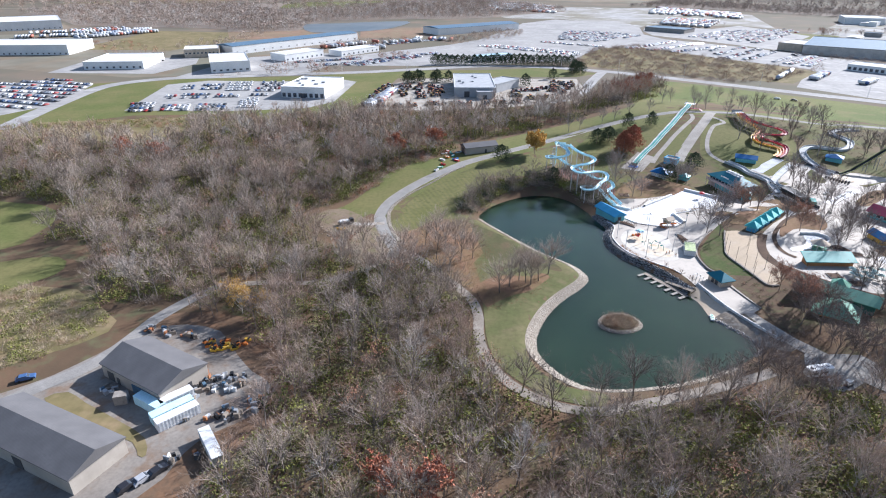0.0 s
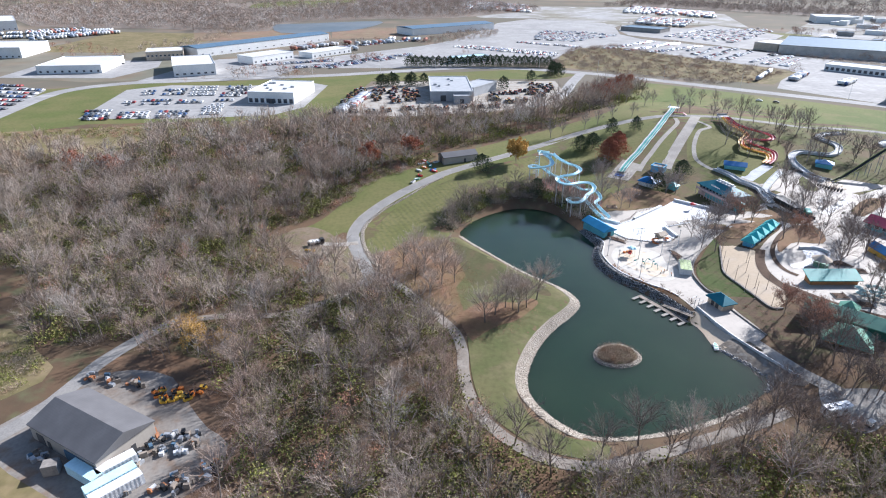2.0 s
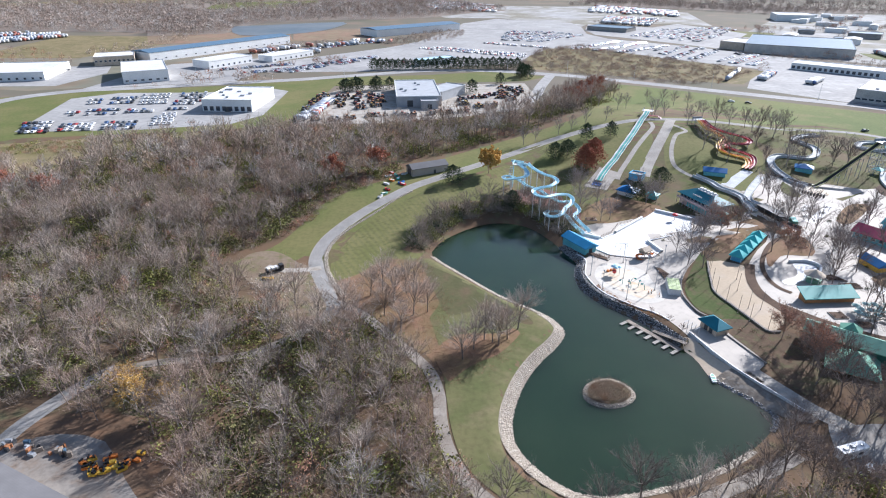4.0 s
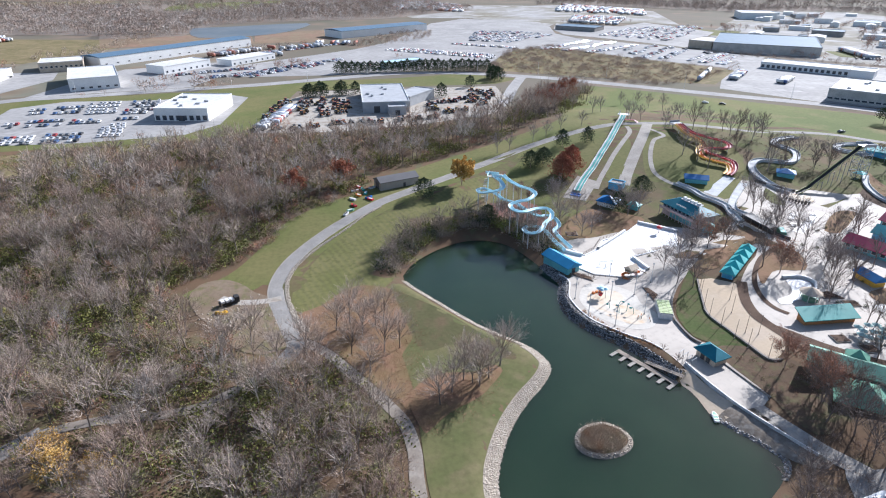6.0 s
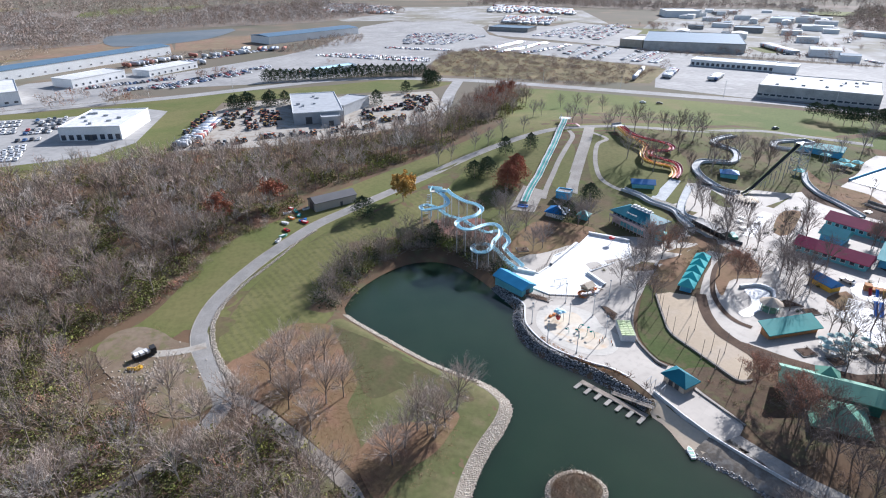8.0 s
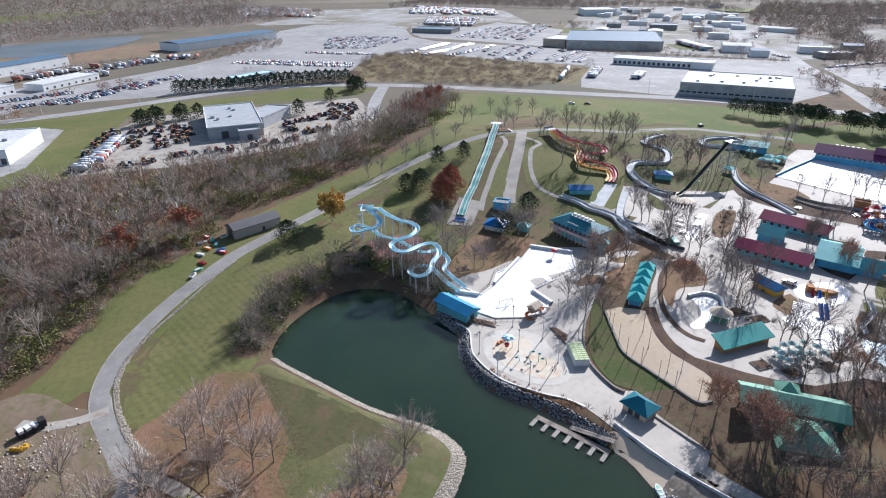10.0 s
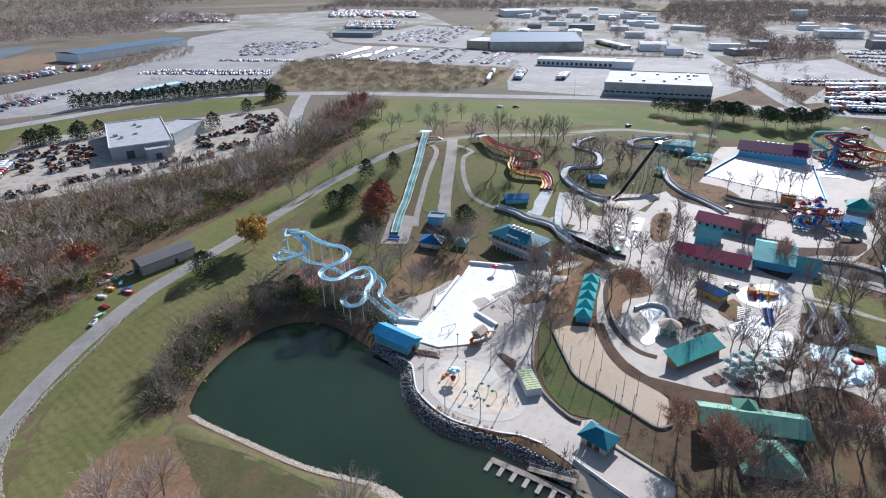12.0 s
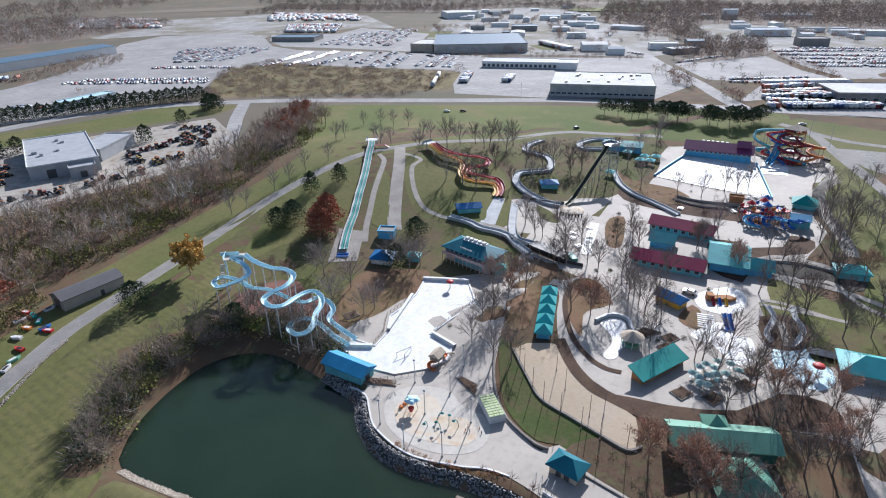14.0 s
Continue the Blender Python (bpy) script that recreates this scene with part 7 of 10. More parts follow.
for i, off in enumerate((-1.2, -0.4, 0.4, 1.2)):
    bm = bmesh.new()
    sweep(bm, c, [(off - 0.36, 0.05), (off + 0.36, 0.05), (off + 0.36, 0.15), (off - 0.36, 0.15)], True)
    part("lane", bm, M["slidegreen"] if i in (0, 2) else M["flumewhite"], race)
for off in (-1.6, -0.8, 0, 0.8, 1.6):
    bm = bmesh.new()
    sweep(bm, c, [(off - 0.07, 0.0), (off + 0.07, 0.0), (off + 0.07, 0.45), (off - 0.07, 0.45)], True)
    part("divider", bm, M["whitetrim"] if abs(off) > 1 else M["slidegreen"], race)
run = 0.0
for a, b in zip(c, c[1:]):
    run += math.dist(a[:2], b[:2])
    if run > 3.5:
        run = 0
        for sgn in (-1.5, 1.5):
            bm = bmesh.new()
            rod(bm, (b[0] + sgn * 0.85, b[1] - sgn * 0.52, H(b[0], b[1]) - 0.3), (b[0] + sgn * 0.85, b[1] - sgn * 0.52, b[2]), 0.12, n=6)
            part("support", bm, M["wood"], race)
bm = bmesh.new()
box(bm, 142.6, 388.0, H(142, 388) + 2.6, 6.4, 4.4, 0.25, radians(-32))
part("platform", bm, M["whitetrim"], race)
bm = bmesh.new()
for dx, dy in ((-2.6, 0.2), (2.0, -2.4), (2.8, 0.6), (-1.2, 2.6)):
    rod(bm, (142.6 + dx, 388 + dy, H(142, 388) - 0.3), (142.6 + dx, 388 + dy, H(142, 388) + 4.4), 0.14)
part("tower_frame", bm, M["metalgrey"], race)
bm = bmesh.new()
sweep(bm, [(140.5, 382, H(140, 382) + 1), (145.4, 378.6, H(145, 378) + 1.2), (146.8, 377, H(146, 377) + 0.2)], [(-0.9, 0), (0.9, 0), (0.9, 0.2), (-0.9, 0.2)], True)
part("stair", bm, M["darkred"], race, "dark red entry stair")
bm = bmesh.new()
zs = H(86.9, 298.4)
box(bm, 86.9, 298.4, zs + 0.2, 4.2, 3.2, 0.25, radians(-32))
box(bm, 86.9, 298.4, zs + 0.45, 4.2, 0.15, 0.5, radians(-32))
part("splash_box", bm, M["deepblue"], race, "blue splash-down trough")

red_slide = tagged(new("red_slide"), "red and orange winding multi-lane slide on the hillside", "water slide")
RED = [(165.9, 364.6), (166.2, 353.1), (171.5, 345.9), (178.4, 341.3), (180, 336.4), (175.5, 332.8), (167.5, 333.6), (164.5, 329.6), (168.5, 325), (172.5, 319.4), (169.5, 311.8), (164.5, 306.8)]
YEL = [(163.5, 364.4), (162.3, 351.6), (165.2, 344.4), (165.9, 337.8), (160.3, 331), (158.8, 324.6), (162.8, 320.2), (168, 316.6), (166.6, 311.2), (162.8, 307.6)]
for k, (pts, r, cols) in enumerate(((RED, 0.62, ("red", "darkred")), (YEL, 0.62, ("yellow", "orangegel")))):
    c2 = smooth(pts, 6, False)
    t = np.gradient(c2, axis=0)
    t /= np.linalg.norm(t, axis=1, keepdims=True)
    nn = np.c_[-t[:, 1], t[:, 0]]
    g = ground_z(c2[:, 0], c2[:, 1])
    lift = 0.9 + 2.2 * (1 - np.linspace(0, 1, len(c2)))
    zz = np.minimum.accumulate(g + lift)
    for j, off in enumerate((-0.75, 0.75)):
        q = c2 + nn * off
        bm = bmesh.new()
        sweep(bm, [(float(a), float(b), float(h)) for (a, b), h in zip(q, zz)], arc_section(r, 0.1, 7, 180), True)
        part("flume", bm, M[cols[j]], red_slide, "", True)
    for i in range(3, len(c2), 5):
        bm = bmesh.new()
        rod(bm, (c2[i][0], c2[i][1], g[i] - 0.3), (c2[i][0], c2[i][1], zz[i]), 0.12, n=6)
        part("support", bm, M["whitetrim"], red_slide)
bm = bmesh.new()
zt = H(165, 366)
box(bm, 164.8, 367, zt + 2.9, 6, 4.4, 0.25, radians(10))
for dx in (-2.8, 2.8):
    for dy in (-1.9, 1.9):
        rod(bm, (164.8 + dx, 367 + dy, zt - 0.3), (164.8 + dx, 367 + dy, zt + 4.2), 0.13)
box(bm, 164.8, 369.1, zt + 3.1, 6, 0.1, 1.0, radians(10))
part("platform", bm, M["metalgrey"], red_slide, "grey steel start platform")

tower = tagged(new("tower_slide"), "steep dark speed slide from a steel lattice tower", "water slide")
bm = bmesh.new()
sp = [(224.5, 302.5, 21.4), (223, 301.9, 20.9), (212, 297.3, 15.7), (201, 292.7, 10.6), (192, 288.9, 6.6), (187.5, 287, 5.6), (185, 286, 5.4)]
sweep(bm, path3(sp, 5), arc_section(0.95, 0.16, 7, 180), True)
part("chute", bm, M["olive"], tower, "olive outer shell of the chute")
bm = bmesh.new()
sweep(bm, path3([(a, b, z + 0.12) for a, b, z in sp], 5), arc_section(0.72, 0.05, 7, 150), True)
part("chute_lining", bm, M["black"], tower, "dark inner lining of the chute")
for i in range(4):
    for (ax, ay), (bx, by) in zip(((223.4, 300), (229, 300), (229, 305), (223.4, 305)), ((229, 300), (229, 305), (223.4, 305), (223.4, 300))):
        z0, z1 = 5 + i * 4.15, 9.15 + i * 4.15
        bm = bmesh.new()
        rod(bm, (ax, ay, z0 - 0.6), (ax, ay, z1), 0.16, n=6)
        rod(bm, (ax, ay, z1), (bx, by, z1), 0.1, n=6)
        rod(bm, (ax, ay, z0), (bx, by, z1), 0.08, n=6)
        rod(bm, (bx, by, z0), (ax, ay, z1), 0.08, n=6)
        part("lattice", bm, M["metalgrey"], tower)
bm = bmesh.new()
box(bm, 226, 302.5, 21.6, 6, 6, 0.3)
for x, y, sx, sy in ((226, 305.4, 6, 0.1), (226, 299.6, 6, 0.1), (228.9, 302.5, 0.1, 6)):
    box(bm, x, y, 21.9, sx, sy, 1.1)
part("platform", bm, M["metalgrey"], tower)
for x, y, zc in ((207, 296.2, 12.4), (214, 299.1, 15.6), (200, 293.3, 9.1)):
    bm = bmesh.new()
    for d in (-1.2, 1.2):
        rod(bm, (x, y + d - 1, H(x, y) - 0.3), (x, y + d - 1, zc), 0.14, n=6)
    rod(bm, (x, y - 2.2, zc - 1), (x, y + 0.2, zc - 1), 0.1, n=6)
    part("support", bm, M["metalgrey"], tower)

mega = tagged(new("slide_tower"), "tall tower with tangled blue, red and orange tube slides", "water slide")
g0 = H(322, 276)
for i, (dx, dy) in enumerate(((-4, -4), (4, -4), (4, 4), (-4, 4))):
    bm = bmesh.new()
    rod(bm, (326 + dx, 278 + dy, g0 - 0.5), (326 + dx, 278 + dy, g0 + 19), 0.25)
    part("column", bm, M["red"], mega)
for k in range(4):
    bm = bmesh.new()
    box(bm, 326, 278, g0 + 4 * k + 3.5, 9, 9, 0.25)
    for a in (-4.4, 4.4):
        box(bm, 326 + a, 278, g0 + 4 * k + 3.75, 0.1, 9, 1.0)
        box(bm, 326, 278 + a, g0 + 4 * k + 3.75, 9, 0.1, 1.0)
    part("deck", bm, M["orange"] if k % 2 else M["metalgrey"], mega)
bm = roof_bm("pyramid", 9, 9, g0 + 19, 2.2, 1.0)
bmesh.ops.translate(bm, verts=bm.verts, vec=(326, 273.5, 0))
part("roof", bm, M["cream"], mega, "tan canvas roof")
for k, (col, z1, cx, cy, rad, turns, ph) in enumerate((("deepblue", 16, 318, 284, 4.5, 1.5, 0.2), ("darkred", 15, 317, 277, 4.5, 2.0, 1.5), ("darkred", 13, 322, 269, 4.5, 1.6, 3.0), ("orangegel", 10, 329, 265, 4.5, 1.3, 4.0), ("red", 17, 314, 284, 4.2, 1.0, 2.4), ("aquawall", 17, 311, 290, 5, 1.0, 0.8))):
    pts = [(326, 278, g0 + z1)] + [(cx + rad * math.cos(ph + turns * 6.283 * u), cy + rad * math.sin(ph + turns * 6.283 * u), g0 + z1 - (z1 - 1.2) * (0.1 + 0.85 * u)) for u in np.linspace(0, 1, int(turns * 8))] + [(305 + 2 * k, 270 - k * 1.6, g0 + 0.6)]
    flume(mega, pts, 0.75, M[col], 7, "tube", 330 if k % 2 else 200, M["metalgrey"])
for k in range(2):
    flume(mega, [(324, 282 + 2 * k, g0 + 17), (318, 281 + 2.4 * k, g0 + 13), (312, 279 + 2.6 * k, g0 + 4), (305, 277 + 2.8 * k, g0 + 0.6), (300, 275 + 3 * k, g0 + 0.4)], 0.9, M["sky"], 6, "drop_slide", 200, M["metalgrey"])

mega.matrix_basis = Matrix.Translation((320 + 5.5, 276 - 4.0, g0)) @ Matrix.Scale(0.82, 4) @ Matrix.Translation((-320, -276, -g0))
play = tagged(new("play_structure"), "crowded climbing structure with blue and red slides", "play structure")
g1 = H(240, 232)
rp = random.Random(5)
for i in range(16):
    x, y = 234 + rp.uniform(0, 15), 226 + rp.uniform(0, 14)
    h = rp.uniform(2.5, 6)
    bm = bmesh.new()
    for d in (-1.1, 1.1):
        for e in (-1.1, 1.1):
            rod(bm, (x + d, y + e, g1 - 0.3), (x + d, y + e, g1 + h + 1.2), 0.1, n=6)
    box(bm, x, y, g1 + h, 2.4, 2.4, 0.15)
    box(bm, x, y + 1.15, g1 + h + 0.15, 2.4, 0.08, 0.9)
    part("platform", bm, M[rp.choice(("orangegel", "red", "red", "cream", "deepblue"))], play)
for k in range(6):
    a = rp.uniform(3.0, 6.0)
    cx, cy = 231 + 2.5 * k, 231 - 2.4 * k + 1.5 * (k % 2)
    pts = [(cx + 3 * math.cos(a + u), cy + 3 * math.sin(a + u), g1 + 4.6 - 0.62 * u) for u in np.linspace(0, 6.2, 12)]
    flume(play, pts, 0.55, M["deepblue"] if k % 3 else M["sky"], 5, "chute", 190, M["metalgrey"])
for k in range(4):
    x, y = 236 + 3.4 * k, 230 + rp.uniform(0, 6)
    bm = bmesh.new()
    bmesh.ops.create_cone(bm, cap_ends=True, segments=8, radius1=1.9, radius2=0.1, depth=1.5, matrix=Matrix.Translation((x, y, g1 + 8.2)))
    part("canopy", bm, M["deepblue"] if k % 2 else M["red"], play)

# ---- vehicles ----
def car_bms():
    """Body, glass and wheel of a saloon car, 4.5 m long along x."""
    prof = [(-2.25, 0.3), (-2.27, 0.82), (-1.95, 0.95), (-1.35, 1.42), (0.35, 1.45), (1.05, 0.98), (2.1, 0.85), (2.27, 0.6), (2.25, 0.3)]
    body = bmesh.new()
    rows = [[body.verts.new((x, y * (0.9 if z > 1 else 1.0), z)) for x, z in prof] for y in (-0.88, 0.88)]
    body.faces.new(rows[0]), body.faces.new(rows[1][::-1])
    for i in range(len(prof)):
        j = (i + 1) % len(prof)
        body.faces.new((rows[0][i], rows[1][i], rows[1][j], rows[0][j]))
    glass = bmesh.new()
    for quad in (((0.42, 1.4), (0.98, 1.02)), ((-1.42, 1.38), (-1.88, 1.0))):
        (x0, z0), (x1, z1) = quad
        sg = 0.03 if x1 > 0 else -0.03
        glass.faces.new([glass.verts.new(q) for q in ((x0 + sg, -0.7, z0), (x0 + sg, 0.7, z0), (x1 + sg, 0.76, z1), (x1 + sg, -0.76, z1))])
    for y in (-0.86, 0.86):
        glass.faces.new([glass.verts.new(q) for q in ((-1.55, y, 1.0), (0.85, y, 1.0), (0.3, y * 0.945, 1.38), (-1.2, y * 0.945, 1.38))])
    wheel = bmesh.new()
    bmesh.ops.create_cone(wheel, cap_ends=True, segments=10, radius1=0.32, radius2=0.32, depth=0.22, matrix=Matrix.Rotation(radians(90), 4, "X"))
    return body, glass, wheel


def arrays(bm):
    bmesh.ops.triangulate(bm, faces=bm.faces)
    bmesh.ops.recalc_face_normals(bm, faces=bm.faces)
    bm.verts.index_update()
    v = np.array([q.co[:] for q in bm.verts])
    f = np.array([[q.index for q in t.verts] for t in bm.faces])
    bm.free()
    return v, f


PAINTS = [(0.70, 0.70, 0.70), (0.62, 0.63, 0.64), (0.03, 0.03, 0.035), (0.06, 0.065, 0.075), (0.30, 0.31, 0.33), (0.74, 0.74, 0.73), (0.12, 0.14, 0.18), (0.28, 0.03, 0.03), (0.05, 0.10, 0.22), (0.66, 0.66, 0.65)]
M["paint"] = isles("car_paint", PAINTS, 0.5)
M["truckpaint"] = isles("truck_paint", [(0.72, 0.72, 0.71), (0.70, 0.70, 0.70), (0.05, 0.10, 0.25), (0.30, 0.03, 0.03), (0.66, 0.67, 0.68), (0.04, 0.04, 0.05)], 0.4)
M["trailer"] = isles("trailer_white", [(0.66, 0.66, 0.65), (0.58, 0.58, 0.58), (0.46, 0.47, 0.49), (0.30, 0.34, 0.42), (0.62, 0.62, 0.61), (0.42, 0.14, 0.09)], 0.6)


def fleet(name, spots, label, kind_box=None, mats=None, category="cars"):
    """Many parked vehicles as one mesh. spots: x, y, turn."""
    spots = np.array(spots, float)
    if kind_box is None:
        pieces = [(arrays(b), k) for b, k in zip(car_bms()[:2], (0, 1))]
        mats = (M["paint"], M["glass"])
    else:
        pieces = []
        for k, boxes in enumerate(kind_box):
            for q in boxes:
                bm = bmesh.new()
                box(bm, *q)
                pieces.append((arrays(bm), k))
    V, Fc, K, n0 = [], [], [], 0
    z = ground_z(spots[:, 0], spots[:, 1]) + 0.1
    c, sn = np.cos(spots[:, 2])[:, None], np.sin(spots[:, 2])[:, None]
    for (v, f), k in pieces:
        q = np.stack([v[None, :, 0] * c - v[None, :, 1] * sn + spots[:, :1], v[None, :, 0] * sn + v[None, :, 1] * c + spots[:, 1:2], v[None, :, 2] + z[:, None]], -1)
        V.append(q.reshape(-1, 3))
        Fc.append((f[None] + n0 + len(v) * np.arange(len(spots))[:, None, None]).reshape(-1, 3))
        K.append(np.full(len(f) * len(spots), k, np.int32))
        n0 += len(v) * len(spots)
    me = mesh(name, np.concatenate(V), np.concatenate(Fc))
    for m in mats:
        me.materials.append(m)
    me.polygons.foreach_set("material_index", np.concatenate(K))
    return tagged(new(name, me), label, category, kind="stuff")


def row(a, b, gap, turn, rnd, fill=0.9):
    """Vehicles side by side from a to b."""
    (x0, y0), (x1, y1) = a, b
    n = max(1, int(math.dist(a, b) / gap))
    along = math.atan2(y1 - y0, x1 - x0)
    return [(x0 + (x1 - x0) * (i + 0.5) / n + rnd.uniform(-0.2, 0.2), y0 + (y1 - y0) * (i + 0.5) / n + rnd.uniform(-0.2, 0.2), along + turn + rnd.choice((0, math.pi)) + rnd.uniform(-0.04, 0.04)) for i in range(n) if rnd.random() < fill]


rv = random.Random(77)
ROWS = [(7, 757, 119, 681), (25, 761, 122, 696), (90, 802, 127, 774), (130, 776, 158, 753), (190, 741, 270, 817), (210, 726, 294, 797), (231, 709, 309, 766)]


def block(poly, ang, pitch, fill, rnd):
    """Double rows of cars, back to back, across a lot; some stretches stay empty."""
    p = np.array(poly, float)
    c, sn = math.cos(ang), math.sin(ang)
    u, v = p[:, 0] * c + p[:, 1] * sn, -p[:, 0] * sn + p[:, 1] * c
    out, k = [], 0
    w = v.min() + 3
    while w < v.max():
        for back in (0.0, 5.2):
            gap = rnd.uniform(-20, 20)
            for i in range(int((u.max() - u.min()) / 2.8)):
                a = u.min() + 2.8 * i
                if rnd.random() > fill or math.sin((a + gap) / 17.0 + k) > 0.86:
                    continue
                b = w + back + rnd.uniform(-0.3, 0.3)
                out.append((a * c - b * sn, a * sn + b * c, ang + math.pi / 2 + rnd.choice((0, math.pi)) + rnd.uniform(-0.05, 0.05)))
        w += pitch
        k += 1
    q = np.array(out)
    ok = inside(p, q[:, 0], q[:, 1])
    return [o for o, y in zip(out, ok) if y]


ROWS2 = [(-26, 662, -3, 645), (-179, 611, -115, 642), (-151, 591, -78, 632), (-106, 623, -34, 690), (-138, 732, -33, 826), (664, 487, 711, 448), (645, 470, 715, 402), (632, 450, 688, 390), (617, 425, 666, 380), (605, 408, 646, 371), (676, 488, 748, 417), (700, 490, 770, 420), (660, 400, 740, 320), (690, 420, 760, 350)]
spots = []
for r4 in ROWS + ROWS2:
    for k in (0, 1):
        dx, dy = r4[2] - r4[0], r4[3] - r4[1]
        ln = math.hypot(dx, dy)
        ox, oy = -dy / ln * 5.4 * k, dx / ln * 5.4 * k
        spots += row((r4[0] + ox, r4[1] + oy), (r4[2] + ox, r4[3] + oy), 2.7, math.pi / 2, rv, 0.72)
ROWS5 = [(524, 500, 596, 500), (483, 416, 542, 383), (545, 599, 541, 556), (486, 420, 521, 392), (474, 410, 506, 381), (490, 640, 520, 625), (600, 600, 640, 590), (640, 700, 680, 740)]
for r4 in ROWS5:
    spots += row(r4[:2], r4[2:], 2.9, math.pi / 2, rv, 0.8)
for poly, ang, pitch, fill in (([(114, 831), (141, 938), (202, 930), (239, 884), (166, 810)], 0.98, 16, 0.88), ([(278, 735), (331, 766), (355, 728), (296, 656), (270, 668)], 0.85, 19, 0.5), ([(311, 644), (363, 704), (383, 676), (336, 615)], 0.8, 17, 0.9), ([(296, 878), (358, 951), (491, 991), (483, 941), (365, 804)], 0.83, 17, 0.75), ([(-150, 600), (-118, 612), (-70, 672), (-48, 662), (-110, 596)], 0.9, 15, 0.75)):
    spots += block(poly, ang, pitch, fill, rv)
fleet("parked_cars", spots, "rows of parked cars in the storage lots")
spots = []
for i in range(9):
    y0 = 388 + i * 12.5
    spots += row((-392 + (i < 3) * 40, y0 + 20), (-300, y0 - 8 + 14), 2.8, math.pi / 2, rv, 0.85)
fleet("parked_cars", [q for q in spots if inside(np.array([(-392, 482), (-362, 510), (-314, 486), (-298, 411), (-312, 378)], float), np.array(q[0]), np.array(q[1]))], "crowded rows of parked cars")
TRAILER = (((0, 0, 1.1, 12.5, 2.5, 2.8),), ((-3.5, 0, 0.05, 2.5, 2.2, 1.05), (4.5, 0, 0.05, 1.0, 2.0, 1.05)))
TRUCK = (((2.9, 0, 0.9, 2.4, 2.4, 2.2),), ((-1.2, 0, 0.9, 5.6, 2.4, 2.4),), ((-2.0, 0, 0.05, 1.6, 2.3, 0.85), (2.8, 0, 0.05, 1.0, 2.3, 0.85), (4.13, 0, 1.7, 0.06, 2.0, 0.8)))
spots = []
for i in range(11):
    u = i / 10
    spots += row((23 + 41 * u, 1402 + 208 * u), (170 + 13 * u, 1292 + 166 * u), 4.4, math.pi / 2, rv, 0.7)
for i in range(9):
    u = i / 8
    spots += row((353 + 65 * u, 1292 + 158 * u), (494 + 35 * u, 1170 + 104 * u), 4.4, math.pi / 2, rv, 0.6)
for i in range(5):
    u = i / 4
    spots += row((315 + 34 * u, 1061 + 89 * u), (376 + 51 * u, 1006 + 97 * u), 3.6, math.pi / 2, rv, 0.9)
spots += row((522, 699), (506, 631), 3.6, math.pi / 2, rv, 0.95)
spots += row((482, 385), (537, 349), 3.6, math.pi / 2, rv, 0.95) + row((270, 540), (300, 580), 3.6, 0, rv, 0.6) + row((-625, 850), (-480, 915), 3.6, math.pi / 2, rv, 0.8) + row((-610, 800), (-470, 870), 3.6, math.pi / 2, rv, 0.8)
for r4 in ((-177, 723, -120, 783), (-154, 701, -102, 728), (-111, 772, -66, 799), (-75, 822, -24, 811), (-526, 798, -460, 891), (-544, 826, -479, 905), (-564, 857, -514, 912), (-343, 617, -312, 614), (-590, 880, -530, 930)):
    spots += row(r4[:2], r4[2:], 4.6, math.pi / 2, rv, 0.72)
fleet("semi_trailers", spots, "rows of parked white semi-trailers", TRAILER, (M["trailer"], M["black"]), "trailers")
spots = []
for a, b2 in (((470, 377), (537, 349)), ((450, 364), (512, 336)), ((436, 356), (486, 331)), ((415, 339), (485, 298)), ((462, 351), (486, 335)), ((427, 348), (482, 299)), ((520, 300), (580, 250)), ((500, 320), (570, 270)), ((-72, 412), (-64, 445)), ((-66, 424), (-60, 470)), ((300, 540), (330, 575)), ((330, 520), (352, 540))):
    spots += row(a, b2, 3.4, math.pi / 2, rv, 0.92)
fleet("parked_trucks", spots, "rows of parked trucks with coloured cabs", TRUCK, (M["truckpaint"], M["trailer"], M["black"]), "trucks")

CAR_MATS = {}
for nm, col in (("white", (0.72, 0.72, 0.71)), ("black", (0.03, 0.03, 0.035)), ("silver", (0.42, 0.43, 0.45)), ("red", (0.33, 0.03, 0.03)), ("blue", (0.06, 0.12, 0.26)), ("grey", (0.14, 0.15, 0.16))):
    CAR_MATS[nm] = surf("enamel_" + nm, col, None, 0.28, 0.4, 2.0, grime=0.1)


def make_car(nm):
    ob = tagged(new("car"), nm + " saloon car parked on the paving", "car", "parked cars")
    body, glass, wheel = car_bms()
    part("body", body, CAR_MATS[nm], ob)
    part("window", glass, M["glass"], ob)
    me = bm_mesh("wheel", wheel, M["black"])
    for x in (-1.4, 1.4):
        for y in (-0.82, 0.82):
            w = new("wheel", me)
            w.parent = ob
            w.location = (x, y, 0.32)
    return ob


CARS = {k: make_car(k) for k in CAR_MATS}
used = set()


def park(nm, x, y, rot):
    m = pose(x, y, H(x, y) + 0.12, 0, 0, math.degrees(rot))
    if nm in used:
        return copy_thing(CARS[nm], m)
    used.add(nm)
    CARS[nm].matrix_basis = m
    return CARS[nm]


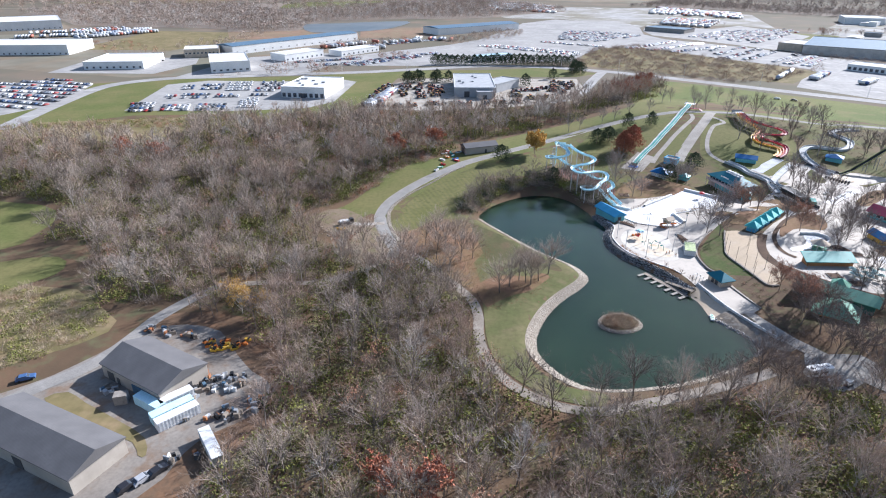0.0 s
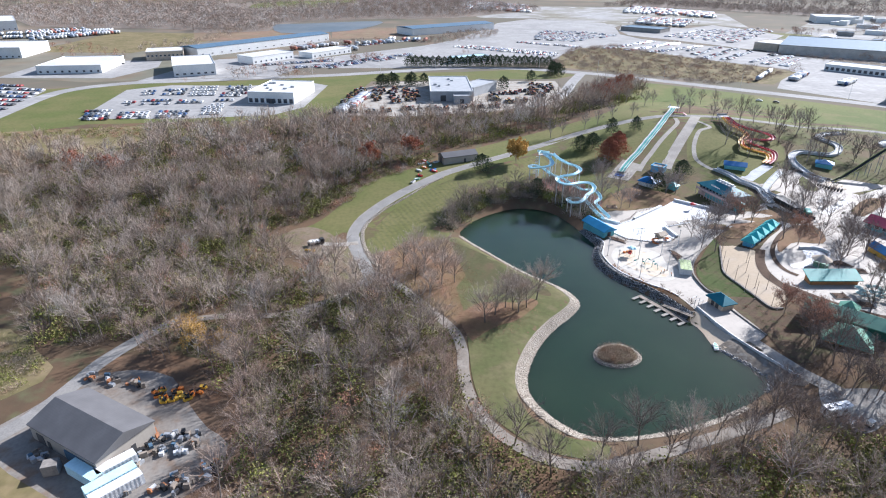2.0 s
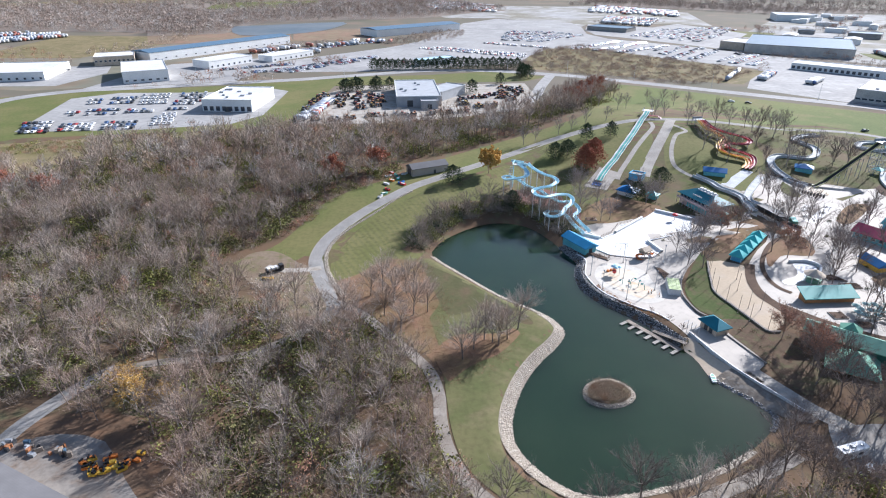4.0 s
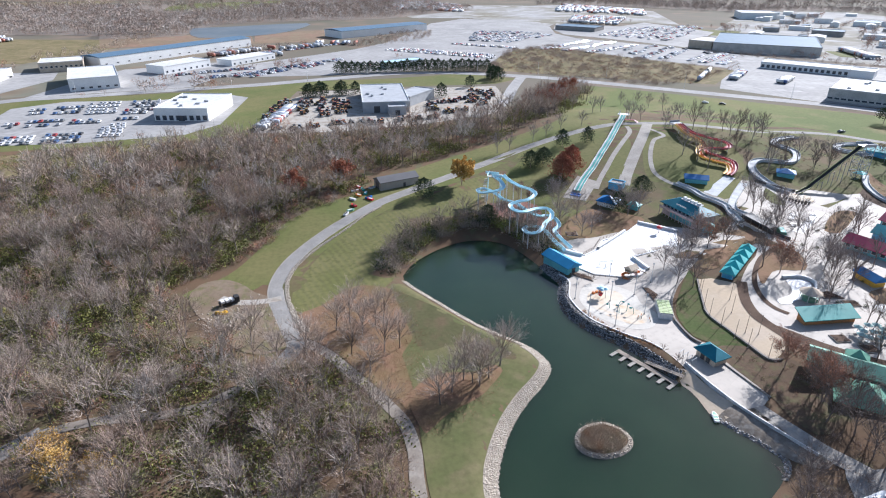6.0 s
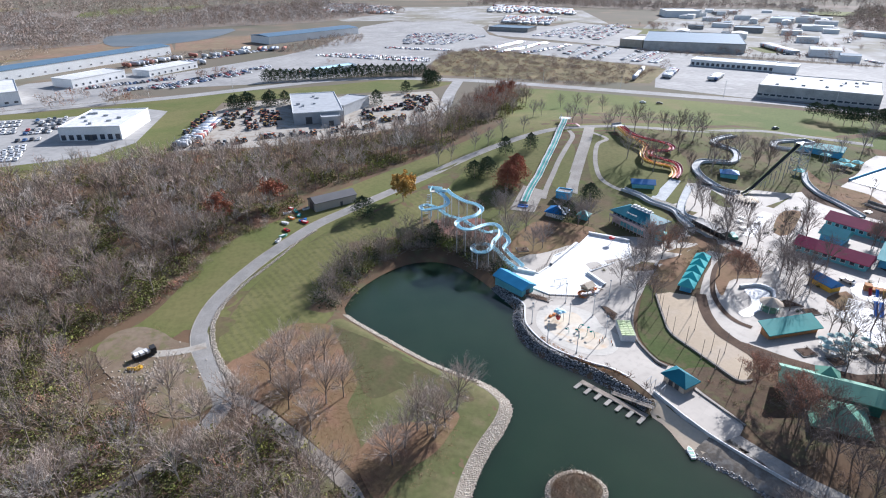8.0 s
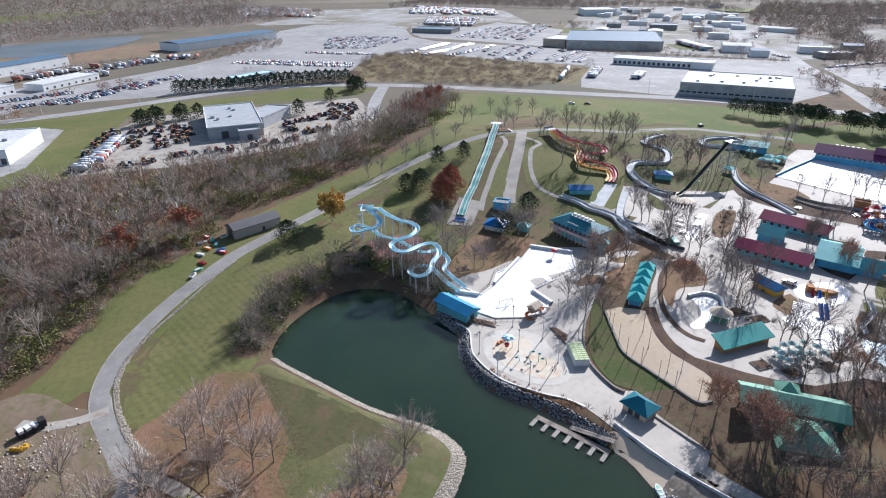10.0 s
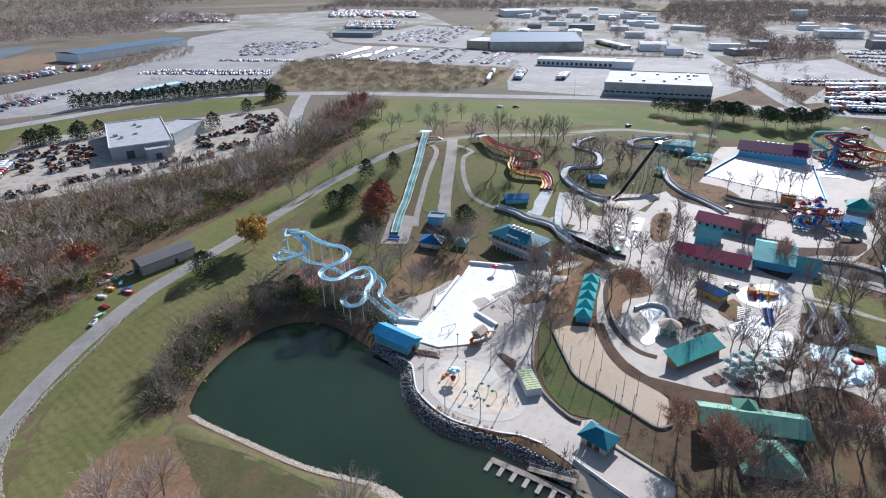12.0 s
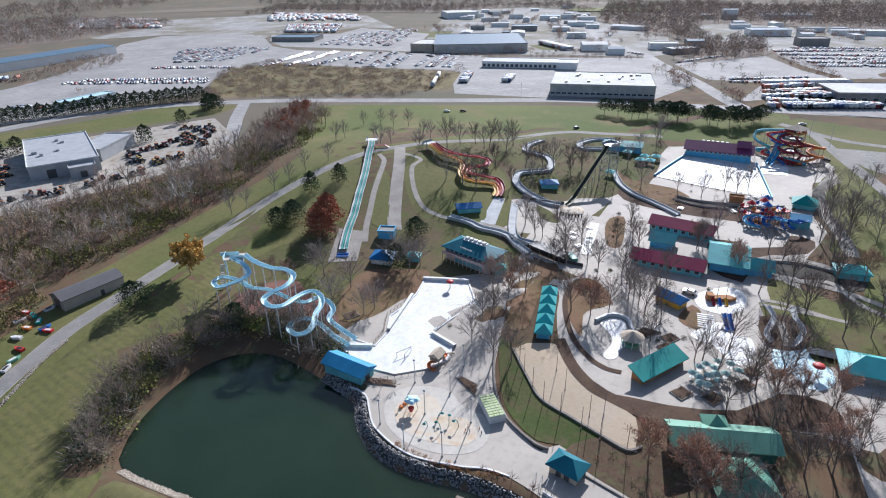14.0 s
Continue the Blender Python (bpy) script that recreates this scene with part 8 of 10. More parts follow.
LOT_ROWS = [(-233, 391, -216, 393), (-236, 398, -219, 400), (-239, 405, -222, 407), (-243, 413, -225, 415), (-213, 396, -193, 398), (-215, 402, -195, 404), (-217, 408, -197, 410), (-189, 398, -169, 400), (-191, 405, -171, 407), (-193, 412, -173, 415), (-230, 434, -222, 436), (-231, 441, -222, 443), (-216, 437, -196, 439), (-220, 447, -199, 450), (-193, 442, -174, 444), (-194, 447, -175, 450), (-168, 449, -154, 451)]
LOT_ROWS += [(-231, 470, -222, 473), (-235, 480, -225, 483), (-216, 470, -199, 473), (-218, 478, -201, 481), (-221, 486, -203, 489), (-170, 466, -151, 468), (-172, 474, -152, 477), (-172, 486, -153, 489), (-174, 494, -155, 497), (-176, 501, -157, 505)]
WHITE_ROWS = [(-163, 408, -150, 410), (-164, 414, -151, 416), (-166, 420, -153, 422), (-168, 426, -154, 429), (-169, 433, -156, 436), (-194, 468, -175, 471), (-197, 477, -178, 480), (-200, 487, -180, 490), (-203, 497, -183, 500)]
for r4 in WHITE_ROWS:
    for x, y, a in row(r4[:2], r4[2:], 2.7, math.pi / 2, rv, 0.95):
        park(rv.choice(("white", "white", "white", "white", "silver")), x, y, a)
for r4 in LOT_ROWS:
    for x, y, a in row(r4[:2], r4[2:], 2.9, math.pi / 2, rv, 0.9):
        park(rv.choice(("white", "white", "silver", "black", "grey", "silver", "blue", "white", "grey", "black", "white", "red")), x, y, a)
for nm, x, y, a in (("grey", 270.2, 371.2, 0.2), ("black", 355.6, 276.6, 0.6), ("black", 338.9, 260.1, -0.9), ("white", 168.1, 211.1, 1.9), ("black", 240.3, 449.9, -0.6), ("white", 230.6, 455.5, -0.6), ("silver", 394.7, 303.8, -0.8), ("blue", -113, 117.5, 0.5), ("black", -63.5, 88.8, 1.0), ("silver", -65.6, 86.6, 1.0), ("black", -68, 84.4, 1.0)):
    park(nm, x, y, a)

# ---- dock, posts, planters and play features ----
def two_d(x, y, ax, ay, rot):
    c, sn = math.cos(rot), math.sin(rot)
    return x + ax * c - ay * sn, y + ax * sn + ay * c


dock = tagged(new("dock"), "grey floating boat dock with short finger piers", "dock")
D0, D1 = (64.6, 187.6), (74.6, 171.6)
drot = math.atan2(D1[1] - D0[1], D1[0] - D0[0])
dlen = math.dist(D0, D1)
for i in range(6):
    u = (i + 0.5) / 6
    bm = bmesh.new()
    box(bm, D0[0] + (D1[0] - D0[0]) * u, D0[1] + (D1[1] - D0[1]) * u, 0.12, dlen / 6 - 0.05, 1.5, 0.3, drot)
    part("deck_section", bm, M["wood"], dock)
for i in range(7):
    u = (i + 0.15) / 6.3
    px, py = two_d(D0[0] + (D1[0] - D0[0]) * u, D0[1] + (D1[1] - D0[1]) * u, 0, -2.1, drot)
    bm = bmesh.new()
    box(bm, px, py, 0.1, 1.0, 2.7, 0.28, drot)
    part("finger_pier", bm, M["path"], dock, "pale finger pier")
gang = tagged(new("gangway"), "railed ramp from the bank to the dock", "gangway")
for off in (-0.7, 0.7):
    bm = bmesh.new()
    a, b = two_d(70.5, 181.5, 0, off, drot), two_d(76.8, 172.8, 0, off, drot)
    for k in range(5):
        u = k / 4
        rod(bm, (a[0] + (b[0] - a[0]) * u, a[1] + (b[1] - a[1]) * u, 0.2 + 1.2 * u), (a[0] + (b[0] - a[0]) * u, a[1] + (b[1] - a[1]) * u, 1.4 + 1.2 * u), 0.05, n=6)
    rod(bm, (*a, 1.35), (*b, 2.55), 0.05, n=6)
    rod(bm, (*a, 0.85), (*b, 2.05), 0.04, n=6)
    part("rail", bm, M["metalgrey"], gang)
bm = bmesh.new()
sweep(bm, [(70.5, 181.5, 0.35), (76.8, 172.8, 1.6)], [(-0.7, 0), (0.7, 0), (0.7, 0.12), (-0.7, 0.12)], True)
part("deck", bm, M["wood"], gang)
pier = tagged(new("shelter_frame"), "open steel pergola frame by the boathouse", "pergola")
for i in range(4):
    bm = bmesh.new()
    for d in (-1.1, 1.1):
        q = two_d(79.6 + 0.55 * i, 180.5 - 1.3 * i, d, 0, drot + 1.57)
        rod(bm, (*q, H(*q) - 0.2), (*q, H(*q) + 2.6), 0.07, n=6)
    q0, q1 = two_d(79.6 + 0.55 * i, 180.5 - 1.3 * i, -1.3, 0, drot + 1.57), two_d(79.6 + 0.55 * i, 180.5 - 1.3 * i, 1.3, 0, drot + 1.57)
    rod(bm, (*q0, H(*q0) + 2.6), (*q1, H(*q0) + 2.6), 0.07, n=6)
    part("frame", bm, M["metalgrey"], pier)


def lamp_post(x, y, h, mat, label, group, head=True, r=0.13):
    ob = thing("lamp_post", x, y, 0, label, "lamp post", group)
    bm = bmesh.new()
    rod(bm, (0, 0, -0.2), (0, 0, h), r, r * 0.75, 8)
    part("pole", bm, mat, ob)
    bm = bmesh.new()
    rod(bm, (0, 0, -0.1), (0, 0, 0.4), 2.0 * r, 1.8 * r, 8)
    part("footing", bm, M["path"], ob)
    if head:
        bm = bmesh.new()
        rod(bm, (0, 0, h), (0.0, 0, h + 0.18), 0.12, 0.35, 10)
        rod(bm, (0, 0, h + 0.18), (0, 0, h + 0.5), 0.35, 0.1, 10)
        part("lamp_head", bm, M["metalgrey"], ob)
    return ob


lp = lamp_post(60.6, 214.3, 7.0, M["whitetrim"], "white lamp post at the edge of the splash pad", "splash pad lamps")
for x, y in ((61.6, 204.2), (67.6, 197.6), (78.9, 202.9), (71.2, 211.4), (80.4, 214.5), (75.0, 223.1), (89.2, 221.7)):
    copy_thing(lp, pose(x, y, H(x, y)))
dp = lamp_post(104, 219.1, 6.6, M["wood"], "dark timber net post round the sand court", "sand court posts", False, 0.08)
for x, y in ((102.3, 214), (100.2, 209.5), (98.8, 204.3), (97.6, 198.8), (98.3, 193.4), (98.7, 186.8), (99.7, 181.9), (102.0, 176.1), (107.3, 205), (104.2, 198.3), (105.4, 186.4), (102.6, 188.2)):
    copy_thing(dp, pose(x, y, H(x, y)))
sl = lamp_post(-60, 575, 11, M["whitetrim"], "tall pale street lamp beside the main road", "street lamps")
for x, y in ((-120, 563), (-10, 600), (40, 612), (90, 605), (140, 578), (190, 545), (240, 507), (-180, 552), (-230, 537), (300, 462), (350, 412), (420, 335), (374, 288), (365, 272)):
    copy_thing(sl, pose(x, y, H(x, y)))

umb = thing("umbrella", 136.5, 184, 0, "pale teal parasol over a plaza table", "umbrella", "plaza umbrellas")
bm = bmesh.new()
rod(bm, (0, 0, -0.2), (0, 0, 2.4), 0.04, n=6)
part("pole", bm, M["metalgrey"], umb)
bm = bmesh.new()
bmesh.ops.create_cone(bm, cap_ends=True, segments=8, radius1=1.25, radius2=0.05, depth=0.6, matrix=Matrix.Translation((0, 0, 2.4)))
part("canopy", bm, surf("faded_teal_canvas", (0.30, 0.45, 0.42), (0.38, 0.50, 0.46), 0.8, 0.6, 2.0), umb)
bm = bmesh.new()
rod(bm, (0, 0, 0.68), (0, 0, 0.74), 0.6, n=12)
part("tabletop", bm, M["whitetrim"], umb)
for x, y in ((138.9, 183.8), (139.2, 181.7), (135.5, 180.6), (132.9, 181.5), (142.4, 183), (139.6, 178.7), (135.7, 177.9), (132.1, 178.4), (131.1, 179.9), (144, 180.5), (132.9, 183.4), (143.3, 177.6), (137.5, 180)):
    copy_thing(umb, pose(x, y, H(x, y), 0, 0, x * 40))


def planter(x, y, pts, label):
    """A mulched bed inside a low stone rim, with stubby shrubs."""
    ob = thing("planter", x, y, 0, label, "planter", "plaza planters")
    bm = bmesh.new()
    prism(bm, pts, -0.2, 0.35)
    part("rim", bm, M["brickwall"], ob)
    bm = bmesh.new()
    prism(bm, [(a * 0.86, b * 0.86) for a, b in pts], 0.3, 0.44)
    part("mulch", bm, M["mulch"], ob)
    r = np.random.default_rng(int(x * 10))
    for k in range(4):
        t = bush_form(int(x) + k, 60, 0.18) * 0.7 + np.array([*(r.normal(size=2) * 1.1), 0.4])
        o = new("shrub", mesh("shrub", t.reshape(-1, 3), np.arange(len(t) * 3).reshape(-1, 3), M["bark_brown"]))
        o.parent = ob


TRI = [(-3.2, -1.6), (3.4, -2.2), (1.2, 2.6), (-2.4, 2.0)]
SQ = [(-2.2, -1.8), (2.2, -1.8), (2.4, 1.6), (-2.0, 2.0)]
for x, y, shape in ((86.2, 214.0, [(-1.2, 4.8), (-1.2, -4.4), (1.9, -0.7), (0.5, 4.2)]), (67.3, 228.3, [(-4.8, 2.8), (2.8, -4.0), (3.3, -1.4), (-1.4, 3.0)]), (74.2, 262.4, SQ), (139.6, 203.3, TRI), (142.7, 198, SQ), (138.3, 195.5, SQ), (130.6, 175.6, SQ), (147.7, 176.7, SQ), (141.6, 174.5, SQ), (126, 181, SQ)):
    planter(x, y, shape, "mulched plaza planter with a low stone rim")

feature = thing("splash_feature", 69.5, 214.6, 0.4, "splash pad fountain with blue canopy and red bucket", "play structure")
for k in range(4):
    bm = bmesh.new()
    a = k * 1.57 + 0.5
    rod(bm, (1.4 * math.cos(a), 1.4 * math.sin(a), -0.2), (1.0 * math.cos(a), 1.0 * math.sin(a), 3.0), 0.09, n=6)
    part("post", bm, M["whitetrim"], feature)
bm = bmesh.new()
for k in range(5):
    a = k * 1.257
    bmesh.ops.create_cone(bm, cap_ends=True, segments=9, radius1=0.9, radius2=0.3, depth=0.5, matrix=Matrix.Translation((1.1 * math.cos(a), 1.1 * math.sin(a), 3.1 + 0.1 * k)))
bmesh.ops.create_uvsphere(bm, u_segments=12, v_segments=6, radius=1.2, matrix=Matrix.Translation((0, 0, 3.2)) @ Matrix.Diagonal((1, 1, 0.5, 1)))
part("canopy", bm, M["flume"], feature, "light blue petal canopy")
bm = bmesh.new()
rod(bm, (-1.9, -1.2, 1.6), (-1.9, -1.2, 2.5), 0.5, 0.75, 12)
part("bucket", bm, M["red"], feature, "red tipping bucket")
for k in range(3):
    bm = bmesh.new()
    bmesh.ops.create_cone(bm, cap_ends=True, segments=8, radius1=0.7, radius2=0.4, depth=0.9, matrix=Matrix.Translation((-1.2 + k * 1.5, 2.6, 0.35)))
    part("spray_pod", bm, M["orangegel"], feature)
for k, (x, y, r) in enumerate(((72.5, 207.5, 1.2), (74.2, 205.2, 1.0), (71.3, 204.4, 1.3), (75.5, 203.4, 0.9), (69.3, 207.2, 1.0))):
    arch = thing("spray_arch", x, y, k * 0.9, "pale green bent spray arch on the splash pad", "spray arch", "spray arches")
    bm = bmesh.new()
    c = [(-r * 0.2 + 0.9 * r * (1 - math.cos(u)), 0, 2.4 * math.sin(u) + 0.0) for u in np.linspace(0.0, 2.0, 9)]
    for a, b in zip(c, c[1:]):
        rod(bm, a, b, 0.08, n=6)
    part("pipe", bm, M["teal"], arch)
    bm = bmesh.new()
    bmesh.ops.create_cone(bm, cap_ends=True, segments=8, radius1=0.45, radius2=0.1, depth=0.3, matrix=Matrix.Translation((c[-1][0], 0, c[-1][2])))
    part("spray_head", bm, M["teal"], arch)
for k, (x, y) in enumerate(((77, 200.6), (76.3, 201.4), (75.7, 200.2), (79.3, 200), (78.9, 198.6), (77.6, 202.2))):
    jet = thing("ground_jet", x, y, 0, "small spray post on the splash pad", "spray post", "spray posts")
    bm = bmesh.new()
    rod(bm, (0, 0, 0), (0, 0, 0.9), 0.12, 0.08, 6)
    part("post", bm, M["orangegel"] if k % 2 else M["black"], jet)
kid = thing("pool_playset", 84.2, 227.0, 0.5, "tan wooden pool playset with two orange spiral slides", "play structure")
for dx in (-1.5, 1.5):
    for dy in (-1.2, 1.2):
        bm = bmesh.new()
        rod(bm, (dx, dy, -0.2), (dx, dy, 3.4), 0.13, n=6)
        part("post", bm, M["cream"], kid)
bm = bmesh.new()
box(bm, 0, 0, 1.9, 3.4, 2.8, 0.2)
box(bm, 0, 1.35, 2.1, 3.4, 0.1, 0.9)
part("platform", bm, M["cream"], kid)
bm = roof_bm("gable", 3.4, 2.8, 3.4, 0.9, 0.3)
bmesh.ops.translate(bm, verts=bm.verts, vec=(0, -1.4, 0))
part("roof", bm, M["cream"], kid)
for sgn in (-1, 1):
    c = [(sgn * (2.6 + 1.1 * math.cos(u)), 1.1 * math.sin(u) * sgn, 2.2 - 0.28 * u) for u in np.linspace(2.6, 8.6, 14)]
    bm = bmesh.new()
    sweep(bm, c, arc_section(0.42, 0.06, 6, 190), True)
    part("chute", bm, M["orangegel"], kid, "orange spiral chute", True)
bm = bmesh.new()
for k in range(7):
    box(bm, 3.2 + 0.45 * k, -1.6, 1.7 - 0.26 * k, 0.45, 1.0, 0.1)
part("ramp", bm, M["wood"], kid)
rack = thing("float_store", 85.3, 203.4, radians(-106), "slatted pale green store for pool floats", "store")
bm = bmesh.new()
box(bm, 0, 0, 0, 8.2, 4.0, 2.0)
part("body", bm, M["whitetrim"], rack)
limecol = surf("pale_lime_canvas", (0.47, 0.55, 0.30), (0.55, 0.6, 0.38), 0.8, 0.6, 2.0)
for i in range(3):
    for j in range(9):
        bm = bmesh.new()
        box(bm, -3.6 + j * 0.9, -1.32 + i * 1.32, 2.05, 0.7, 1.2, 0.14)
        part("slat", bm, limecol, rack)
rot_ = thing("rotunda", 131.6, 201.9, 0, "round open pavilion with tan segmented roof", "pavilion")
bm = bmesh.new()
bmesh.ops.create_cone(bm, cap_ends=True, segments=10, radius1=3.4, radius2=0.2, depth=1.7, matrix=Matrix.Translation((0, 0, 3.6)))
part("roof", bm, M["cream"], rot_)
for k in range(8):
    bm = bmesh.new()
    a = k * 0.785
    rod(bm, (2.7 * math.cos(a), 2.7 * math.sin(a), -0.2), (2.7 * math.cos(a), 2.7 * math.sin(a), 2.8), 0.1, n=6)
    part("post", bm, M["whitetrim"], rot_)
bm = bmesh.new()
rod(bm, (0, 0, -0.1), (0, 0, 1.1), 2.4, n=16)
part("counter", bm, M["green"], rot_)
ship = thing("play_ship", 172.4, 203.4, radians(-40), "red-brown play ship with yellow, blue and red slides", "play structure")
bm = bmesh.new()
hull = [(-5.2, -1.5), (3.6, -1.7), (6.2, 0), (3.6, 1.7), (-5.2, 1.5)]
prism(bm, hull, -0.1, 1.6)
prism(bm, [(-5.2, -1.5), (-2.6, -1.6), (-2.6, 1.6), (-5.2, 1.5)], 1.6, 2.8)
part("hull", bm, M["orange"], ship)
for x in (-1.2, 2.2):
    bm = bmesh.new()
    rod(bm, (x, 0, 1.4), (x, 0, 6.4), 0.12, 0.08, 6)
    rod(bm, (x, -1.6, 4.6), (x, 1.6, 4.6), 0.07, n=6)
    part("mast", bm, M["wood"], ship)
for x, col in ((-3.4, "red"), (-1.0, "deepblue"), (1.4, "yellow")):
    bm = bmesh.new()
    sweep(bm, [(x, -1.5, 1.9), (x, -2.6, 1.3), (x, -4.2, 0.4), (x, -5.2, 0.25)], arc_section(0.5, 0.08, 6, 180), True)
    part("chute", bm, M[col], ship, "", True)
ship.matrix_basis = ship.matrix_basis @ Matrix.Scale(0.78, 4)
fam = thing("family_slide", 162.2, 194.2, radians(-40), "wide deep-blue double slide into the family pool", "water slide")
for k in (-0.7, 0.7):
    bm = bmesh.new()
    sweep(bm, [(k, 1.5, 2.6), (k, 0, 2.0), (k, -2.4, 0.9), (k, -4.2, 0.4)], arc_section(0.55, 0.08, 6, 180), True)
    part("chute", bm, M["deepblue"], fam, "", True)
mush = thing("water_mushroom", 160.2, 167.2, 0, "red mushroom fountain in the aqua pool", "fountain")
bm = bmesh.new()
rod(bm, (0, 0, 0), (0, 0, 3.0), 0.18, n=8)
part("stem", bm, M["whitetrim"], mush)
bm = bmesh.new()
bmesh.ops.create_uvsphere(bm, u_segments=14, v_segments=7, radius=1.5, matrix=Matrix.Translation((0, 0, 3.0)) @ Matrix.Diagonal((1, 1, 0.4, 1)))
part("cap", bm, M["red"], mush, "", True)
mush2 = thing("water_mushroom", 108.6, 259.0, 0, "pink mushroom fountain in the empty pool", "fountain")
bm = bmesh.new()
rod(bm, (0, 0, 0), (0, 0, 2.6), 0.15, n=8)
part("stem", bm, M["whitetrim"], mush2)
bm = bmesh.new()
bmesh.ops.create_uvsphere(bm, u_segments=14, v_segments=7, radius=1.2, matrix=Matrix.Translation((0, 0, 2.6)) @ Matrix.Diagonal((1, 1, 0.45, 1)))
part("cap", bm, M["red"], mush2, "", True)
frog = thing("fountain_pipes", 78.6, 235.4, 0.6, "low pipe frame of sprays in the pool", "fountain")
bm = bmesh.new()
for a, b in (((-2, -1, 1.6), (2, -1, 1.6)), ((-2, 1.4, 1.6), (2, -1, 1.6)), ((-2, -1, 0), (-2, -1, 1.8)), ((2, -1, 0), (2, -1, 1.8)), ((-2, 1.4, 0), (-2, 1.4, 1.8))):
    rod(bm, a, b, 0.09, n=6)
part("pipework", bm, M["metalgrey"], frog)


def fence(pts, step, h, mat, label):
    """A railing: posts and two rails along a line of the plan."""
    c = smooth(pts, 1, False)
    ob = tagged(new("railing"), label, "railing", "pool railings")
    me = None
    for a, b in zip(c, c[1:]):
        n = max(1, int(np.linalg.norm(b - a) / step))
        for i in range(n):
            q = a + (b - a) * i / n
            if me is None:
                bm = bmesh.new()
                rod(bm, (0, 0, -0.1), (0, 0, h), 0.07, n=6)
                me = bm_mesh("post", bm, mat)
            o = new("post", me)
            o.parent = ob
            o.location = (q[0], q[1], H(q[0], q[1]))
        bm = bmesh.new()
        za, zb = H(*a), H(*b)
        for hh in (h * 0.55, h * 0.95):
            rod(bm, (a[0], a[1], za + hh), (b[0], b[1], zb + hh), 0.04, n=5)
        part("rail", bm, mat, ob)


fence([(64, 229.6), (71.6, 228), (80.6, 225), (87.2, 225.2)], 1.6, 1.1, M["wood"], "timber posts along the pool edge")
fence([(91.2, 240.6), (99.6, 243.6), (111, 247.4), (114, 252)], 1.6, 1.1, M["wood"], "dark posts along the pool side")
fence([(73.4, 244.8), (78.6, 248.6), (83.6, 256.2), (91.6, 259.6), (97, 263.2)], 1.6, 1.1, M["wood"], "dark posts along the upper pool side")
fence([(247.5, 292.5), (255.6, 271), (265, 243)], 2.2, 1.1, M["wood"], "dark railing at the wave pool beach")
for i in range(9):
    tr = tree_thing("shrub", "small round bare plaza shrub", 300 + i, 6, 60, 0.45, M["bark_brown"], 0.02)
    x, y = ((69.5, 224), (66.2, 225.4), (72, 188.5), (76, 183.5), (78, 179), (252, 262), (256, 252), (248, 272), (262, 246))[i]
    tr.matrix_basis = pose(x, y, H(x, y)) @ Matrix.Scale(3.0, 4)
    tagged(tr, category="shrub", group="plaza shrubs")

# ---- service yard ----
def container(x, y, rot, L, col, label):
    ob = thing("container", x, y, rot, label, "container", "yard containers")
    bm = bmesh.new()
    box(bm, 0, 0, 0.15, L, 2.5, 2.6)
    part("body", bm, col, ob)
    bm = bmesh.new()
    for k in (-0.63, 0.63):
        box(bm, L / 2 + 0.03, k, 0.3, 0.06, 1.18, 2.3)
    part("door", bm, M["metalgrey"], ob)
    for k in range(int(L / 0.8)):
        for sgn in (-1, 1):
            bm = bmesh.new()
            box(bm, -L / 2 + 0.5 + k * 0.8, sgn * 1.27, 0.3, 0.3, 0.06, 2.3)
            part("side_rib", bm, col, ob)


YR = math.atan2(108.6 - 121.6, 24.4)
container(-75.2, 108.6, YR, 9, M["flume"], "light blue box trailer beside the workshop")
container(-78.6, 113.2, YR, 7, M["bluefar"], "blue-grey box trailer beside the workshop")
container(-66.4, 104.6, YR + 1.3, 10, M["white"], "white box container in the yard")
container(-68.6, 106.6, YR + 1.3, 10, M["flume"], "pale blue box container in the yard")
container(-69.6, 110.8, YR + 1.3, 8, M["white"], "white trailer body in the yard")
container(-54.6, 95.6, -0.9, 11, M["white"], "white trailer body among the trees")
container(-83.2, 110.2, 0.3, 3, M["brickwall"], "rusty skip in the yard")
ry = random.Random(21)
YARD = [(-66.9, 114.7), (-65.4, 113.5), (-68, 120.1), (-64.1, 120.5), (-66.1, 118.1), (-63, 116), (-57.4, 120.8), (-58, 116.2), (-65.1, 109), (-64.3, 105.6), (-59.5, 105.8), (-57.2, 106.9), (-55.1, 105.1), (-51.8, 111.2), (-49.7, 109.3), (-57.6, 93.4), (-62.2, 92.3), (-91.5, 141.2), (-87.3, 140.8), (-77.8, 138), (-85, 139.5), (-68, 123), (-80, 139), (-61, 121), (-60, 118.6), (-56, 108.6), (-53, 107.4), (-88, 113.6), (-90, 115), (-55.6, 118.4), (-48.6, 112)]
for x, y in YARD:
    ob = thing("scrap_pile", x, y, ry.uniform(0, 6.28), ry.choice(("heap of dismantled ride parts on gravel", "pile of old steel fittings on gravel", "stack of worn park fittings on gravel")), "scrap pile", "yard piles")
    for k in range(ry.randint(4, 7)):
        bm = bmesh.new()
        box(bm, ry.uniform(-1.3, 1.3), ry.uniform(-1.1, 1.1), 0, ry.uniform(0.4, 1.7), ry.uniform(0.3, 1.0), ry.uniform(0.4, 1.5), ry.uniform(0, 3))
        part("piece", bm, M[ry.choice(("metalgrey", "black", "wood", "rust", "whitetrim", "doordark", "bluefar", "black", "metalgrey", "wood"))], ob)
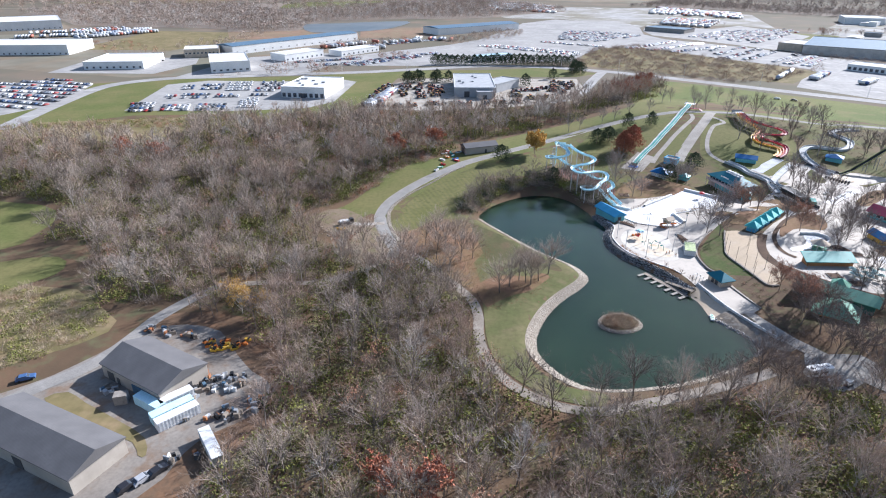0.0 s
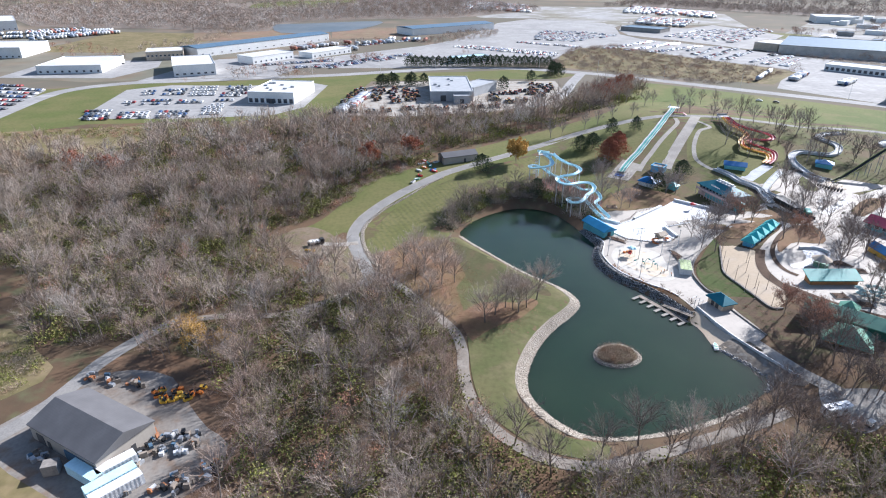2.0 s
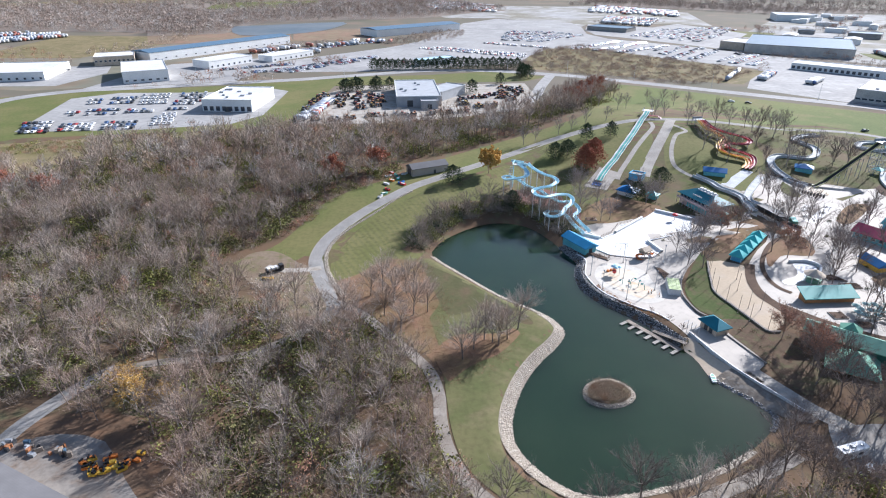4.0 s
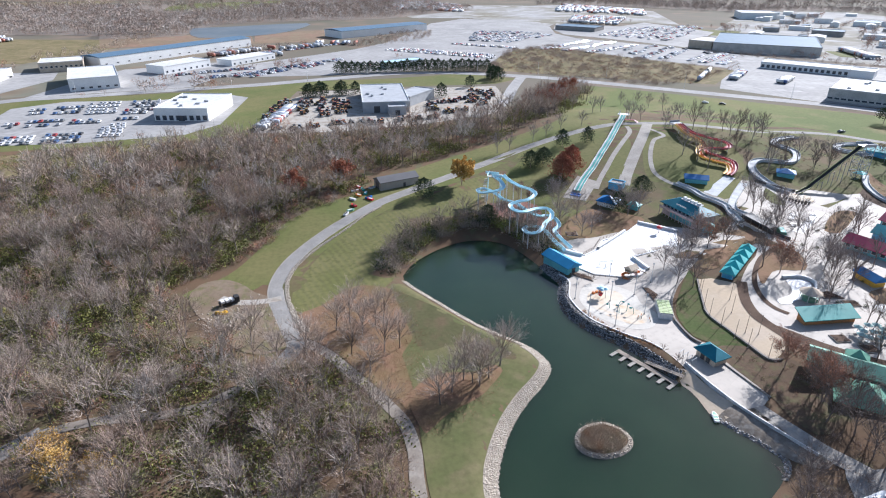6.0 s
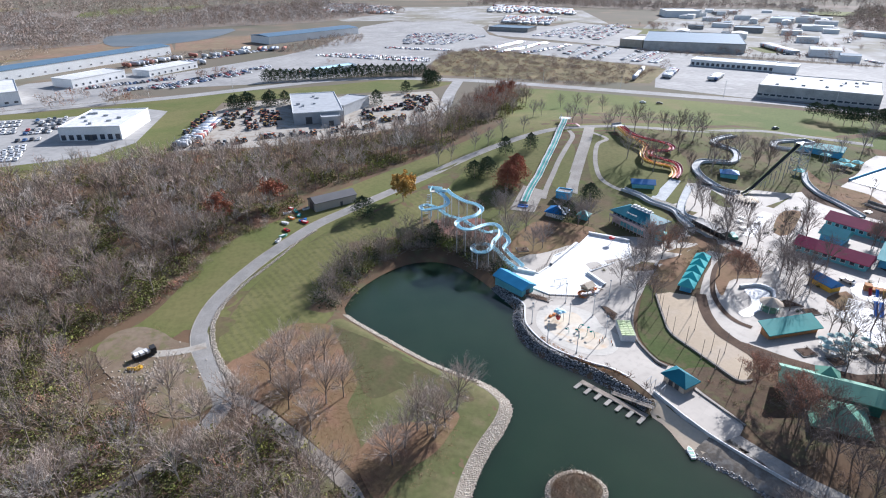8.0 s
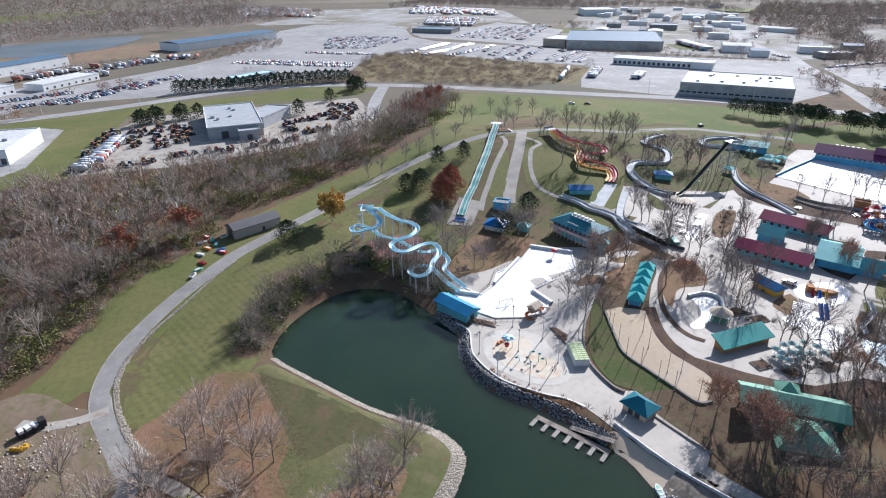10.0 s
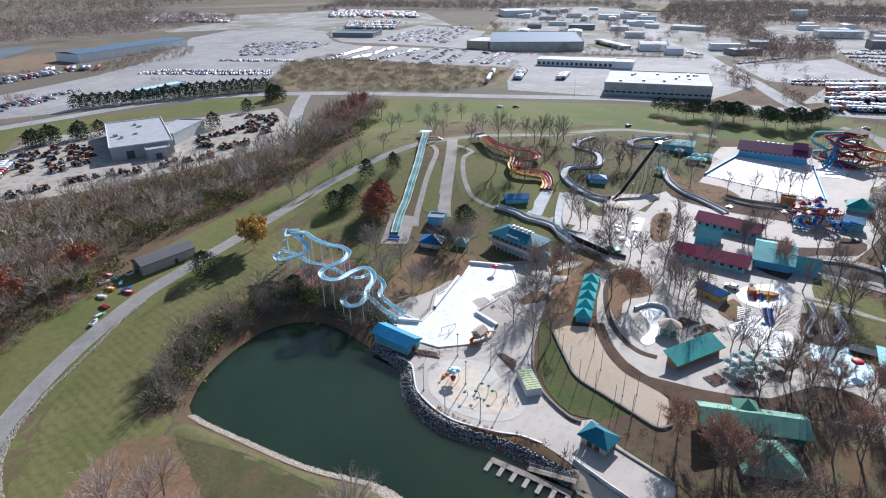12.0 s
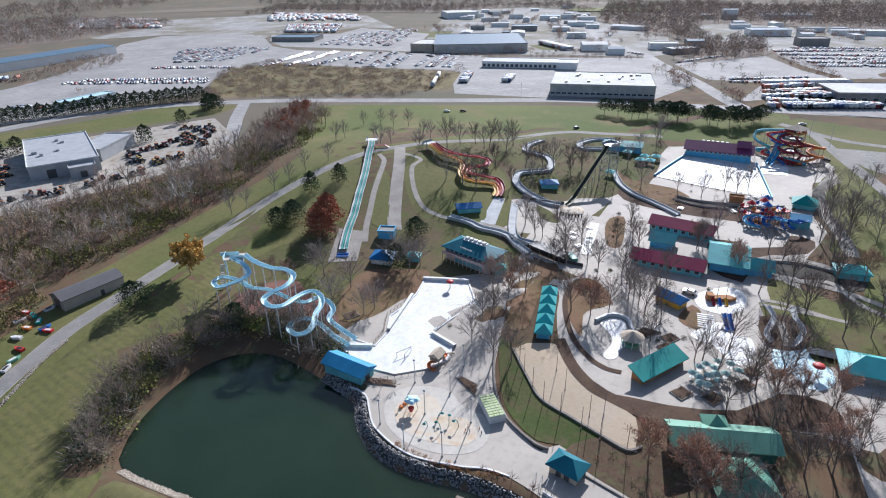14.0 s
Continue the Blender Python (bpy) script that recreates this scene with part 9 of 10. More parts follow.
for i in range(26):
    x, y = ry.uniform(-73, -61), 0
    y = 134.8 + ry.uniform(-2.6, 2.6) + 0.1 * (x + 67)
    ob = thing("ride_car", x, y, ry.uniform(0, 6.28), "small yellow and orange ride car stored outdoors", "ride car", "stored ride cars")
    bm = bmesh.new()
    prism(bm, [(-0.9, -0.5), (0.7, -0.5), (1.0, 0), (0.7, 0.5), (-0.9, 0.5)], 0.15, 0.75)
    part("body", bm, M["yellow"] if ry.random() < 0.65 else M["orangegel"], ob)
    bm = bmesh.new()
    box(bm, -0.5, 0, 0.7, 0.3, 0.9, 0.5)
    part("seat", bm, M["black"], ob)
BARN = [(-12.2, 304.2), (-10.8, 308.5), (-8.7, 305.4), (-7.3, 301.2), (-6, 296.5), (-12.8, 295.2), (-12.1, 289.1), (-13.4, 284.8), (-15, 281.8), (-5.3, 294.6), (-4.6, 307), (-10.4, 299)]
for i, (x, y) in enumerate(BARN):
    ob = thing("stored_boat", x, y, ry.uniform(0, 3), ry.choice(("colourful boat hull stored beside the barn", "upturned dinghy stored beside the barn")), "boat", "stored boats")
    bm = bmesh.new()
    prism(bm, [(-1.5, -0.6), (0.8, -0.65), (1.9, 0), (0.8, 0.65), (-1.5, 0.6)], 0.05, 0.75)
    part("hull", bm, M[("whitetrim", "red", "slidegreen", "teal", "deepblue", "whitetrim", "red", "green", "whitetrim", "red", "whitetrim", "orangegel")[i]], ob)
    bm = bmesh.new()
    box(bm, -0.2, 0, 0.7, 1.8, 0.8, 0.12)
    part("cover", bm, M["whitetrim"] if i % 2 else M["black"], ob)
for x, y, col, lab in ((-49.4, 222.2, "black", "dark flatbed truck with white load in the clearing"),):
    ob = thing("work_truck", x, y, 0.5, lab, "truck")
    bm = bmesh.new()
    box(bm, 0, 0, 0.5, 6, 2.2, 0.8)
    box(bm, 2.4, 0, 1.3, 1.4, 2.1, 1.1)
    part("body", bm, M["black"], ob)
    for k in range(3):
        bm = bmesh.new()
        box(bm, -2 + k * 1.4, 0, 1.3, 1.1, 1.8, 0.7, 0.2 * k)
        part("load", bm, M["whitetrim"], ob)
    for dx in (-1.8, 1.9):
        for dy in (-1.0, 1.0):
            bm = bmesh.new()
            rod(bm, (dx, dy - 0.12, 0.42), (dx, dy + 0.12, 0.42), 0.42, n=10)
            part("wheel", bm, M["black"], ob)
for k in range(7):
    x, y = -50.6 + ry.uniform(-1.6, 1.6), 216.8 + ry.uniform(-0.8, 0.8)
    ob = thing("barrier_block", x, y, ry.uniform(0, 3), "yellow plastic barrier block in the clearing", "barrier", "yellow barriers")
    bm = bmesh.new()
    prism(bm, [(-0.6, -0.3), (0.6, -0.3), (0.6, 0.3), (-0.6, 0.3)], 0, 0.8)
    part("body", bm, M["yellow"], ob)
    bm = bmesh.new()
    box(bm, 0, 0, 0.8, 0.8, 0.2, 0.15)
    part("ridge", bm, M["yellow"], ob)

# ---- camper and carts beside the lower walkway ----
sheet("parking_pad", [(97.2, 141), (101, 138), (110, 137), (112, 131), (104, 126), (98, 123), (91, 126), (93, 132)], M["asphalt"], 0.12, "grey paved pad at the end of the walkway", 4, 2, "paving")
camper = thing("camper", 94.6, 129.4, radians(14), "white camper trailer parked under bare trees", "trailer")
bm = bmesh.new()
prism(bm, [(-3.6, -1.2), (3.3, -1.2), (3.8, -0.8), (3.8, 0.8), (3.3, 1.2), (-3.6, 1.2)], 0.55, 2.9)
bmesh.ops.bevel(bm, geom=bm.edges[:], offset=0.12, segments=2, affect="EDGES")
part("body", bm, M["white"], camper)
for x, y, sx, sy in ((-2.2, 0, 0.7, 0.7), (0.2, 0.2, 1.1, 0.8), (2.2, -0.2, 0.5, 0.5)):
    bm = bmesh.new()
    box(bm, x, y, 2.9, sx, sy, 0.28)
    part("roof_unit", bm, M["metalgrey"], camper)
for x in (-1.8, 1.2):
    bm = bmesh.new()
    box(bm, x, -1.22, 1.5, 1.2, 0.06, 0.7)
    part("window", bm, M["glass"], camper)
for x in (-0.6, 0.4):
    for y in (-1.1, 1.1):
        bm = bmesh.new()
        rod(bm, (x, y - 0.12, 0.35), (x, y + 0.12, 0.35), 0.35, n=12)
        part("wheel", bm, M["black"], camper)
for x, y, a in ((100.4, 125.4, 0.5), (95.6, 125.2, 1.2)):
    cart = thing("golf_cart", x, y, a, "small dark utility cart with pale roof", "cart", "utility carts")
    bm = bmesh.new()
    prism(bm, [(-1.2, -0.6), (1.0, -0.6), (1.3, 0), (1.0, 0.6), (-1.2, 0.6)], 0.3, 0.85)
    part("body", bm, M["doordark"], cart)
    bm = bmesh.new()
    box(bm, -0.2, 0, 1.8, 1.7, 1.25, 0.08)
    part("roof", bm, M["flumewhite"], cart)
    for px in (-0.9, 0.55):
        for py in (-0.55, 0.55):
            bm = bmesh.new()
            rod(bm, (px, py, 0.8), (px, py, 1.82), 0.03, n=6)
            part("post", bm, M["black"], cart)
            bm = bmesh.new()
            rod(bm, (px, py - 0.08, 0.24), (px, py + 0.08, 0.24), 0.24, n=10)
            part("wheel", bm, M["black"], cart)

# ---- machinery dealer's yard ----
def tractor(col, label):
    ob = tagged(new("tractor"), label, "tractor", "yard machinery")
    bm = bmesh.new()
    box(bm, 0.9, 0, 0.8, 2.2, 0.9, 0.9)
    box(bm, -0.9, 0, 0.7, 1.6, 1.3, 0.6)
    part("body", bm, col, ob)
    bm = bmesh.new()
    box(bm, -0.7, 0, 1.3, 1.5, 1.4, 1.5)
    part("cab", bm, M["glass"], ob)
    bm = bmesh.new()
    box(bm, -0.7, 0, 2.8, 1.7, 1.6, 0.15)
    part("cab_roof", bm, col, ob)
    for x, y, r in ((-1.0, -1.0, 0.85), (-1.0, 1.0, 0.85), (1.5, -0.8, 0.55), (1.5, 0.8, 0.55)):
        bm = bmesh.new()
        rod(bm, (x, y - 0.25, r), (x, y + 0.25, r), r, n=12)
        part("wheel", bm, M["black"], ob)
    bm = bmesh.new()
    box(bm, 2.6, 0, 0.2, 0.5, 2.0, 0.7)
    rod(bm, (1.6, 0.6, 1.2), (2.5, 0.6, 0.6), 0.08, n=6)
    rod(bm, (1.6, -0.6, 1.2), (2.5, -0.6, 0.6), 0.08, n=6)
    part("loader", bm, M["metalgrey"], ob)
    return ob


TR = [tractor(M[c], lab) for c, lab in (("rust", "rust-orange loader tractor on the dealer's gravel"), ("wornyellow", "dull yellow loader tractor on the dealer's gravel"), ("wornred", "worn red loader tractor on the dealer's gravel"), ("black", "black loader tractor on the dealer's gravel"), ("metalgrey", "grey worn loader on the dealer's gravel"))]
first = [True] * len(TR)
MACH = [(-72, 446), (-70, 452), (-70, 462), (-69, 472), (-68, 482), (-66, 490), (-52, 484), (-52, 474), (-51, 464), (-50, 455), (-42, 492), (-41, 482), (-40, 470), (-38, 460), (-36, 448), (-32, 488), (-30, 476), (-28, 464), (-26, 452), (-24, 482), (-24, 470)]
MACH += [(-62, 414), (-52, 415), (-41, 419), (-30, 421), (-21, 424), (-9, 426), (-1, 425), (12, 427), (22, 432), (33, 434), (36, 472), (38, 462), (37, 454), (46, 448), (50, 446), (56, 450), (44, 476), (52, 480), (60, 486), (68, 489), (66, 478), (72, 470), (76, 474), (78, 488), (70, 498), (78, 506), (82, 500), (74, 516), (86, 508)]
ry = random.Random(33)
for x, y in MACH:
    for k in range(4):
        j = ry.choice((0, 0, 0, 1, 1, 2, 2, 3, 4, 4))
        m = pose(x + ry.uniform(-3.5, 3.5), y + ry.uniform(-3.5, 3.5), H(x, y) + 0.06, 0, 0, ry.uniform(0, 360)) @ Matrix.Scale(ry.uniform(0.75, 1.05), 4)
        if first[j]:
            first[j] = False
            TR[j].matrix_basis = m
        else:
            copy_thing(TR[j], Matrix.Identity(4)).matrix_basis = m

for k in range(12):
    bm = bmesh.new()
    box(bm, 0, 0, 0, 4.8, 0.16, 0.02)
    st = tagged(new("bay_line", bm_mesh("bay_line", bm, M["whitetrim"])), "white painted bay line of the car park", "line", "bay lines")
    x, y = 370 - 2.1 * k, 258 - 2.2 * k
    st.matrix_basis = pose(x, y, H(x, y) + 0.14, 0, 0, -42)
# ---- boat on the beach ----
boat = thing("rowing_boat", 78.2, 158.9, radians(76), "small white rowing boat with green inside pulled ashore", "boat")
bm = bmesh.new()
deckline = [(-1.7, -0.55), (0.6, -0.7), (1.5, -0.4), (2.0, 0), (1.5, 0.4), (0.6, 0.7), (-1.7, 0.55)]
prism(bm, deckline, 0.12, 0.62)
part("hull", bm, M["whitetrim"], boat)
bm = bmesh.new()
prism(bm, [(a * 0.86, b * 0.8) for a, b in deckline], 0.6, 0.64)
part("floor", bm, M["green"], boat)
for x in (-0.9, 0.3):
    bm = bmesh.new()
    box(bm, x, 0, 0.62, 0.3, 1.15, 0.08)
    part("thwart", bm, M["whitetrim"], boat)

# ---- river plaza and lagoon details ----
kerb("river_wall", [(230, 266), (232, 257), (237, 250), (243, 242.5), (249, 235.5), (258, 231)], 0.9, 0.35, M["path"], "pale wall along the dry river")
kerb("river_wall", [(234.5, 269), (236.5, 261), (241.5, 254), (247, 247), (252, 240.5), (261, 235.5)], 1.0, 0.35, M["path"], "pale wall under the wave deck")
kerb("river_wall", [(202, 211), (210, 208.6), (215.5, 203), (218.6, 195), (220.5, 186)], 0.9, 0.35, M["path"], "pale wall along the lazy river")
kerb("river_fence", [(145.8, 274), (147, 270.3), (148.3, 263.6), (149.4, 256), (150.1, 248.8), (153, 243)], 1.3, 0.18, M["doordark"], "dark slatted fence along the river walk")
kerb("river_fence", [(174, 303), (178, 296), (186, 289)], 1.1, 0.15, M["doordark"], "dark fence above the river plaza")
tun = thing("river_tunnel", 148.4, 256.2, math.atan2(-14.8, 2.5), "low dark-roofed tunnel over the lazy river", "shelter")
bm = bmesh.new()
box(bm, 0, 0, 2.6, 14.5, 4.6, 0.35)
part("roof", bm, M["doordark"], tun)
for dx in (-6.6, -2.2, 2.2, 6.6):
    for dy in (-2.0, 2.0):
        bm = bmesh.new()
        rod(bm, (dx, dy, -0.3), (dx, dy, 2.6), 0.12, n=6)
        part("post", bm, M["wood"], tun)
dome = thing("splash_dome", 184.2, 282.6, radians(-50), "pale domed landing mat with black fins", "slide landing")
bm = bmesh.new()
bmesh.ops.create_uvsphere(bm, u_segments=24, v_segments=10, radius=5.6, matrix=Matrix.Translation((0, 0, -0.2)) @ Matrix.Diagonal((1, 1, 0.16, 1)))
part("mat", bm, M["padcream"], dome, "", True)
for k in range(9):
    bm = bmesh.new()
    box(bm, -5.0 + 1.25 * k, -6.4 + 0.12 * (k - 4) ** 2 * 0.4, -0.2, 0.5, 1.6, 1.5)
    part("fin", bm, M["black"], dome)
skip = thing("green_skip", 153, 248.6, radians(70), "dark green waste container beside the river walk", "container")
bm = bmesh.new()
box(bm, 0, 0, 0, 5.2, 2.2, 1.9)
part("body", bm, M["green"], skip)
bm = bmesh.new()
box(bm, 0, 0, 1.92, 5.0, 2.0, 0.12)
part("lid", bm, M["slidegreen"], skip)
for k in range(2):
    bm = bmesh.new()
    box(bm, -1.6 + 3.2 * k, 0, -0.1, 0.3, 2.3, 0.2)
    part("skid", bm, M["doordark"], skip)


def shade_table(x, y, rot, mat, label):
    ob = thing("picnic_table", x, y, rot, label, "table", "deck tables")
    bm = bmesh.new()
    box(bm, 0, 0, 0.72, 2.6, 1.0, 0.08)
    part("tabletop", bm, mat, ob)
    for dy in (-0.95, 0.95):
        bm = bmesh.new()
        box(bm, 0, dy, 0.42, 2.6, 0.35, 0.06)
        part("bench", bm, mat, ob)
    for dx in (-0.9, 0.9):
        bm = bmesh.new()
        box(bm, dx, 0, 0.02, 0.1, 1.7, 0.1)
        box(bm, dx, 0, 0.12, 0.1, 0.12, 0.6)
        part("leg", bm, M["metalgrey"], ob)


for k, (x, y) in enumerate(((302.6, 279), (297, 275.5), (292.5, 272.3), (288, 269.4), (285.1, 267.2), (255.3, 252), (258, 250.4), (261.6, 248.6), (264.6, 247.3), (239.1, 244.2), (166, 262), (169, 265), (172, 259), (178, 265), (163, 256), (224.2, 258.8))):
    shade_table(x, y, 0.6 + 0.4 * k, M["whitetrim"] if k < 9 else M["metalgrey"], "white picnic table on the wave pool deck" if k < 9 else "grey picnic table on the river plaza")
for x, y in ((253.7, 307.3), (257.5, 304), (264.9, 306.8), (227.7, 302.4), (257, 318.7), (260, 310)):
    ob = thing("shade_canopy", x, y, 0.5, "square teal shade canopy on four posts", "canopy", "teal canopies")
    bm = roof_bm("pyramid", 4.2, 4.2, 2.4, 1.0, 0.2, 0.1)
    bmesh.ops.translate(bm, verts=bm.verts, vec=(0, -2.1, 0))
    part("canopy", bm, M["aqua"], ob)
    for dx in (-1.9, 1.9):
        for dy in (-1.9, 1.9):
            bm = bmesh.new()
            rod(bm, (dx, dy, -0.2), (dx, dy, 2.45), 0.06, n=6)
            part("post", bm, M["whitetrim"], ob)
for pts in (((175.1, 190.5, 3.4), (173.1, 187.5, 2.8), (171.3, 185.9, 2.2), (167.2, 184.5, 1.6), (164.7, 183.5, 1.1), (163.4, 181.4, 0.6)), ((180.6, 186.2, 3.6), (176.2, 182.7, 2.8), (174.8, 180.2, 2.2), (172.9, 178.2, 1.6), (169.5, 177.2, 1.1), (166.2, 177, 0.6))):
    kid2 = tagged(new("toddler_slide"), "short pale winding toddler slide on a mulched mound", "water slide", "toddler slides")
    flume(kid2, [(x, y, H(x, y) + z) for x, y, z in pts], 0.7, M["flumewhite"], 3.0, "chute", 185, M["wood"])
ribbon("slide_stair", [(176.1, 186.3), (171, 182), (166.1, 177.9)], 2.2, M["path"], 0.24, "pale stair strip between the toddler slides", "path")
sol = thing("solar_array", 170, 170.4, radians(-60), "tilted dark blue solar panels beside the splash pool", "solar panel")
for k in range(4):
    bm = bmesh.new()
    box(bm, -3 + 2.0 * k, 0, 0.9, 1.85, 3.4, 0.08)
    part("panel", bm, M["glass"], sol)
    bm = bmesh.new()
    rod(bm, (-3 + 2.0 * k, 0, -0.2), (-3 + 2.0 * k, 0, 0.95), 0.08, n=6)
    part("post", bm, M["metalgrey"], sol)
for k in range(7):
    bm = bmesh.new()
    box(bm, 0, 0, 0, 4.6, 0.55, 0.02)
    st = tagged(new("crossing_stripe", bm_mesh("crossing_stripe", bm, M["whitetrim"])), "white painted stripe of the pool crossing", "stripe", "crossing stripes")
    x, y = 161.4 - 0.9 * k, 200.4 - 0.73 * k
    st.matrix_basis = pose(x, y, H(x, y) + 0.17, 0, 0, -50)
EV = [(273.2, 239.6), (273, 233.3), (267.5, 233.9), (262, 232), (156.6, 210.4), (174.7, 208.8), (158.6, 235.6), (154.6, 238.3), (169, 249.8), (174, 252), (179.7, 254.5), (184, 258), (188.5, 261.4), (193, 265), (198.1, 268.9), (96.5, 240), (118, 224), (121, 228), (115, 220), (139, 199), (146, 196)]
r = random.Random(61)
for k, (x, y) in enumerate(EV):
    t = bush_form(500 + k, 160, 0.14, 1.1) * r.uniform(0.7, 1.3)
    ob = thing("shrub", x, y, 0, "rounded evergreen shrub in a planting bed", "shrub", "planted shrubs")
    o = new("foliage", mesh("foliage", t.reshape(-1, 3), np.arange(len(t) * 3).reshape(-1, 3), M["pine"] if k % 3 else M["olive_leaf"]))
    o.parent = ob
    bm = bmesh.new()
    rod(bm, (0, 0, -0.2), (0, 0, 0.7), 0.06, n=6)
    part("stem", bm, M["bark_park"], ob)
r = random.Random(62)
for k in range(26):
    u = k / 25
    x, y = 60.6 + 14.6 * u + r.uniform(-0.6, 0.6) - 1.6 * math.sin(3.1 * u), 208 - 21.5 * u + r.uniform(-0.6, 0.6) - 1.2
    t = bush_form(600 + k, 70, 0.16, 1.2) * r.uniform(0.45, 0.8)
    o = tagged(new("grass_tuft", mesh("grass_tuft", t.reshape(-1, 3), np.arange(len(t) * 3).reshape(-1, 3), M["tuft"])), "orange-brown ornamental grass tuft by the deck kerb", "grass", "deck grasses")
    o.matrix_basis = pose(x, y, H(x, y))
HILL = [(172, 372), (214, 364), (239, 364), (270, 348), (286, 320), (262, 306), (238, 308), (232, 300), (206, 300), (186, 306), (176, 312), (184, 326), (184, 340)]
SLOPE = [(219, 285), (220, 271), (227, 263), (235, 260), (242, 276), (233, 293)]
UPPER = [(66, 272), (74, 272), (86, 284), (96, 283), (106, 274), (112, 276), (112, 290), (104, 298), (96, 296), (84, 306), (70, 308), (60, 300)]
EASTW = [(240, 192), (262, 198), (300, 208), (318, 224), (310, 240), (290, 234), (262, 222), (240, 212), (228, 200)]
OAKS = [(94, 178), (94.5, 158), (97, 151), (102, 151), (109, 160), (106, 174), (100, 180)]
LANE = [(124, 240), (138, 250), (146, 250), (140, 244), (118, 228), (112, 226)]
for k, (poly, step) in enumerate(((HILL, 3.6), (SLOPE, 2.4), (UPPER, 2.6), (EASTW, 3.6), (OAKS, 2.2), (LANE, 2.0))):
    x, y = scatter(poly, step, 520 + k, 0.75)
    for q, (tone, forms) in enumerate((("bark_brown", twiggy), ("russet_dull", low_bushes), ("olive_leaf", low_bushes), ("bark_dark", twiggy))):
        plant("hill_brush", forms, x[q::4], y[q::4], 0.35, 1.2, 530 + k, M[tone], "low brush and leaf clumps on the park slopes", "bushes", 0.1)
grove(tree_thing("tree", "slim dark bare tree on the river slope", 131, 9, 300, 0.27, M["bark_park"], 0.0055), [(177, 314), (190, 308), (211, 312), (221, 315), (198, 326), (183, 335), (193, 258), (182, 247), (157, 269), (165, 270)], 10, 13.5, 31, "slim bare trees")
grove(tree_thing("tree", "tall thin bare tree in the east lawn", 132, 9, 320, 0.28, M["bark_park"], 0.0055), [(215, 214), (198, 196), (185, 184), (182, 172), (224, 197), (252, 206), (269, 221), (239, 209)], 13, 18, 32, "slim bare trees")
grove(tree_thing("tree", "dark spreading bare tree in the plaza", 141, 12, 420, 0.42, M["bark_park"], 0.0048), [(137, 200.1), (150.1, 207.1), (141.4, 186.5), (139.3, 180.8), (140.7, 173.3), (146.9, 169.3), (158.9, 172.2), (152.2, 219.4), (178.3, 240.8), (160.2, 232.1), (175, 248.6), (145.6, 249.6), (151.6, 250.4), (125.6, 240.5), (108.3, 235.1), (100.7, 215.5), (130, 224), (156, 226)], 10.5, 15, 41, "dark plaza trees")
grove(tree_thing("tree", "tall dark bare tree on the east lawn", 142, 11, 300, 0.34, M["bark_park"], 0.0045), [(185.9, 199.2), (209.9, 206.3), (189.8, 186.6), (212.9, 190), (197.4, 230.7), (249.9, 204.1), (145.8, 157.1), (129.1, 160), (150, 150), (176, 186)], 10.5, 14.5, 42, "dark lawn trees")
grove(tree_thing("oak", "young oak with russet leaves by the shops", 133, 11, 260, 0.36, M["bark_park"], 0.008, M["russet_dull"], 2400, 0.013), [(197, 215), (122, 255), (130, 249), (119, 241), (200, 232)], 8, 10.5, 33, "russet oaks")

# ---- far woods ----
farform = []
for k in range(6):
    n_t = 52
    r = np.random.default_rng(200 + k)
    p = r.normal(size=(n_t, 3))
    p /= np.linalg.norm(p, axis=1, keepdims=True)
    p *= (r.random(n_t) ** 0.4)[:, None] * np.array([0.42, 0.42, 0.34])
    up = p * 1.2 + np.array([0, 0, 0.1]) + r.normal(size=p.shape) * 0.3
    p[:, 2] += 0.6
    farform.append(np.concatenate([slivers(r, p, up, r.uniform(0.12, 0.24, n_t), np.full(n_t, 0.055)), np.array(tris_limb((0, 0, -0.05), (0, 0, 0.7), 0.018, 0.01))[::2]]))
FAR_A = [(-779, 1134), (-641, 982), (-539, 962), (-420, 952), (-348, 923), (-274, 961), (-519, 1465), (-754, 1483), (-901, 1393), (-883, 1191)]
FAR_B = [(-357, 897), (-311, 906), (-260, 925), (-264, 1015), (-243, 1086), (-126, 1132), (-56, 1141), (17, 1161), (102, 1254), (200, 1336), (28, 1688), (-172, 1552), (-386, 1301), (-504, 1260)]
FAR_D = [(340, 1448), (453, 1502), (692, 1206), (881, 1236), (930, 1106), (885, 964), (1038, 1224), (780, 1349), (515, 1695)]
FAR_E = [(802, 881), (1078, 1121), (1236, 992), (1210, 844), (1364, 694), (953, 509), (928, 582), (918, 660), (875, 726), (768, 679), (694, 652), (714, 728)]
FAR_F = [(694, 652), (786, 693), (700, 589), (724, 538), (646, 480), (618, 477), (544, 488), (538, 517), (596, 556), (638, 551)]
FAR_H = [(-39, 786), (-14, 858), (36, 933), (80, 938), (68, 869), (5, 795), (-30, 779)]
FAR_I = [(634, 469), (654, 463), (561, 361), (546, 367), (592, 432)]
FAR_J = [(365, 720), (532, 548), (521, 531), (356, 692)]
FAR_L = [(-318, 810), (-339, 906), (-352, 1000), (-288, 921), (-297, 756), (-277, 700), (-342, 700), (-366, 723)]
FAR_N = [(-500, 700), (-350, 640), (-330, 670), (-460, 780)]
HORIZON = [(-1700, 1150), (-900, 1360), (-519, 1440), (-386, 1301), (-172, 1552), (28, 1688), (60, 1700), (400, 2300), (-1500, 2300)]
HORIZON_EAST = [(430, 1530), (560, 1400), (700, 1240), (880, 1250), (1038, 1220), (1236, 992), (1364, 694), (2000, 900), (1600, 1900), (600, 2300)]
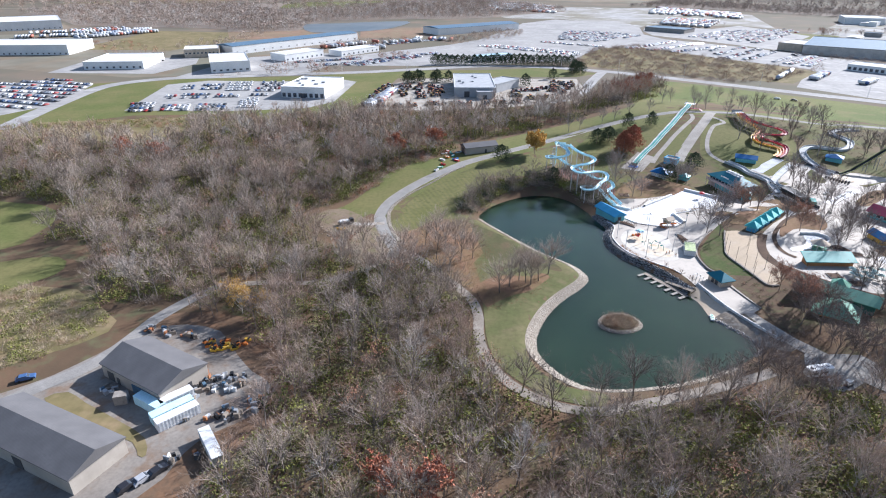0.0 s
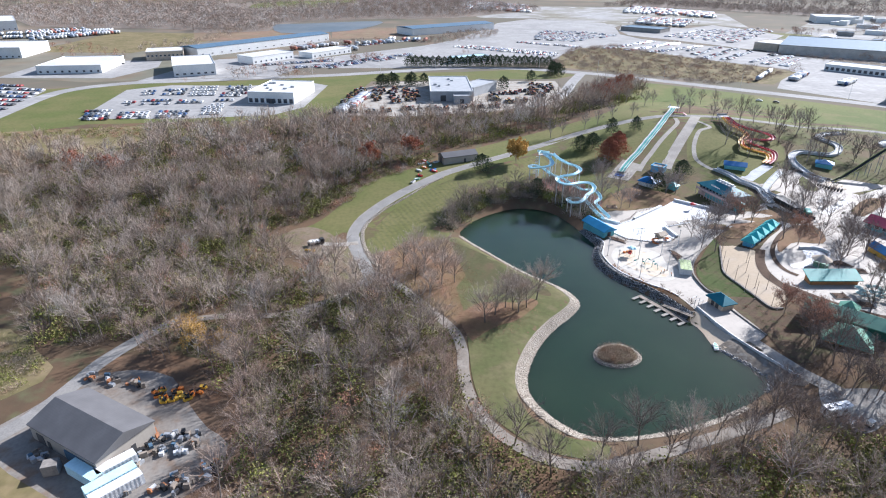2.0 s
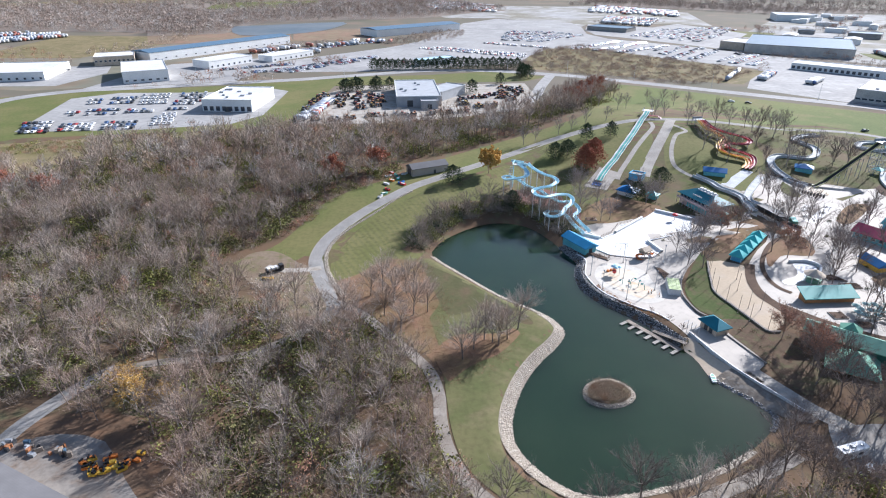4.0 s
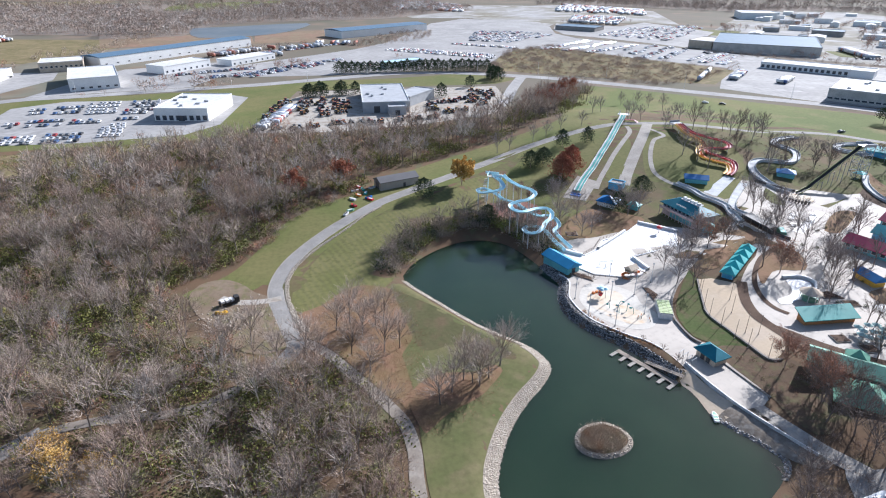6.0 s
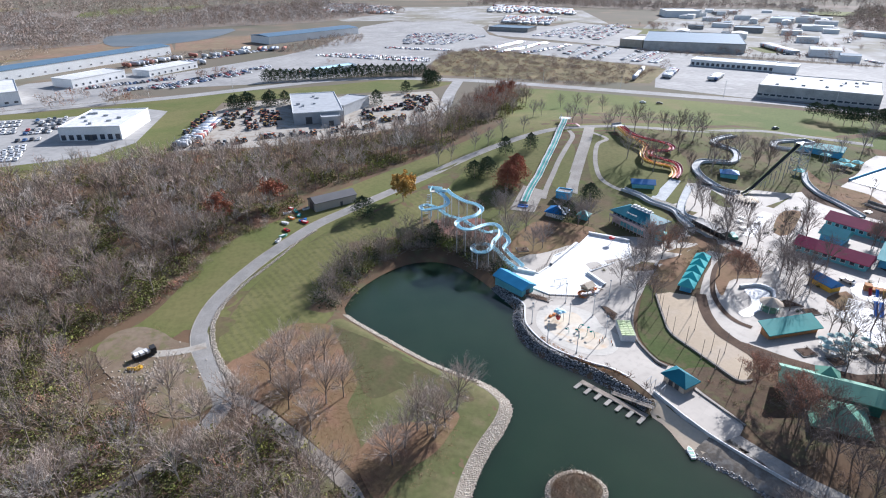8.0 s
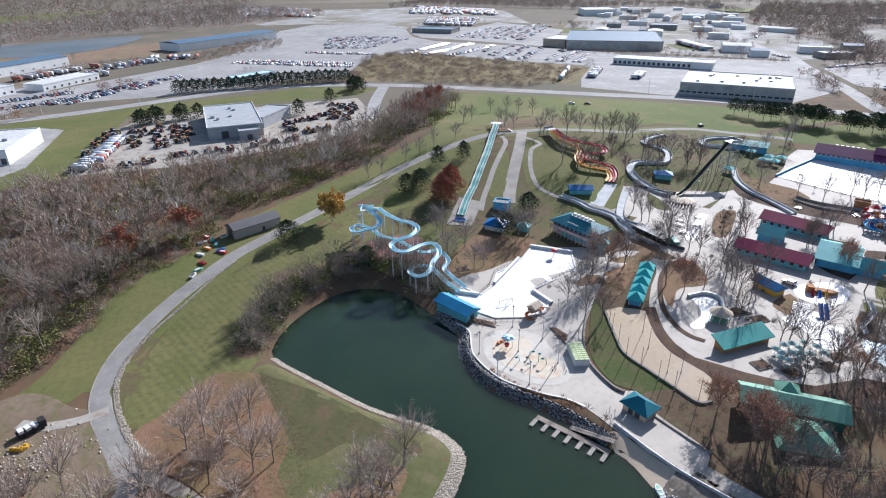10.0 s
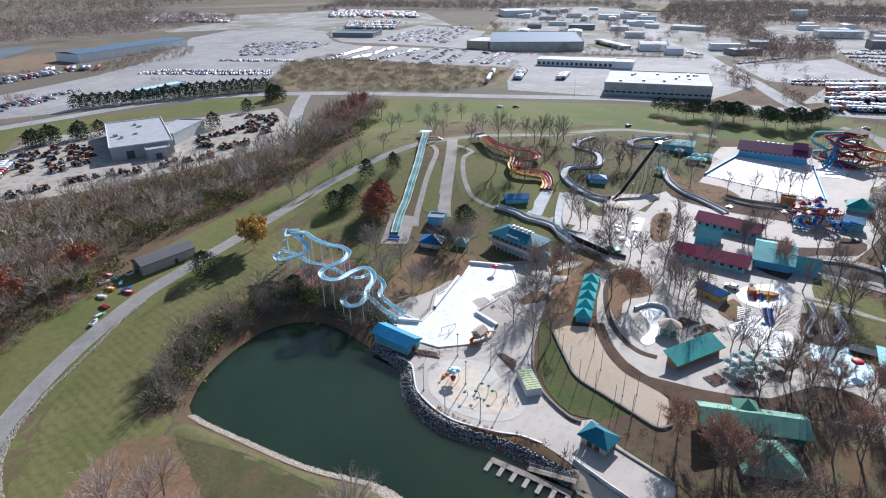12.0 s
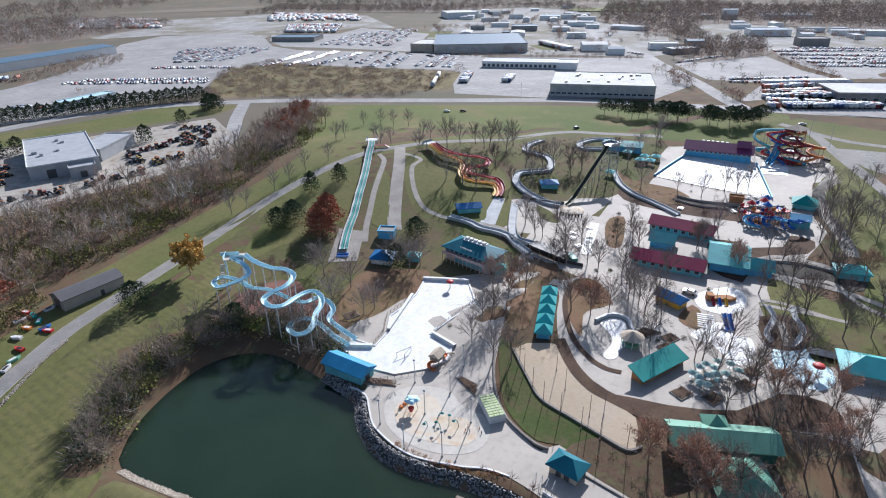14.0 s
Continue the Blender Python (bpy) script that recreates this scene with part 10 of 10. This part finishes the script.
# The bark_ash share in FAR_A and FAR_B pales them in place of haze.
for k, (poly, step, keep, tones, lo, hi, lab) in enumerate(((FAR_A, 11.5, 0.92, ("bark", "bark_ash", "bark_brown", "bark_dark"), 9, 16, "far grey-brown woods beyond the halls"), (FAR_B, 11.5, 0.9, ("bark", "bark_ash", "bark_brown", "bark_dark"), 9, 16, "far grey woods behind the lake"), (FAR_D, 12, 0.85, ("bark", "bark_dark"), 9, 14, "far tree belt behind the trailer field"), (FAR_E, 12, 0.92, ("bark_dark", "bark", "bark_brown"), 10, 17, "far dark woods beyond the estate"), (FAR_F, 9, 0.85, ("bark_dark", "bark_brown", "bark"), 9, 14, "far bare woods among the works"), (FAR_H, 7, 0.85, ("bark_brown", "bark", "bark_tan"), 4, 8, "brush between the storage lot and the far warehouse"), (FAR_I, 6, 0.8, ("bark_brown", "russet_dull"), 3, 6, "brush strip between far lots"), (FAR_J, 6, 0.75, ("bark_brown", "bark"), 3, 6, "brush strip below the factory"), (FAR_L, 10, 0.6, ("bark", "bark_tan"), 5, 10, "thin line of far bare trees"), (FAR_N, 11, 0.6, ("bark_brown", "russet_dull"), 4, 8, "far brush on the brown field"), (HORIZON, 30, 0.75, ("bark_dark", "bark", "bark_brown"), 14, 24, "far woods towards the horizon"), (HORIZON_EAST, 30, 0.75, ("bark_dark", "bark"), 14, 24, "far woods towards the eastern horizon"))):
    if k in (0, 1, 3, 4, 10, 11):
        sheet("far_litter", poly, M["farlitter"], 0.12 + 0.02 * k, "leaf-covered ground beneath the far woods", 60, 1, "ground")
    x, y = scatter(poly, step, 400 + k, keep)
    for q, tone in enumerate(tones):
        plant("far_woods", farform, x[q::len(tones)], y[q::len(tones)], lo, hi, 410 + k, M[tone], lab, "trees", 1.0)
rw = np.random.default_rng(88)
BELTS = ((408, 372, 470, 352), (408, 350, 440, 400), (420, 395, 470, 480), (440, 420, 500, 400), (560, 700, 640, 800), (640, 900, 760, 980), (-150, 600, -60, 665), (-177, 715, -80, 800), (20, 700, 40, 690), (300, 1040, 420, 1060), (440, 660, 520, 570), (520, 590, 620, 760), (560, 520, 640, 480), (-200, 560, -130, 590), (-230, 530, -120, 556), (640, 700, 720, 760), (560, 900, 700, 1000), (500, 960, 560, 900), (320, 580, 345, 600), (500, 480, 530, 440), (415, 415, 500, 480), (700, 660, 800, 880), (740, 600, 880, 500), (600, 760, 720, 900), (640, 980, 800, 1120), (520, 760, 620, 880), (760, 880, 900, 1080), (480, 860, 540, 980), (560, 660, 680, 640), (800, 470, 900, 640), (440, 690, 480, 760))
xs, ys = [], []
for x0, y0, x1, y1 in BELTS:
    n = int(math.hypot(x1 - x0, y1 - y0) / 7)
    u = rw.random(n)
    xs.append(x0 + (x1 - x0) * u + rw.normal(size=n) * 5)
    ys.append(y0 + (y1 - y0) * u + rw.normal(size=n) * 5)
xs, ys = np.concatenate(xs), np.concatenate(ys)
for q, tone in enumerate(("bark_brown", "bark", "russet_dull")):
    plant("far_belt", farform, xs[q::3], ys[q::3], 4, 10, 470 + q, M[tone], "bare trees and brush between the far yards", "trees", 0.3)
x, y = scatter([(-300, 335), (-240, 346), (-200, 348), (-165, 350), (-126, 368), (-74, 386), (-38, 390), (28, 404), (74, 430), (70, 432), (28, 411), (-38, 401), (-74, 403), (-126, 391), (-228, 366), (-300, 345)], 2.9, 440, 0.85)
mixd = np.random.default_rng(445).random(len(x))
for lo, hi, forms, mat, lab in ((0, 0.3, low_bushes, "olive_leaf", "olive bushes along the edge of the woods"), (0.3, 0.5, low_bushes, "russet_dull", "russet bushes along the edge of the woods"), (0.5, 0.75, twiggy, "bark_tan", "tan leafless brush along the edge of the woods"), (0.75, 1.01, low_bushes, "shrub", "yellow-green bushes along the edge of the woods")):
    g = (mixd >= lo) & (mixd < hi)
    plant("woods_edge", forms, x[g], y[g], 1.2, 2.8, 441, M[mat], lab, "bushes", 0.2)
sheet("far_lake", [(-274, 1019), (-234, 1038), (-113, 1088), (-120, 985), (-158, 920), (-234, 900)], M["lakefar"], 0.3, "far grey lake", 30, 3, "lake")
for k, (pts, mat) in enumerate(((((-427, 1373), (-243, 1473), (-239, 1686), (-435, 1666)), "grass_green"), (((124, 1789), (414, 1639), (583, 1808), (297, 2015)), "field"), (((-1000, 1500), (-700, 1500), (-640, 1700), (-1000, 1800)), "scrub"), (((900, 1040), (960, 1100), (1080, 1000), (1010, 930)), "grass_dry"))):
    sheet("far_field", pts, M[mat], 0.4 + 0.4 * k, "distant open field", 60, 2, "field")
